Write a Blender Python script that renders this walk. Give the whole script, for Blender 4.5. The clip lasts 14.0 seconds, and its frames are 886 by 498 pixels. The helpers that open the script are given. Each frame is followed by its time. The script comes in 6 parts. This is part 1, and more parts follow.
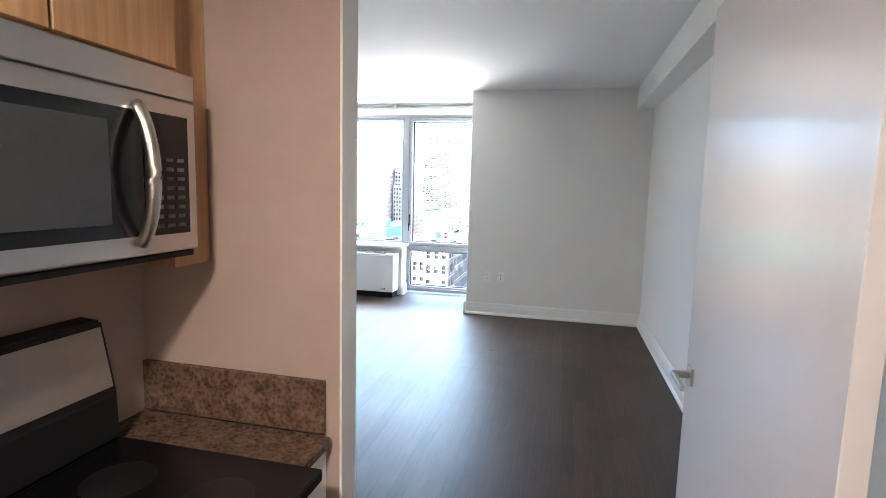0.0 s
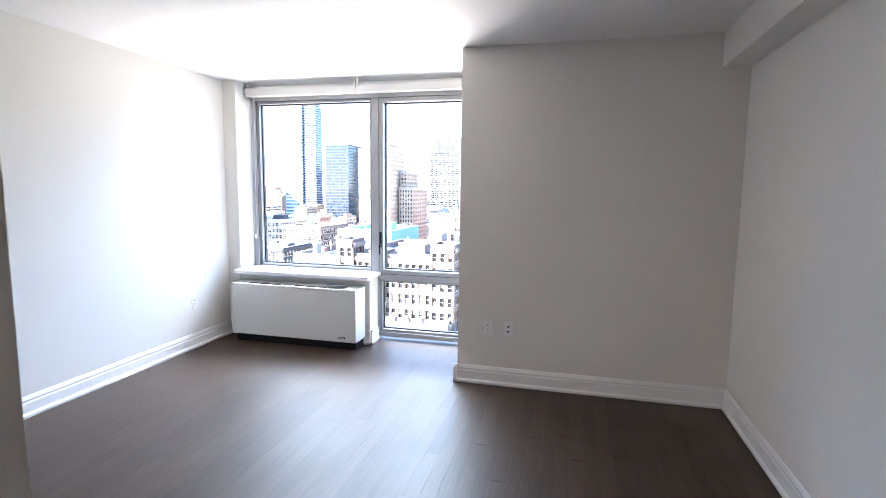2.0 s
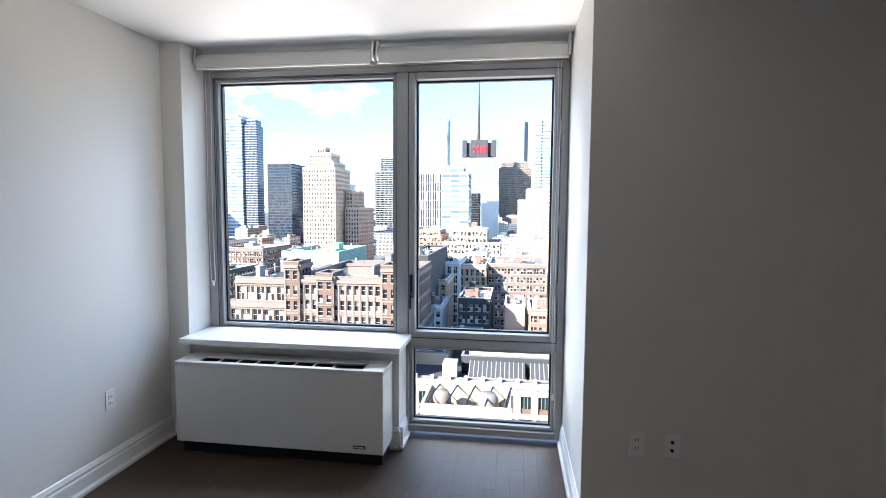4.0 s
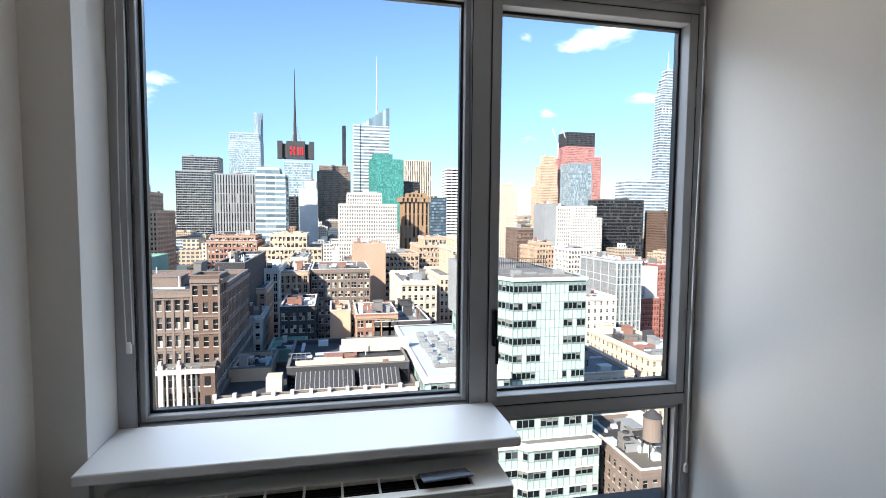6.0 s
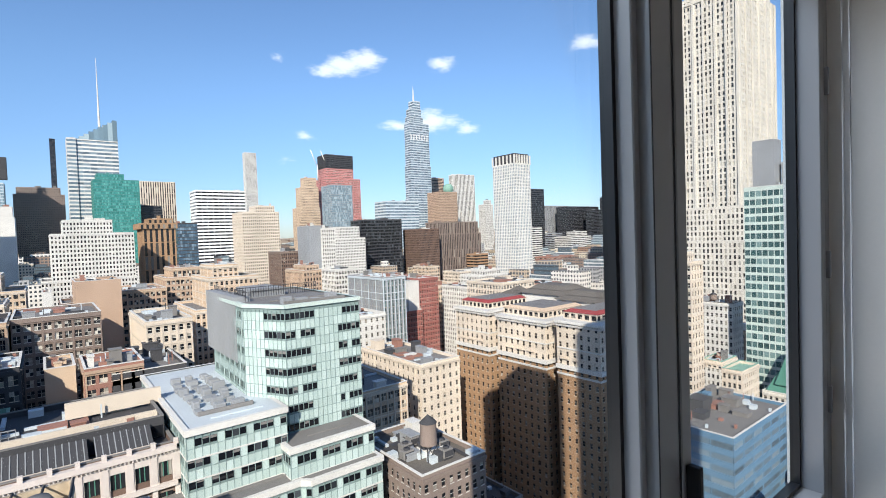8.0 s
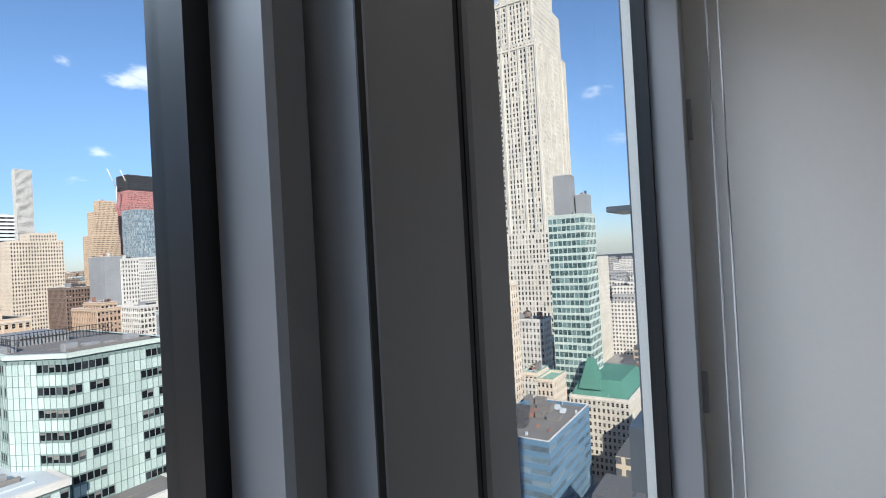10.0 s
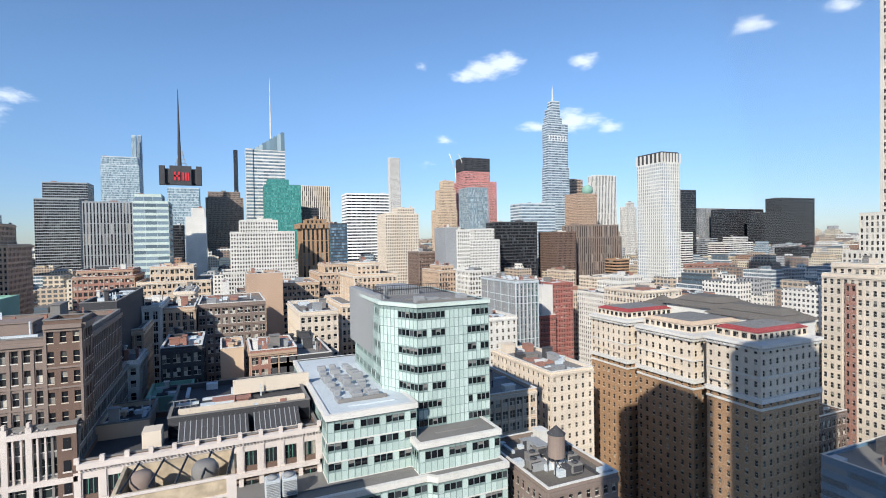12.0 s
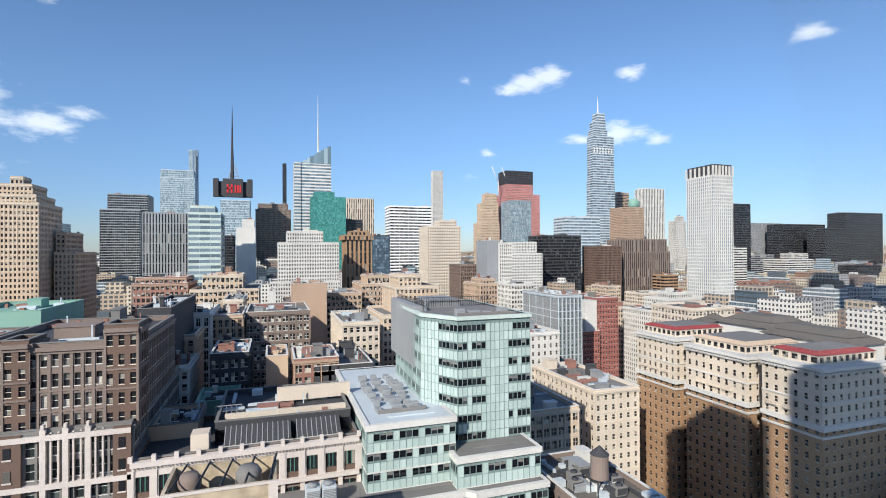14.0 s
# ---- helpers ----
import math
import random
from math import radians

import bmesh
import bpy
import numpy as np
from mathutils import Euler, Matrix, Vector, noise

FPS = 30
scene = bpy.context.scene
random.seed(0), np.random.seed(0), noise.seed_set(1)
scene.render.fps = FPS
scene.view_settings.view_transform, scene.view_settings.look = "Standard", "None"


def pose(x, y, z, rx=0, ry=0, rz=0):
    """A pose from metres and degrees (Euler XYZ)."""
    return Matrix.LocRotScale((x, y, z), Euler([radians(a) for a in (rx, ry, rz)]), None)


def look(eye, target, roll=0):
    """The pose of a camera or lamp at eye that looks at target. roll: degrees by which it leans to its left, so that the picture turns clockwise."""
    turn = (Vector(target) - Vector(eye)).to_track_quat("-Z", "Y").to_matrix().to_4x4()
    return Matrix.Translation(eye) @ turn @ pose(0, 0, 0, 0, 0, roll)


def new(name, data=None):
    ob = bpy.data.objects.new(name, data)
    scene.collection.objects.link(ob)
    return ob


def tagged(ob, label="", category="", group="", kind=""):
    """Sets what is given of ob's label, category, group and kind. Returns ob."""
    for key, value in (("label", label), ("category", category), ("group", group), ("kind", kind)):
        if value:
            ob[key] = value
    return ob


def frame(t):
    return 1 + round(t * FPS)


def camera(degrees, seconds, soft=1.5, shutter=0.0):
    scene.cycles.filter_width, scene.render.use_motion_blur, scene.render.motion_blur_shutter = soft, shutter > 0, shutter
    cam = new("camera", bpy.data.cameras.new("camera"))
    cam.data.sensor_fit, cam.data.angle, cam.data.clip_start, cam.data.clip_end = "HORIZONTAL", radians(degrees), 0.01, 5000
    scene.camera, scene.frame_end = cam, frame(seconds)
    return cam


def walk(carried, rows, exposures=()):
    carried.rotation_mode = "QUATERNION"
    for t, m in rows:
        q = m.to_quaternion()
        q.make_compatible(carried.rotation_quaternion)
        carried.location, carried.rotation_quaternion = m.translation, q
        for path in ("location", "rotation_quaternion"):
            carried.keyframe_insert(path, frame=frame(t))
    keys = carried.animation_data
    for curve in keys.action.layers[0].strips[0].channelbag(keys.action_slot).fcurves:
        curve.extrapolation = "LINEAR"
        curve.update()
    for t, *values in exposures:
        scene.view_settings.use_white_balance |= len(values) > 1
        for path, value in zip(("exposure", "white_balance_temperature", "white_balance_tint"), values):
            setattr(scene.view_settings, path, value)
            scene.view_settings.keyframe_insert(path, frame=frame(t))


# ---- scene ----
# ---- camera and walk ----
cam = camera(82.4, 14.0, soft=0.95, shutter=0.0)
EYES = (
    (0, (2.880, -7.010, 1.500), (2.427, -5.076, 1.265), 1.5),
    (0.5, (2.958, -6.463, 1.548), (2.556, -4.516, 1.333), 1.6),
    (1, (2.930, -5.943, 1.570), (2.511, -3.998, 1.366), 1.4),
    (1.5, (2.835, -5.445, 1.570), (2.385, -3.508, 1.352), 1.1),
    (2, (2.635, -4.966, 1.560), (2.154, -3.038, 1.330), 0.7),
    (2.5, (2.375, -4.518, 1.552), (1.887, -2.591, 1.332), 0.5),
    (2.7, (2.285, -4.333, 1.546), (1.795, -2.405, 1.336), 0.4),
    (4.8, (0.888, -2.985, 1.575), (0.820, -0.990, 1.438), 0.6),
    (5, (0.764, -2.855, 1.568), (0.748, -0.860, 1.432), 0.7),
    (5.5, (0.403, -2.513, 1.556), (0.601, -0.527, 1.425), 0.7),
    (6, (0.077, -2.185, 1.537), (0.500, -0.235, 1.405), 0.5),
    (6.5, (-0.118, -1.825, 1.520), (0.523, 0.062, 1.393), 0.2),
    (7, (-0.195, -1.424, 1.565), (0.642, 0.388, 1.448), -0.4),
    (7.5, (-0.318, -0.988, 1.602), (0.722, 0.719, 1.508), -1.4),
    (8, (-0.300, -0.610, 1.640), (0.943, 0.956, 1.580), -2.0),
    (8.5, (-0.206, -0.324, 1.690), (1.236, 1.063, 1.661), -2.8),
    (9.7, (0.340, -0.240, 1.800), (2.036, 0.820, 1.800), -3.0),
    (11, (0.880, -0.148, 1.900), (2.360, 1.191, 2.018), -3.2),
    (11.5, (0.960, -0.138, 1.900), (2.176, 1.449, 1.927), -1.9),
    (12, (1.040, -0.135, 1.880), (1.829, 1.702, 1.842), -1.0),
    (12.5, (1.120, -0.130, 1.860), (1.455, 1.841, 1.812), -0.6),
    (13, (1.140, -0.130, 1.850), (1.159, 1.870, 1.825), -0.2),
    (13.5, (1.130, -0.130, 1.840), (1.243, 1.867, 1.845), -0.4),
    (14, (1.100, -0.130, 1.840), (1.736, 1.766, 1.854), -0.3),
)
EXPOSURES = [(0, 4.3, 6050, 9), (0.5, 4.35, 6150, 11), (1.5, 4.12, 6350, 15), (2.6, 3.3, 6350, 16), (4.8, 1.78, 6450, 12), (7.0, 0.80, 6900, 14),
             (8.5, 0.5, 6500, 14), (11.0, 0.5, 6500, 14), (12.5, 0.4, 6500, 14), (14.0, 0.35, 6500, 14)]
walk(cam, [(t, look(eye, target, roll)) for t, eye, target, roll in EYES], EXPOSURES)

# ---- sky, sun ----
SUN_FROM = Vector((-0.60, -0.62, 0.50)).normalized()
GROUND = -100.0


def node(nt, kind, x=0, **inputs):
    n = nt.nodes.new(kind)
    for key, value in inputs.items():
        if key in n.inputs:
            n.inputs[key].default_value = value
    return n


def build_world():
    w = bpy.data.worlds.new("world")
    scene.world = w
    w.use_nodes = True
    nt = w.node_tree
    nt.nodes.clear()
    out = nt.nodes.new("ShaderNodeOutputWorld")
    bg = nt.nodes.new("ShaderNodeBackground")
    sky = nt.nodes.new("ShaderNodeTexSky")
    sky.sky_type = "NISHITA"
    sky.sun_disc = False
    sky.sun_elevation = math.asin(SUN_FROM.z)
    sky.sun_rotation = math.atan2(SUN_FROM.x, SUN_FROM.y)
    sky.altitude = 100
    sky.dust_density = 0.25
    sky.ozone_density = 3.5
    bg.inputs["Strength"].default_value = 0.113
    # clouds: soft puffs at their bearings, broken up by noise
    geo = nt.nodes.new("ShaderNodeTexCoord")
    noise_a = nt.nodes.new("ShaderNodeTexNoise")
    noise_a.inputs["Scale"].default_value = 24
    noise_a.inputs["Detail"].default_value = 8
    noise_a.inputs["Roughness"].default_value = 0.62
    stretch = nt.nodes.new("ShaderNodeMapping")
    stretch.inputs["Scale"].default_value = (1, 1, 2.6)
    nt.links.new(geo.outputs["Generated"], stretch.inputs["Vector"])
    nt.links.new(stretch.outputs["Vector"], noise_a.inputs["Vector"])
    total = None
    for bearing, height, wide, tall, amount in CLOUDS:
        b, h = radians(bearing), radians(height)
        d = (math.sin(b) * math.cos(h), math.cos(b) * math.cos(h), math.sin(h))
        sub = nt.nodes.new("ShaderNodeVectorMath")
        sub.operation = "SUBTRACT"
        nt.links.new(geo.outputs["Generated"], sub.inputs[0])
        sub.inputs[1].default_value = d
        turn = nt.nodes.new("ShaderNodeVectorRotate")
        turn.rotation_type = "Z_AXIS"
        turn.inputs["Angle"].default_value = b
        nt.links.new(sub.outputs[0], turn.inputs["Vector"])
        sc = nt.nodes.new("ShaderNodeVectorMath")
        sc.operation = "MULTIPLY"
        nt.links.new(turn.outputs[0], sc.inputs[0])
        sc.inputs[1].default_value = (1 / radians(wide), 1 / radians(wide), 1 / radians(tall))
        ln = nt.nodes.new("ShaderNodeVectorMath")
        ln.operation = "LENGTH"
        nt.links.new(sc.outputs[0], ln.inputs[0])
        mr = nt.nodes.new("ShaderNodeMapRange")
        mr.inputs["From Min"].default_value = 1.0
        mr.inputs["From Max"].default_value = 0.0
        mr.inputs["To Max"].default_value = amount
        nt.links.new(ln.outputs["Value"], mr.inputs["Value"])
        if total is None:
            total = mr.outputs[0]
        else:
            mx = nt.nodes.new("ShaderNodeMath")
            mx.operation = "MAXIMUM"
            nt.links.new(total, mx.inputs[0])
            nt.links.new(mr.outputs[0], mx.inputs[1])
            total = mx.outputs[0]
    add = nt.nodes.new("ShaderNodeMath")
    add.operation = "ADD"
    nt.links.new(total, add.inputs[0])
    nt.links.new(noise_a.outputs["Fac"], add.inputs[1])
    cut = nt.nodes.new("ShaderNodeMapRange")
    cut.interpolation_type = "SMOOTHSTEP"
    cut.inputs["From Min"].default_value = 0.76
    cut.inputs["From Max"].default_value = 1.22
    cut.inputs["To Max"].default_value = 0.72
    nt.links.new(add.outputs[0], cut.inputs["Value"])
    mix = nt.nodes.new("ShaderNodeMix")
    mix.data_type = "RGBA"
    nt.links.new(cut.outputs[0], mix.inputs["Factor"])
    blue = nt.nodes.new("ShaderNodeMix")
    blue.data_type, blue.blend_type = "RGBA", "MULTIPLY"
    blue.inputs["Factor"].default_value = 1.0
    blue.inputs["B"].default_value = (0.84, 0.97, 1.17, 1)
    nt.links.new(sky.outputs[0], blue.inputs["A"])
    # a thin haze: a little dimmer and bluer towards the horizon
    up = nt.nodes.new("ShaderNodeSeparateXYZ")
    nt.links.new(geo.outputs["Generated"], up.inputs[0])
    rise = nt.nodes.new("ShaderNodeMapRange")
    rise.interpolation_type = "SMOOTHSTEP"
    rise.inputs["From Min"].default_value, rise.inputs["From Max"].default_value = -0.02, 0.32
    nt.links.new(up.outputs["Z"], rise.inputs["Value"])
    haze = nt.nodes.new("ShaderNodeMix")
    haze.data_type = "RGBA"
    haze.inputs["A"].default_value, haze.inputs["B"].default_value = (0.74, 0.73, 0.79, 1), (1.12, 1.09, 1.01, 1)
    nt.links.new(rise.outputs[0], haze.inputs["Factor"])
    deep = nt.nodes.new("ShaderNodeMix")
    deep.data_type, deep.blend_type = "RGBA", "MULTIPLY"
    deep.inputs["Factor"].default_value = 1.0
    nt.links.new(blue.outputs["Result"], deep.inputs["A"])
    nt.links.new(haze.outputs["Result"], deep.inputs["B"])
    nt.links.new(deep.outputs["Result"], mix.inputs["A"])
    mix.inputs["B"].default_value = (8.6, 9.0, 9.6, 1)
    nt.links.new(mix.outputs["Result"], bg.inputs["Color"])
    nt.links.new(bg.outputs[0], out.inputs["Surface"])


# bearing from the window's axis, height, half width, half height (degrees), amount
CLOUDS = ((-25.0, 13.4, 6.5, 3.2, 0.72), (-20.2, 11.6, 5.5, 2.4, 0.74), (-17.4, 12.7, 3.6, 1.2, 0.62), (-30.5, 12.7, 6.0, 3.4, 0.66), (-36, 14.0, 5, 2.6, 0.7), (-24.5, 7.5, 5.5, 1.5, 0.52), (-29.5, 10.0, 4, 1.8, 0.5),
          (-23.3, 16.0, 3.4, 1.3, 0.42), (-19.5, 21.9, 3.0, 1.2, 0.45), (26.6, 17.8, 3.4, 1.4, 0.80), (30.4, 18.9, 3.8, 1.7, 0.88), (28.6, 18.3, 4.4, 1.5, 0.84), (21.4, 18.7, 1.4, 1.2, 0.55), (23.8, 11.0, 2.4, 1.2, 0.55), (21.7, 8.6, 2.2, 1.2, 0.45),
          (38.8, 18.5, 2.8, 1.5, 0.72), (33.8, 12.0, 3.8, 1.0, 0.60), (37.8, 12.4, 4.8, 2.0, 0.84), (41.5, 11.6, 2.6, 1.3, 0.6),
          (54.7, 19.3, 3.2, 1.7, 0.75), (61.6, 19.5, 2.6, 1.6, 0.66), (62.2, 23.8, 2.6, 2.0, 0.60), (65.6, 25.7, 2.4, 1.6, 0.5), (75.2, 16.1, 3.0, 1.8, 0.55), (77.1, 11.2, 3.2, 1.3, 0.5))
build_world()
sun = new("sun", bpy.data.lights.new("sun", "SUN"))
sun.data.energy, sun.data.angle, sun.data.color = 4.9, radians(0.53), (1.0, 0.93, 0.84)
sun.matrix_world = look(SUN_FROM * 300, (0, 0, 0))


def window_fill(name, x, y, z, aim, wide, deep, watts, color):
    """Unseen fill lamp added by the window for daylight: sky above, sunlit streets below."""
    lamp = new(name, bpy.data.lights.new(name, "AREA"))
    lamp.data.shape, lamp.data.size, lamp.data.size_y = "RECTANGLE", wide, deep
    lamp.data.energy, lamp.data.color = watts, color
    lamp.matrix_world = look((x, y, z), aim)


# two added lamps brighten the room beyond what sun and sky give
window_fill("street_fill", -0.7, 4.0, -3.2, (1.5, -1.8, 2.1), 5.5, 2.6, 160, (0.98, 0.96, 0.93))
window_fill("sky_fill", -0.7, 3.8, 5.9, (1.5, -3.0, 0.8), 9.0, 3.6, 400, (0.74, 0.87, 1.0))

# ---- materials ----
def material(name, color, rough=0.6, metal=0.0, grain=0.0, grain_scale=60.0, stain=0.0, stain_scale=1.5, bump=0.0, coat=0.0, spec=0.5, tint=0.0, worldly=True):
    """A painted or plain surface with fine grain and broad stains; tint varies it from thing to thing."""
    m = bpy.data.materials.new(name)
    m.use_nodes = True
    nt = m.node_tree
    p = nt.nodes["Principled BSDF"]
    p.inputs["Roughness"].default_value = rough
    p.inputs["Metallic"].default_value = metal
    p.inputs["Coat Weight"].default_value = coat
    p.inputs["Specular IOR Level"].default_value = spec
    p.inputs["Base Color"].default_value = (*color, 1)
    src = nt.nodes.new("ShaderNodeNewGeometry").outputs["Position"] if worldly else nt.nodes.new("ShaderNodeTexCoord").outputs["Object"]
    value = None
    for amount, scale, detail in ((grain, grain_scale, 4), (stain, stain_scale, 5)):
        if amount <= 0:
            continue
        n = node(nt, "ShaderNodeTexNoise", Scale=scale, Detail=detail)
        nt.links.new(src, n.inputs["Vector"])
        mr = node(nt, "ShaderNodeMapRange")
        mr.inputs["From Min"].default_value, mr.inputs["From Max"].default_value = 0.25, 0.75
        mr.inputs["To Min"].default_value, mr.inputs["To Max"].default_value = 1 - amount, 1 + amount
        nt.links.new(n.outputs["Fac"], mr.inputs["Value"])
        if value is None:
            value = mr.outputs[0]
        else:
            mu = node(nt, "ShaderNodeMath")
            mu.operation = "MULTIPLY"
            nt.links.new(value, mu.inputs[0])
            nt.links.new(mr.outputs[0], mu.inputs[1])
            value = mu.outputs[0]
    if tint > 0:
        oi = nt.nodes.new("ShaderNodeObjectInfo")
        mr = node(nt, "ShaderNodeMapRange")
        mr.inputs["To Min"].default_value, mr.inputs["To Max"].default_value = 1 - tint, 1 + tint
        nt.links.new(oi.outputs["Random"], mr.inputs["Value"])
        if value is None:
            value = mr.outputs[0]
        else:
            mu = node(nt, "ShaderNodeMath")
            mu.operation = "MULTIPLY"
            nt.links.new(value, mu.inputs[0])
            nt.links.new(mr.outputs[0], mu.inputs[1])
            value = mu.outputs[0]
    if value is not None:
        hsv = nt.nodes.new("ShaderNodeHueSaturation")
        hsv.inputs["Color"].default_value = (*color, 1)
        nt.links.new(value, hsv.inputs["Value"])
        nt.links.new(hsv.outputs[0], p.inputs["Base Color"])
    if bump > 0:
        n = node(nt, "ShaderNodeTexNoise", Scale=grain_scale * 3, Detail=3)
        nt.links.new(src, n.inputs["Vector"])
        b = node(nt, "ShaderNodeBump", Strength=bump, Distance=0.002)
        nt.links.new(n.outputs["Fac"], b.inputs["Height"])
        nt.links.new(b.outputs[0], p.inputs["Normal"])
    return m


def wood_floor():
    """Dark stained planks, satin: a tone for each plank and a grain along it."""
    m = material("floor_wood", (0.055, 0.034, 0.023), 0.33, spec=0.36)
    nt = m.node_tree
    p = nt.nodes["Principled BSDF"]
    pos = nt.nodes.new("ShaderNodeNewGeometry").outputs["Position"]
    mp = node(nt, "ShaderNodeMapping")
    mp.inputs["Scale"].default_value = (30, 1.6, 1)
    nt.links.new(pos, mp.inputs["Vector"])
    gr = node(nt, "ShaderNodeTexNoise", Scale=2.2, Detail=8, Roughness=0.65)
    nt.links.new(mp.outputs[0], gr.inputs["Vector"])
    oi = nt.nodes.new("ShaderNodeObjectInfo")
    add = node(nt, "ShaderNodeMath")
    add.operation = "MULTIPLY_ADD"
    nt.links.new(oi.outputs["Random"], add.inputs[0])
    add.inputs[1].default_value = 0.3
    nt.links.new(gr.outputs["Fac"], add.inputs[2])
    ramp = nt.nodes.new("ShaderNodeValToRGB")
    ramp.color_ramp.elements[0].position, ramp.color_ramp.elements[0].color = 0.3, (0.026, 0.016, 0.011, 1)
    ramp.color_ramp.elements[1].position, ramp.color_ramp.elements[1].color = 0.95, (0.075, 0.048, 0.034, 1)
    nt.links.new(add.outputs[0], ramp.inputs[0])
    nt.links.new(ramp.outputs[0], p.inputs["Base Color"])
    wear = node(nt, "ShaderNodeTexNoise", Scale=2.5, Detail=6)
    nt.links.new(pos, wear.inputs["Vector"])
    mr = node(nt, "ShaderNodeMapRange")
    mr.inputs["To Min"].default_value, mr.inputs["To Max"].default_value = 0.36, 0.52
    nt.links.new(wear.outputs["Fac"], mr.inputs["Value"])
    nt.links.new(mr.outputs[0], p.inputs["Roughness"])
    b = node(nt, "ShaderNodeBump", Strength=0.12, Distance=0.002)
    nt.links.new(gr.outputs["Fac"], b.inputs["Height"])
    nt.links.new(b.outputs[0], p.inputs["Normal"])
    return m


def granite():
    m = material("granite", (0.2, 0.14, 0.1), 0.22)
    nt = m.node_tree
    p = nt.nodes["Principled BSDF"]
    pos = nt.nodes.new("ShaderNodeNewGeometry").outputs["Position"]
    v = node(nt, "ShaderNodeTexVoronoi", Scale=75)
    n = node(nt, "ShaderNodeTexNoise", Scale=22, Detail=9, Roughness=0.7)
    nt.links.new(pos, n.inputs["Vector"])
    nt.links.new(pos, v.inputs["Vector"])
    mixf = node(nt, "ShaderNodeMath")
    mixf.operation = "MULTIPLY_ADD"
    mixf.inputs[1].default_value = 0.35
    nt.links.new(v.outputs["Distance"], mixf.inputs[0])
    nt.links.new(n.outputs["Fac"], mixf.inputs[2])
    ramp = nt.nodes.new("ShaderNodeValToRGB")
    e = ramp.color_ramp.elements
    e[0].position, e[0].color = 0.36, (0.03, 0.019, 0.014, 1)
    e[1].position, e[1].color = 0.95, (0.20, 0.135, 0.095, 1)
    mid = e.new(0.6)
    mid.color = (0.085, 0.052, 0.034, 1)
    nt.links.new(mixf.outputs[0], ramp.inputs[0])
    nt.links.new(ramp.outputs[0], p.inputs["Base Color"])
    return m


def maple():
    m = material("maple", (0.42, 0.25, 0.12), 0.42)
    nt = m.node_tree
    p = nt.nodes["Principled BSDF"]
    mp = node(nt, "ShaderNodeMapping")
    mp.inputs["Scale"].default_value = (25, 25, 1.5)
    nt.links.new(nt.nodes.new("ShaderNodeNewGeometry").outputs["Position"], mp.inputs["Vector"])
    n = node(nt, "ShaderNodeTexNoise", Scale=2.5, Detail=6)
    nt.links.new(mp.outputs[0], n.inputs["Vector"])
    ramp = nt.nodes.new("ShaderNodeValToRGB")
    ramp.color_ramp.elements[0].position, ramp.color_ramp.elements[0].color = 0.3, (0.36, 0.2, 0.09, 1)
    ramp.color_ramp.elements[1].position, ramp.color_ramp.elements[1].color = 0.7, (0.5, 0.31, 0.16, 1)
    nt.links.new(n.outputs["Fac"], ramp.inputs[0])
    nt.links.new(ramp.outputs[0], p.inputs["Base Color"])
    return m


def brushed_steel():
    m = material("brushed_steel", (0.62, 0.6, 0.57), 0.3, 1.0)
    nt = m.node_tree
    mp = node(nt, "ShaderNodeMapping")
    mp.inputs["Scale"].default_value = (4, 4, 500)
    nt.links.new(nt.nodes.new("ShaderNodeNewGeometry").outputs["Position"], mp.inputs["Vector"])
    n = node(nt, "ShaderNodeTexNoise", Scale=1.0, Detail=3)
    nt.links.new(mp.outputs[0], n.inputs["Vector"])
    b = node(nt, "ShaderNodeBump", Strength=0.15, Distance=0.001)
    nt.links.new(n.outputs["Fac"], b.inputs["Height"])
    nt.links.new(b.outputs[0], nt.nodes["Principled BSDF"].inputs["Normal"])
    return m


def pane_glass():
    m = bpy.data.materials.new("window_glass")
    m.use_nodes = True
    nt = m.node_tree
    nt.nodes.clear()
    out = nt.nodes.new("ShaderNodeOutputMaterial")
    tr = nt.nodes.new("ShaderNodeBsdfTransparent")
    tr.inputs["Color"].default_value = (0.93, 0.955, 0.945, 1)
    gl = nt.nodes.new("ShaderNodeBsdfGlossy")
    gl.inputs["Roughness"].default_value = 0.01
    fr = nt.nodes.new("ShaderNodeMapRange")
    lw = nt.nodes.new("ShaderNodeLayerWeight")
    lw.inputs["Blend"].default_value = 0.18
    nt.links.new(lw.outputs["Fresnel"], fr.inputs["Value"])
    fr.inputs["To Max"].default_value = 0.085
    mix = nt.nodes.new("ShaderNodeMixShader")
    nt.links.new(fr.outputs[0], mix.inputs[0])
    nt.links.new(tr.outputs[0], mix.inputs[1])
    nt.links.new(gl.outputs[0], mix.inputs[2])
    nt.links.new(mix.outputs[0], out.inputs[0])
    return m


WALL = material("wall_paint", (0.76, 0.735, 0.69), 0.62, grain=0.012, grain_scale=90, stain=0.02, stain_scale=0.9, bump=0.12)
# kitchen walls: darker and warmer in colour than WALL
WARM = material("kitchen_wall_tone", (0.40, 0.31, 0.265), 0.6, grain=0.012, grain_scale=90, stain=0.03, stain_scale=1.1, bump=0.12)
CEIL = material("ceiling_paint", (0.8, 0.78, 0.76), 0.8, grain=0.01, stain=0.015, stain_scale=0.7, bump=0.1)
TRIM = material("trim_gloss", (0.8, 0.79, 0.77), 0.28, stain=0.015, stain_scale=3)
FRAME = material("frame_paint", (0.33, 0.335, 0.34), 0.35, stain=0.02, stain_scale=4)
DOORP = material("door_paint", (0.8, 0.79, 0.8), 0.22, stain=0.015, stain_scale=2, bump=0.05)
FLOOR = wood_floor()
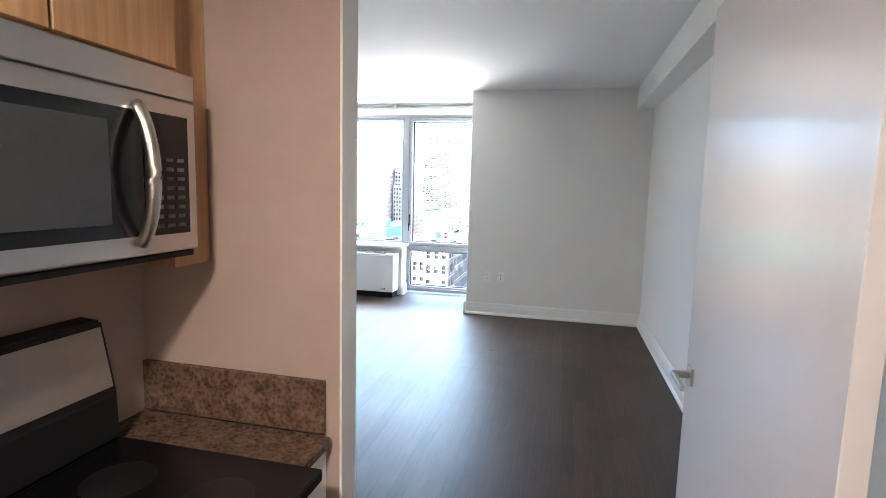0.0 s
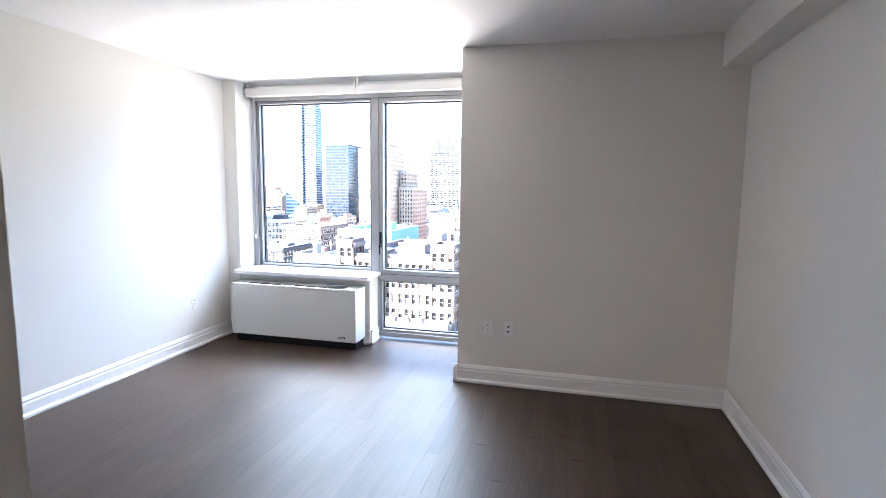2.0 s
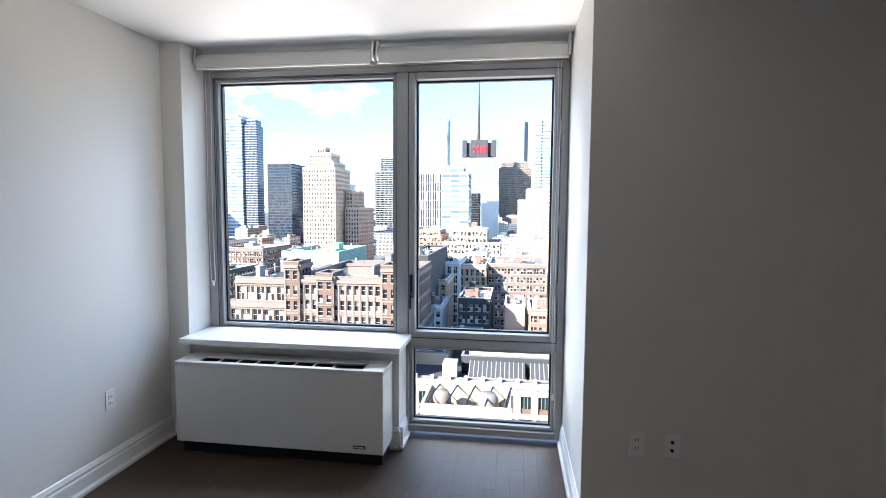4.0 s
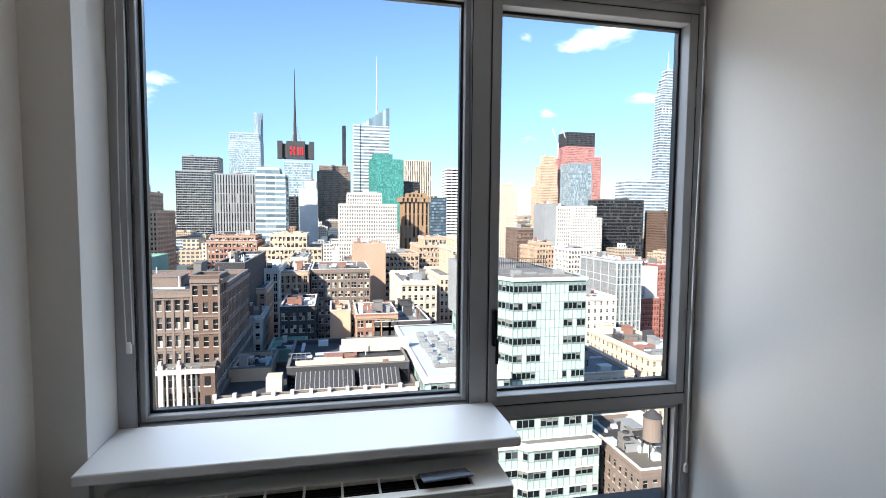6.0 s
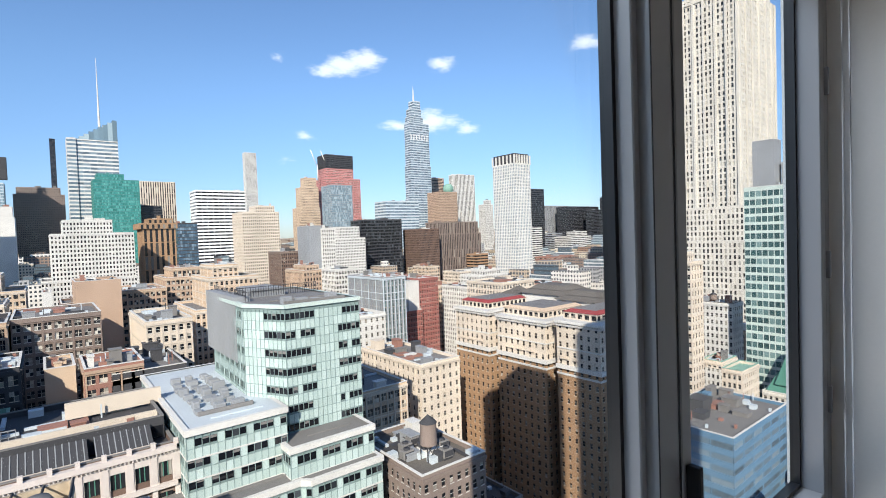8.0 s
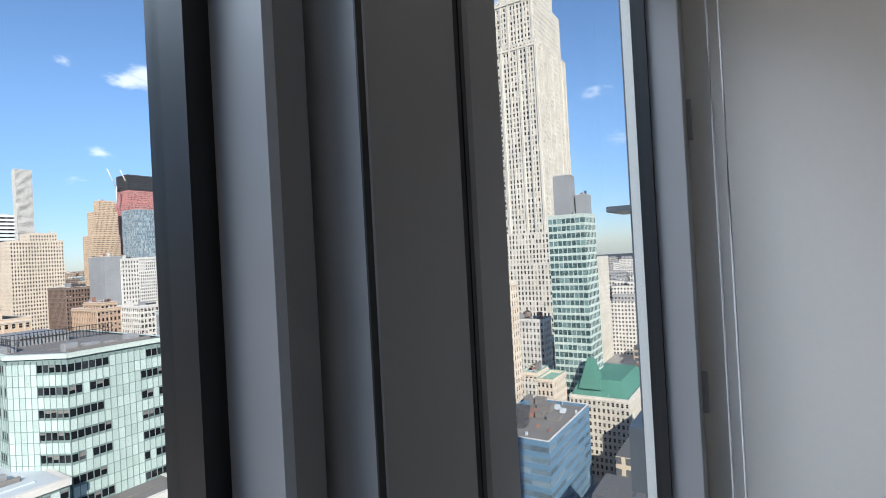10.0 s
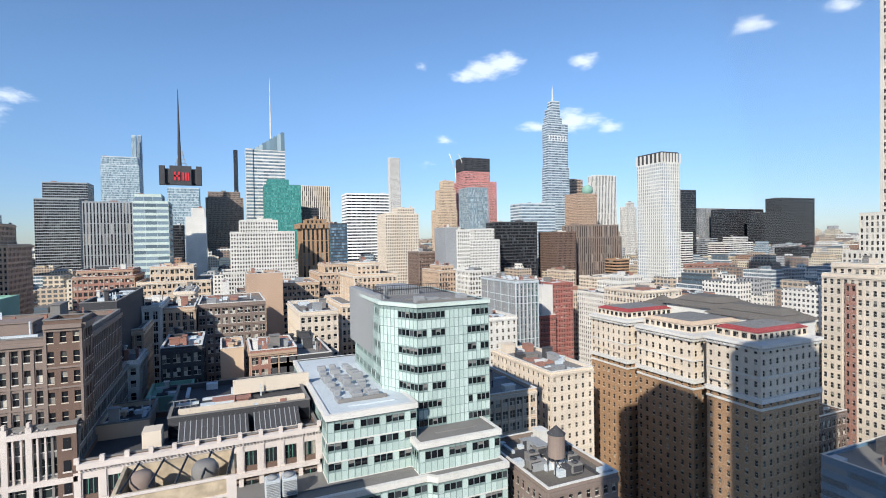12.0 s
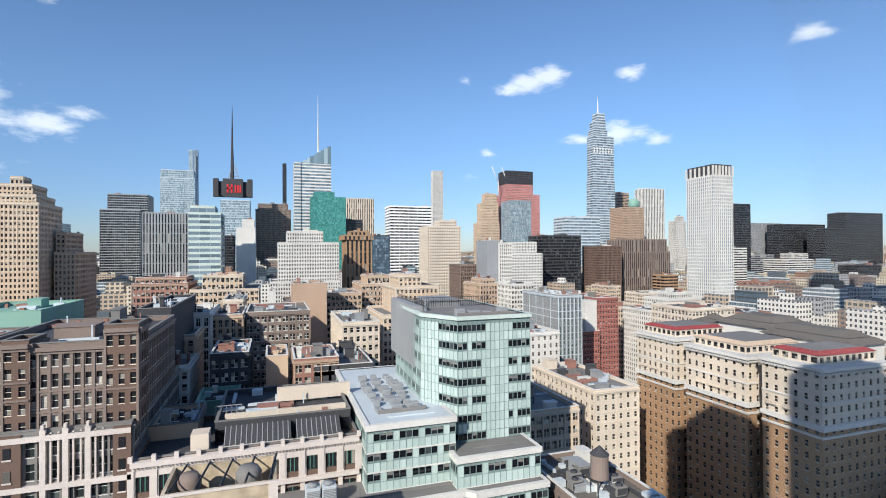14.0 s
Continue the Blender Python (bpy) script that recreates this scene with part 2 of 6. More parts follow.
GASKET = material("gasket_rubber", (0.012, 0.013, 0.015), 0.45)
GLASS = pane_glass()
BLIND = material("blind_cloth", (0.66, 0.65, 0.63), 0.75, grain=0.03, grain_scale=300)
CORD = material("cord", (0.6, 0.6, 0.6), 0.6, grain=0.02)
UNIT = material("unit_enamel", (0.7, 0.69, 0.66), 0.38, grain=0.012, grain_scale=200, stain=0.02, stain_scale=3)
DARK = material("dark_plastic", (0.010, 0.010, 0.012), 0.5, grain=0.05, spec=0.25)
BLACKG = material("black_glass", (0.006, 0.006, 0.007), 0.12)
COOKTOP = material("cooktop_enamel", (0.004, 0.004, 0.005), 0.22, spec=0.25, stain=0.1, stain_scale=6)
BURNER = material("burner_mark", (0.009, 0.009, 0.01), 0.3, grain=0.1, spec=0.25)
BLUEG = material("lid_plastic", (0.16, 0.2, 0.26), 0.25, stain=0.03)
STEEL = brushed_steel()
NICKEL = material("satin_nickel", (0.5, 0.48, 0.45), 0.28, 1.0, grain=0.03)
GRANITE = granite()
MAPLE = maple()
PLATE = material("white_plastic", (0.82, 0.81, 0.79), 0.3, stain=0.01, stain_scale=8)
RED = material("red_plastic", (0.45, 0.02, 0.03), 0.35, stain=0.02)


# ---- mesh tools ----
def finish(name, bm, mat, parent=None, label="", smooth=False):
    me = bpy.data.meshes.new(name)
    bmesh.ops.recalc_face_normals(bm, faces=bm.faces)
    bm.to_mesh(me)
    bm.free()
    for mm in (mat if isinstance(mat, (list, tuple)) else (mat,)):
        me.materials.append(mm)
    if smooth:
        me.shade_smooth()
    ob = new(name, me)
    if parent:
        ob.parent = parent
    return tagged(ob, label)


def add_box(bm, x0, x1, y0, y1, z0, z1, bevel=0.0, seg=1):
    x0, x1, y0, y1, z0, z1 = min(x0, x1), max(x0, x1), min(y0, y1), max(y0, y1), min(z0, z1), max(z0, z1)
    r = bmesh.ops.create_cube(bm, size=1, matrix=Matrix.Translation(((x0 + x1) / 2, (y0 + y1) / 2, (z0 + z1) / 2)) @ Matrix.Diagonal((x1 - x0, y1 - y0, z1 - z0, 1)))
    if bevel > 0:
        edges = list({e for v in r["verts"] for e in v.link_edges})
        bmesh.ops.bevel(bm, geom=edges, offset=bevel, segments=seg, affect="EDGES", profile=0.5)


def box(name, x0, x1, y0, y1, z0, z1, mat, parent=None, label="", bevel=0.0, seg=1):
    bm = bmesh.new()
    add_box(bm, x0, x1, y0, y1, z0, z1, bevel, seg)
    return finish(name, bm, mat, parent, label)


def tube(name, points, radius, mat, parent=None, label="", sides=8, smooth=True):
    bm = bmesh.new()
    rings = []
    pts = [Vector(p) for p in points]
    for i, p in enumerate(pts):
        d = (pts[min(i + 1, len(pts) - 1)] - pts[max(i - 1, 0)]).normalized()
        q = d.to_track_quat("Z", "Y")
        r = radius[i] if isinstance(radius, (list, tuple)) else radius
        rings.append([bm.verts.new(p + q @ Vector((r * math.cos(a), r * math.sin(a), 0))) for a in [2 * math.pi * k / sides for k in range(sides)]])
    for a, b in zip(rings, rings[1:]):
        for k in range(sides):
            bm.faces.new((a[k], a[(k + 1) % sides], b[(k + 1) % sides], b[k]))
    bm.faces.new(rings[0])
    bm.faces.new(rings[-1])
    return finish(name, bm, mat, parent, label, smooth)


def thing(name, x, y, z, label, category, group=""):
    e = new(name)
    e.location = (x, y, z)
    e.empty_display_size = 0.1
    return tagged(e, label, category, group)


def keep(parent, *obs):
    """Parents parts that were made in world places to a thing."""
    for ob in obs:
        ob.parent = parent
        ob.matrix_parent_inverse = Matrix.Translation(parent.location).inverted()


def baseboard(name, p, q, out):
    """A moulded baseboard from p to q; out is the way it faces."""
    prof = ((0, 0), (0.030, 0), (0.030, 0.018), (0.018, 0.032), (0.016, 0.095), (0.011, 0.105), (0.013, 0.118), (0.009, 0.128), (0.004, 0.142), (0, 0.145))
    bm = bmesh.new()
    p, q, o = Vector((*p, 0)), Vector((*q, 0)), Vector((*out, 0))
    a = [bm.verts.new(p + o * d + Vector((0, 0, h + 0.002))) for d, h in prof]
    b = [bm.verts.new(q + o * d + Vector((0, 0, h + 0.002))) for d, h in prof]
    for k in range(len(prof)):
        j = (k + 1) % len(prof)
        bm.faces.new((a[k], a[j], b[j], b[k]))
    bm.faces.new(a)
    bm.faces.new(b)
    return tagged(finish(name, bm, TRIM), kind="structure")


# ---- the room ----
H = 2.65


def wall(name, x0, x1, y0, y1, z0=0.0, z1=H, mat=WALL, label=""):
    return tagged(box(name, x0, x1, y0, y1, z0, z1, mat, label=label), kind="structure")


ceiling = wall("ceiling", -1.1, 4.1, -9.6, 0.05, H, H + 0.2, CEIL, "flat white painted ceiling")
wall("wall_left", -1.10, -0.88, -4.40, 0.05)
wall("wall_stub", -0.88, -0.73, -0.33, 0.05)
wall("wall_pier", 1.785, 3.79, -1.02, 0.05)
wall("wall_right", 3.79, 4.1, -9.6, 0.05)
wall("wall_under_sill", -0.73, 0.72, -0.30, -0.0, 0.0, 0.675)
wall("soffit", 3.61, 3.79, -9.0, -1.02, 2.42, H, WALL, "boxed soffit along the ceiling, painted off-white")
wall("wall_behind", 1.0, 4.1, -9.8, -9.6)
wall("wall_partition", 1.54, 1.66, -4.67, -4.28)
wall("wall_living_back", -1.10, 1.54, -4.40, -4.28)
wall("wall_over_door", 1.54, 1.66, -5.50, -4.67, 2.05, H)
wall("wall_closet_back", 0.4, 1.54, -5.50, -4.40)
wall("wall_kitchen", 1.40, 2.243, -5.63, -5.52, 0, H, WARM, "kitchen side wall in a darker warm beige")
wall("wall_kitchen_end", 2.243, 2.250, -5.63, -5.52, 0, H, TRIM, "white end of the kitchen wall")
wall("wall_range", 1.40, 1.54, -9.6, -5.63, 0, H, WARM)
wall("window_head", -0.73, 1.785, -0.02, 0.05, 2.515, H)

baseboard("baseboard", (-0.88, -4.26), (-0.88, -0.33), (1, 0))
baseboard("baseboard", (1.755, -1.02), (3.79, -1.02), (0, -1))
baseboard("baseboard", (1.785, -1.05), (1.785, -0.09), (-1, 0))
baseboard("baseboard", (3.79, -9.0), (3.79, -1.02), (-1, 0))
baseboard("baseboard", (0.60, -0.30), (0.75, -0.30), (0, -1))
baseboard("baseboard", (0.72, -0.33), (0.72, -0.09), (1, 0))
baseboard("baseboard", (1.66, -4.67), (1.66, -4.25), (1, 0))
baseboard("baseboard", (-0.88, -4.28), (1.69, -4.28), (0, 1))


def build_window():
    """Fixed pane at the left, casement at the right over a low fixed pane."""
    w = thing("window_1", 0.54, -0.04, 0.04, "large white aluminium window, closed, overlooking the city", "")
    w["kind"] = "structure"
    bm = bmesh.new()
    f0, f1 = -0.085, 0.012
    for a in ((-0.73, -0.665, 0.68, 2.515), (1.735, 1.78, 0.03, 2.515), (-0.665, 1.735, 2.475, 2.515), (0.655, 0.735, 0.03, 2.475),
              (-0.665, 0.655, 0.68, 0.715), (0.735, 1.735, 0.03, 0.075), (0.735, 1.735, 0.635, 0.69)):
        add_box(bm, a[0], a[1], f0, f1, a[2], a[3], 0.003)
    keep(w, finish("window_frame", bm, FRAME))

    def sash(x0, x1, z0, z1, deep, t, name):
        bm = bmesh.new()
        for a in ((x0, x0 + t, z0, z1), (x1 - t, x1, z0, z1), (x0 + t, x1 - t, z0, z0 + t), (x0 + t, x1 - t, z1 - t, z1)):
            add_box(bm, a[0], a[1], deep, 0.0095, a[2], a[3], 0.003)
        s = finish(name, bm, FRAME)
        keep(w, s)
        bm = bmesh.new()
        g = 0.012
        for a in ((x0 + t, x0 + t + g, z0 + t, z1 - t), (x1 - t - g, x1 - t, z0 + t, z1 - t), (x0 + t + g, x1 - t - g, z0 + t, z0 + t + g), (x0 + t + g, x1 - t - g, z1 - t - g, z1 - t)):
            add_box(bm, a[0], a[1], -0.022, 0.0075, a[2], a[3])
        keep(w, finish("gasket", bm, GASKET, label="black rubber glazing gasket"))
        pane = box("pane", x0 + t + g, x1 - t - g, -0.003, 0.003, z0 + t + g, z1 - t - g, GLASS)
        pane.visible_shadow = False
        keep(w, pane)

    sash(-0.660, 0.650, 0.720, 2.470, -0.060, 0.022, "fixed_sash")
    sash(0.740, 1.730, 0.695, 2.470, -0.088, 0.042, "casement_sash")
    sash(0.740, 1.730, 0.080, 0.630, -0.060, 0.022, "lower_sash")
    # black strips laid in the frame joints give the grooves their shade
    bm = bmesh.new()
    for a in ((0.7355, 0.7395, 0.69, 2.474), (1.7305, 1.7345, 0.69, 2.474), (0.7355, 1.7345, 2.4705, 2.4745), (0.7355, 1.7345, 0.6905, 0.6945)):
        add_box(bm, a[0], a[1], -0.0865, -0.0855, a[2], a[3])
    for a in ((-0.661, -0.655, 0.716, 2.474), (0.651, 0.655, 0.716, 2.474), (-0.661, 0.655, 2.471, 2.475)):
        add_box(bm, a[0], a[1], -0.0862, -0.0852, a[2], a[3])
    keep(w, finish("joint_line", bm, GASKET, label="thin dark strip for the shaded groove in the frame joint"))
    bm = bmesh.new()
    add_box(bm, 0.752, 0.772, -0.118, -0.088, 0.97, 1.13, 0.004, 2)
    add_box(bm, 0.755, 0.769, -0.140, -0.118, 0.985, 1.01, 0.003)
    add_box(bm, 0.755, 0.769, -0.146, -0.134, 0.90, 1.01, 0.004, 2)
    keep(w, finish("latch_handle", bm, DARK, label="black lever latch"))
    for z in (1.45, 2.05, 1.0):
        keep(w, box("hinge", 1.728, 1.740, -0.100, -0.086, z, z + 0.09, FRAME, bevel=0.002))


build_window()
sill = tagged(box("window_sill", -0.73, 0.76, -0.45, -0.085, 0.677, 0.715, TRIM, bevel=0.008, seg=3), "white painted window sill with a rounded nose", kind="structure")


def build_unit():
    u = thing("air_conditioner", 0.0, -0.46, 0.0, "off-white boxy heating and cooling unit under the window sill", "air conditioner")
    bm = bmesh.new()
    x0, x1, y0, y1, z0, z1 = -0.672, 0.686, -0.575, -0.335, 0.085, 0.603
    add_box(bm, x0, x1, y0, y1, z0, z1 - 0.022, 0.006, 2)
    keep(u, finish("cabinet", bm, UNIT))
    # top deck with a long grille opening
    gx0, gx1, gy0, gy1 = -0.53, 0.55, -0.535, -0.44
    bm = bmesh.new()
    for a in ((x0, gx0, y0, y1), (gx1, x1, y0, y1), (gx0, gx1, y0, gy0), (gx0, gx1, gy1, y1)):
        add_box(bm, *a, z1 - 0.021, z1, 0.002)
    keep(u, finish("top_deck", bm, UNIT))
    keep(u, box("grille_well", gx0, gx1, gy0, gy1, z1 - 0.0205, z1 - 0.016, DARK))
    for i in range(1, 8):
        x = gx0 + 0.885 * i / 7
        keep(u, box("grille_bar", x - 0.004, x + 0.004, gy0, gy1, z1 - 0.016, z1 - 0.002, UNIT))
    for k in range(1, 5):
        y = gy0 + (gy1 - gy0) * k / 5
        keep(u, box("grille_slat", gx0, gx0 + 0.885, y - 0.0015, y + 0.0015, z1 - 0.014, z1 - 0.006, DARK))
    lid = box("control_lid", -0.09, 0.09, -0.05, 0.05, -0.004, 0.004, BLUEG, bevel=0.002, label="grey-blue plastic control lid, propped open")
    lid.location, lid.rotation_euler = (0.46, -0.49, z1 + 0.016), (radians(-14), 0, radians(4))
    keep(u, lid)
    keep(u, box("toe_kick", x0 + 0.02, x1 - 0.02, -0.53, -0.34, 0.002, 0.084, DARK, label="black recessed base"))
    keep(u, box("badge", 0.50, 0.575, -0.5785, -0.5752, 0.118, 0.138, DARK, label="small dark maker's badge"))
    bm = bmesh.new()
    for i in range(5):
        add_box(bm, 0.506 + i * 0.013, 0.515 + i * 0.013, -0.5795, -0.5786, 0.123, 0.133)
    keep(u, finish("badge_marks", bm, PLATE))


build_unit()


def build_blind(x0, x1, cord_x, cord_z, n):
    b = thing("roller_blind", (x0 + x1) / 2, -0.17, 2.57, "pale grey roller blind, rolled up fully", "roller blind", "blinds over the window")
    r = 0.036
    keep(b, tube("roll", [(x0 + 0.02, -0.17, 2.575), (x1 - 0.02, -0.17, 2.575)], r, BLIND, sides=24))
    bm = bmesh.new()
    add_box(bm, x0 + 0.02, x1 - 0.02, -0.209, -0.200, 2.515, 2.578, 0.001)
    keep(b, finish("cloth", bm, BLIND))
    keep(b, box("bottom_bar", x0 + 0.02, x1 - 0.02, -0.213, -0.197, 2.500, 2.514, TRIM, bevel=0.004, seg=2))
    for x in (x0 + 0.004, x1 - 0.016):
        bm = bmesh.new()
        bmesh.ops.create_cone(bm, cap_ends=True, segments=24, radius1=0.046, radius2=0.046, depth=0.012, matrix=Matrix.Translation((x + 0.006, -0.17, 2.575)) @ Matrix.Rotation(radians(90), 4, "Y"))
        add_box(bm, x, x + 0.012, -0.2, -0.14, 2.57, 2.648)
        keep(b, finish("bracket", bm, PLATE, label="white plastic bracket"))
    pts = []
    for s in (-1, 1):
        pts = [(cord_x + s * 0.010 * (1 - 0.3 * k / 14) + 0.004 * math.sin(k * 0.5), -0.15 + s * 0.012, 2.56 - (2.56 - cord_z) * k / 14) for k in range(15)]
        keep(b, tube("cord", pts, 0.0022, CORD, sides=6, label="looped bead cord"))
    keep(b, tube("cord_weight", [(cord_x, -0.15, cord_z - 0.03), (cord_x, -0.15, cord_z), (cord_x, -0.15, cord_z + 0.012)], [0.010, 0.010, 0.005], PLATE, sides=12))


build_blind(-0.72, 0.535, -0.66, 1.05, 1)
build_blind(0.545, 1.775, 1.71, 0.36, 2)


def outlet(x, y, z, facing, style, label, scale=1.0):
    """A wall plate; facing is the angle in degrees of its normal from +x."""
    o = thing("wall_plate" if style != "switch" else "light_switch", x, y, z, label, "switch" if style == "switch" else "outlet")
    w = 0.07 if style != "switch2" else 0.116
    plate = box("plate", 0.0005, 0.006, -w / 2, w / 2, -0.0575, 0.0575, PLATE, o, bevel=0.0025, seg=2)
    if style == "duplex":
        for s in (-0.02, 0.02):
            box("socket", 0.006, 0.0085, -0.017, 0.017, s - 0.014, s + 0.014, PLATE, o, bevel=0.001)
            bm = bmesh.new()
            add_box(bm, 0.0085, 0.0092, -0.008, -0.005, s - 0.005, s + 0.006)
            add_box(bm, 0.0085, 0.0092, 0.005, 0.008, s - 0.005, s + 0.006)
            finish("slots", bm, DARK, o)
    elif style == "jack":
        for s in (-0.022, 0.018):
            bm = bmesh.new()
            bmesh.ops.create_cone(bm, cap_ends=True, segments=16, radius1=0.008, radius2=0.006, depth=0.008, matrix=Matrix.Translation((0.01, 0, s)) @ Matrix.Rotation(radians(90), 4, "Y"))
            finish("jack", bm, DARK, o)
    elif style == "switch2":
        for s in (-0.026, 0.026):
            box("rocker", 0.006, 0.010, s - 0.016, s + 0.016, -0.033, 0.033, PLATE, o, bevel=0.002)
        bm = bmesh.new()
        bmesh.ops.create_cone(bm, cap_ends=True, segments=16, radius1=0.011, radius2=0.010, depth=0.004, matrix=Matrix.Translation((0.012, 0.026, 0.035)) @ Matrix.Rotation(radians(90), 4, "Y"))
        finish("button", bm, RED, o, "round red button")
    else:
        box("rocker", 0.006, 0.010, -0.016, 0.016, -0.033, 0.033, PLATE, o, bevel=0.002)
    o.rotation_euler = (0, 0, radians(facing))
    return o


outlet(2.035, -1.02, 0.47, -90, "duplex", "white duplex wall outlet above the baseboard")
outlet(2.195, -1.02, 0.47, -90, "jack", "white wall plate with two black jacks")
outlet(-0.88, -0.86, 0.45, 0, "duplex", "white duplex outlet beside the heating unit")
outlet(3.79, -3.96, 0.45, 180, "duplex", "white outlet low on the long wall")
outlet(1.66, -4.55, 1.16, 0, "switch2", "white double switch plate with a red button")


def lever(parent, x, y, z, side, along):
    """A square rose and a flat lever; side is +1 or -1 in x, along is the lever's way in y."""
    bm = bmesh.new()
    add_box(bm, x, x + side * 0.009, y - 0.027, y + 0.027, z - 0.027, z + 0.027, 0.0015)
    keep(parent, finish("rose", bm, NICKEL, label="square satin rose"))
    bm = bmesh.new()
    add_box(bm, x + side * 0.009, x + side * 0.052, y - 0.009, y + 0.009, z - 0.009, z + 0.009, 0.002)
    add_box(bm, x + side * 0.045, x + side * 0.058, y - 0.010 * along, y + 0.125 * along, z - 0.009, z + 0.009, 0.003, 2)
    keep(parent, finish("door_handle", bm, NICKEL, label="satin nickel lever handle"))


def build_doors():
    d = thing("door_1", 3.3, -5.66, 0.0, "white flush door, standing open against the long wall", "")
    d["kind"] = "structure"
    # the leaf, ajar
    leaf = box("leaf", 3.285, 3.325, -6.21, -5.33, 0.012, 2.04, DOORP, bevel=0.002)
    keep(d, leaf)
    lever(d, 3.285, -5.395, 0.96, -1, -1)
    for z in (0.22, 0.93, 1.86):
        bm = bmesh.new()
        add_box(bm, 3.281, 3.2845, -6.205, -6.155, z - 0.055, z + 0.055, 0.001)
        keep(d, finish("hinge_leaf", bm, NICKEL))
        keep(d, tube("hinge", [(3.275, -6.216, z - 0.055), (3.275, -6.216, z - 0.02), (3.275, -6.216, z + 0.02), (3.275, -6.216, z + 0.055)], 0.009, NICKEL, sides=12, label="satin steel butt hinge"))
    c = thing("door_2", 1.62, -5.2, 0.0, "white flush closet door, shut", "")
    c["kind"] = "structure"
    keep(c, box("leaf", 1.610, 1.650, -5.49, -4.70, 0.012, 2.035, DOORP, bevel=0.002))
    lever(c, 1.650, -4.775, 0.92, 1, -1)
    bm = bmesh.new()
    add_box(bm, 1.56, 1.665, -4.698, -4.672, 0, 2.05)
    add_box(bm, 1.56, 1.665, -5.50, -4.698, 2.037, 2.05)
    keep(c, finish("door_frame", bm, TRIM))


build_doors()


def build_kitchen():
    X0 = 1.54
    top = 0.76
    r = thing("stove", 1.86, -6.33, 0.0, "stainless steel stove with a black glass cooktop", "stove")
    keep(r, box("body", X0 + 0.003, 2.26, -6.61, -5.86, 0.06, top - 0.035, STEEL, bevel=0.004))
    keep(r, box("cooktop", X0 + 0.003, 2.30, -6.61, -5.855, top - 0.034, top, COOKTOP, label="black glass cooktop", bevel=0.006, seg=2))
    for x, y in ((1.84, -6.04), (1.84, -6.42), (2.12, -6.04), (2.12, -6.42)):
        bm = bmesh.new()
        bmesh.ops.create_cone(bm, cap_ends=True, segments=32, radius1=0.085, radius2=0.085, depth=0.001, matrix=Matrix.Translation((x, y, top + 0.0006)))
        keep(r, finish("burner", bm, BURNER, label="faint grey burner disc"))
    # the raised control panel at the back
    bm = bmesh.new()
    prof = ((X0 + 0.003, top + 0.001), (X0 + 0.125, top + 0.001), (X0 + 0.122, top + 0.14), (X0 + 0.080, top + 0.345), (X0 + 0.003, top + 0.35))
    a = [bm.verts.new((px, -6.61, pz)) for px, pz in prof]
    b = [bm.verts.new((px, -5.86, pz)) for px, pz in prof]
    for k in range(5):
        bm.faces.new((a[k], a[(k + 1) % 5], b[(k + 1) % 5], b[k]))
    bm.faces.new(a)
    bm.faces.new(b)
    bmesh.ops.bevel(bm, geom=bm.edges[:], offset=0.008, segments=2, affect="EDGES")
    keep(r, finish("back_panel", bm, DARK, label="black raised back panel"))
    bm = bmesh.new()
    n = Vector((0.195, 0, 0.05)).normalized()
    p0, p1 = Vector((X0 + 0.120, 0, top + 0.16)), Vector((X0 + 0.085, 0, top + 0.328))
    q = [p0 + Vector((0, -6.58, 0)), p0 + Vector((0, -5.88, 0)), p1 + Vector((0, -5.88, 0)), p1 + Vector((0, -6.58, 0))]
    lo = [bm.verts.new(v) for v in q]
    hi = [bm.verts.new(v + n * 0.006) for v in q]
    for k in range(4):
        bm.faces.new((lo[k], lo[(k + 1) % 4], hi[(k + 1) % 4], hi[k]))
    bm.faces.new(hi)
    bm.faces.new(lo)
    keep(r, finish("control_panel", bm, material("dull_steel", (0.30, 0.27, 0.25), 0.4, 0.6, grain=0.04), label="brushed steel control panel"))
    for y in (-6.2, -6.3, -6.45, -6.54):
        c = p0.lerp(p1, 0.5) + Vector((0, y, 0))
        keep(r, tube("knob", [c + n * 0.006, c + n * 0.03], [0.016, 0.014], DARK, sides=20))

    m = thing("microwave", 1.74, -6.33, 1.30, "stainless steel over-the-range microwave with a curved handle", "microwave")
    x1, ya, yb, za, zb = 1.885, -6.545, -5.785, 1.305, 1.785
    keep(m, box("body", X0 + 0.003, x1 - 0.03, ya, yb, za + 0.01, zb, STEEL, bevel=0.004))
    keep(m, box("door", x1 - 0.029, x1, ya, yb, za + 0.012, zb - 0.072, STEEL, bevel=0.008, seg=3))
    keep(m, box("vent_panel", x1 - 0.029, x1 - 0.002, ya, yb, zb - 0.068, zb, STEEL, bevel=0.004, seg=2))
    keep(m, box("window_surround", x1 + 0.0005, x1 + 0.004, ya + 0.01, yb - 0.188, za + 0.062, zb - 0.118, BLACKG, bevel=0.0015, label="black glass surround"))
    keep(m, box("window", x1 + 0.0042, x1 + 0.006, ya + 0.05, yb - 0.285, za + 0.095, zb - 0.150, material("screen_glass", (0.05, 0.052, 0.055), 0.25, grain=0.05), label="dark mesh window"))
    keep(m, box("key_panel", x1 + 0.0005, x1 + 0.004, yb - 0.185, yb - 0.035, za + 0.06, zb - 0.115, BLACKG, bevel=0.0015, label="black key panel"))
    keys = material("key_print", (0.12, 0.12, 0.12), 0.5, grain=0.05)
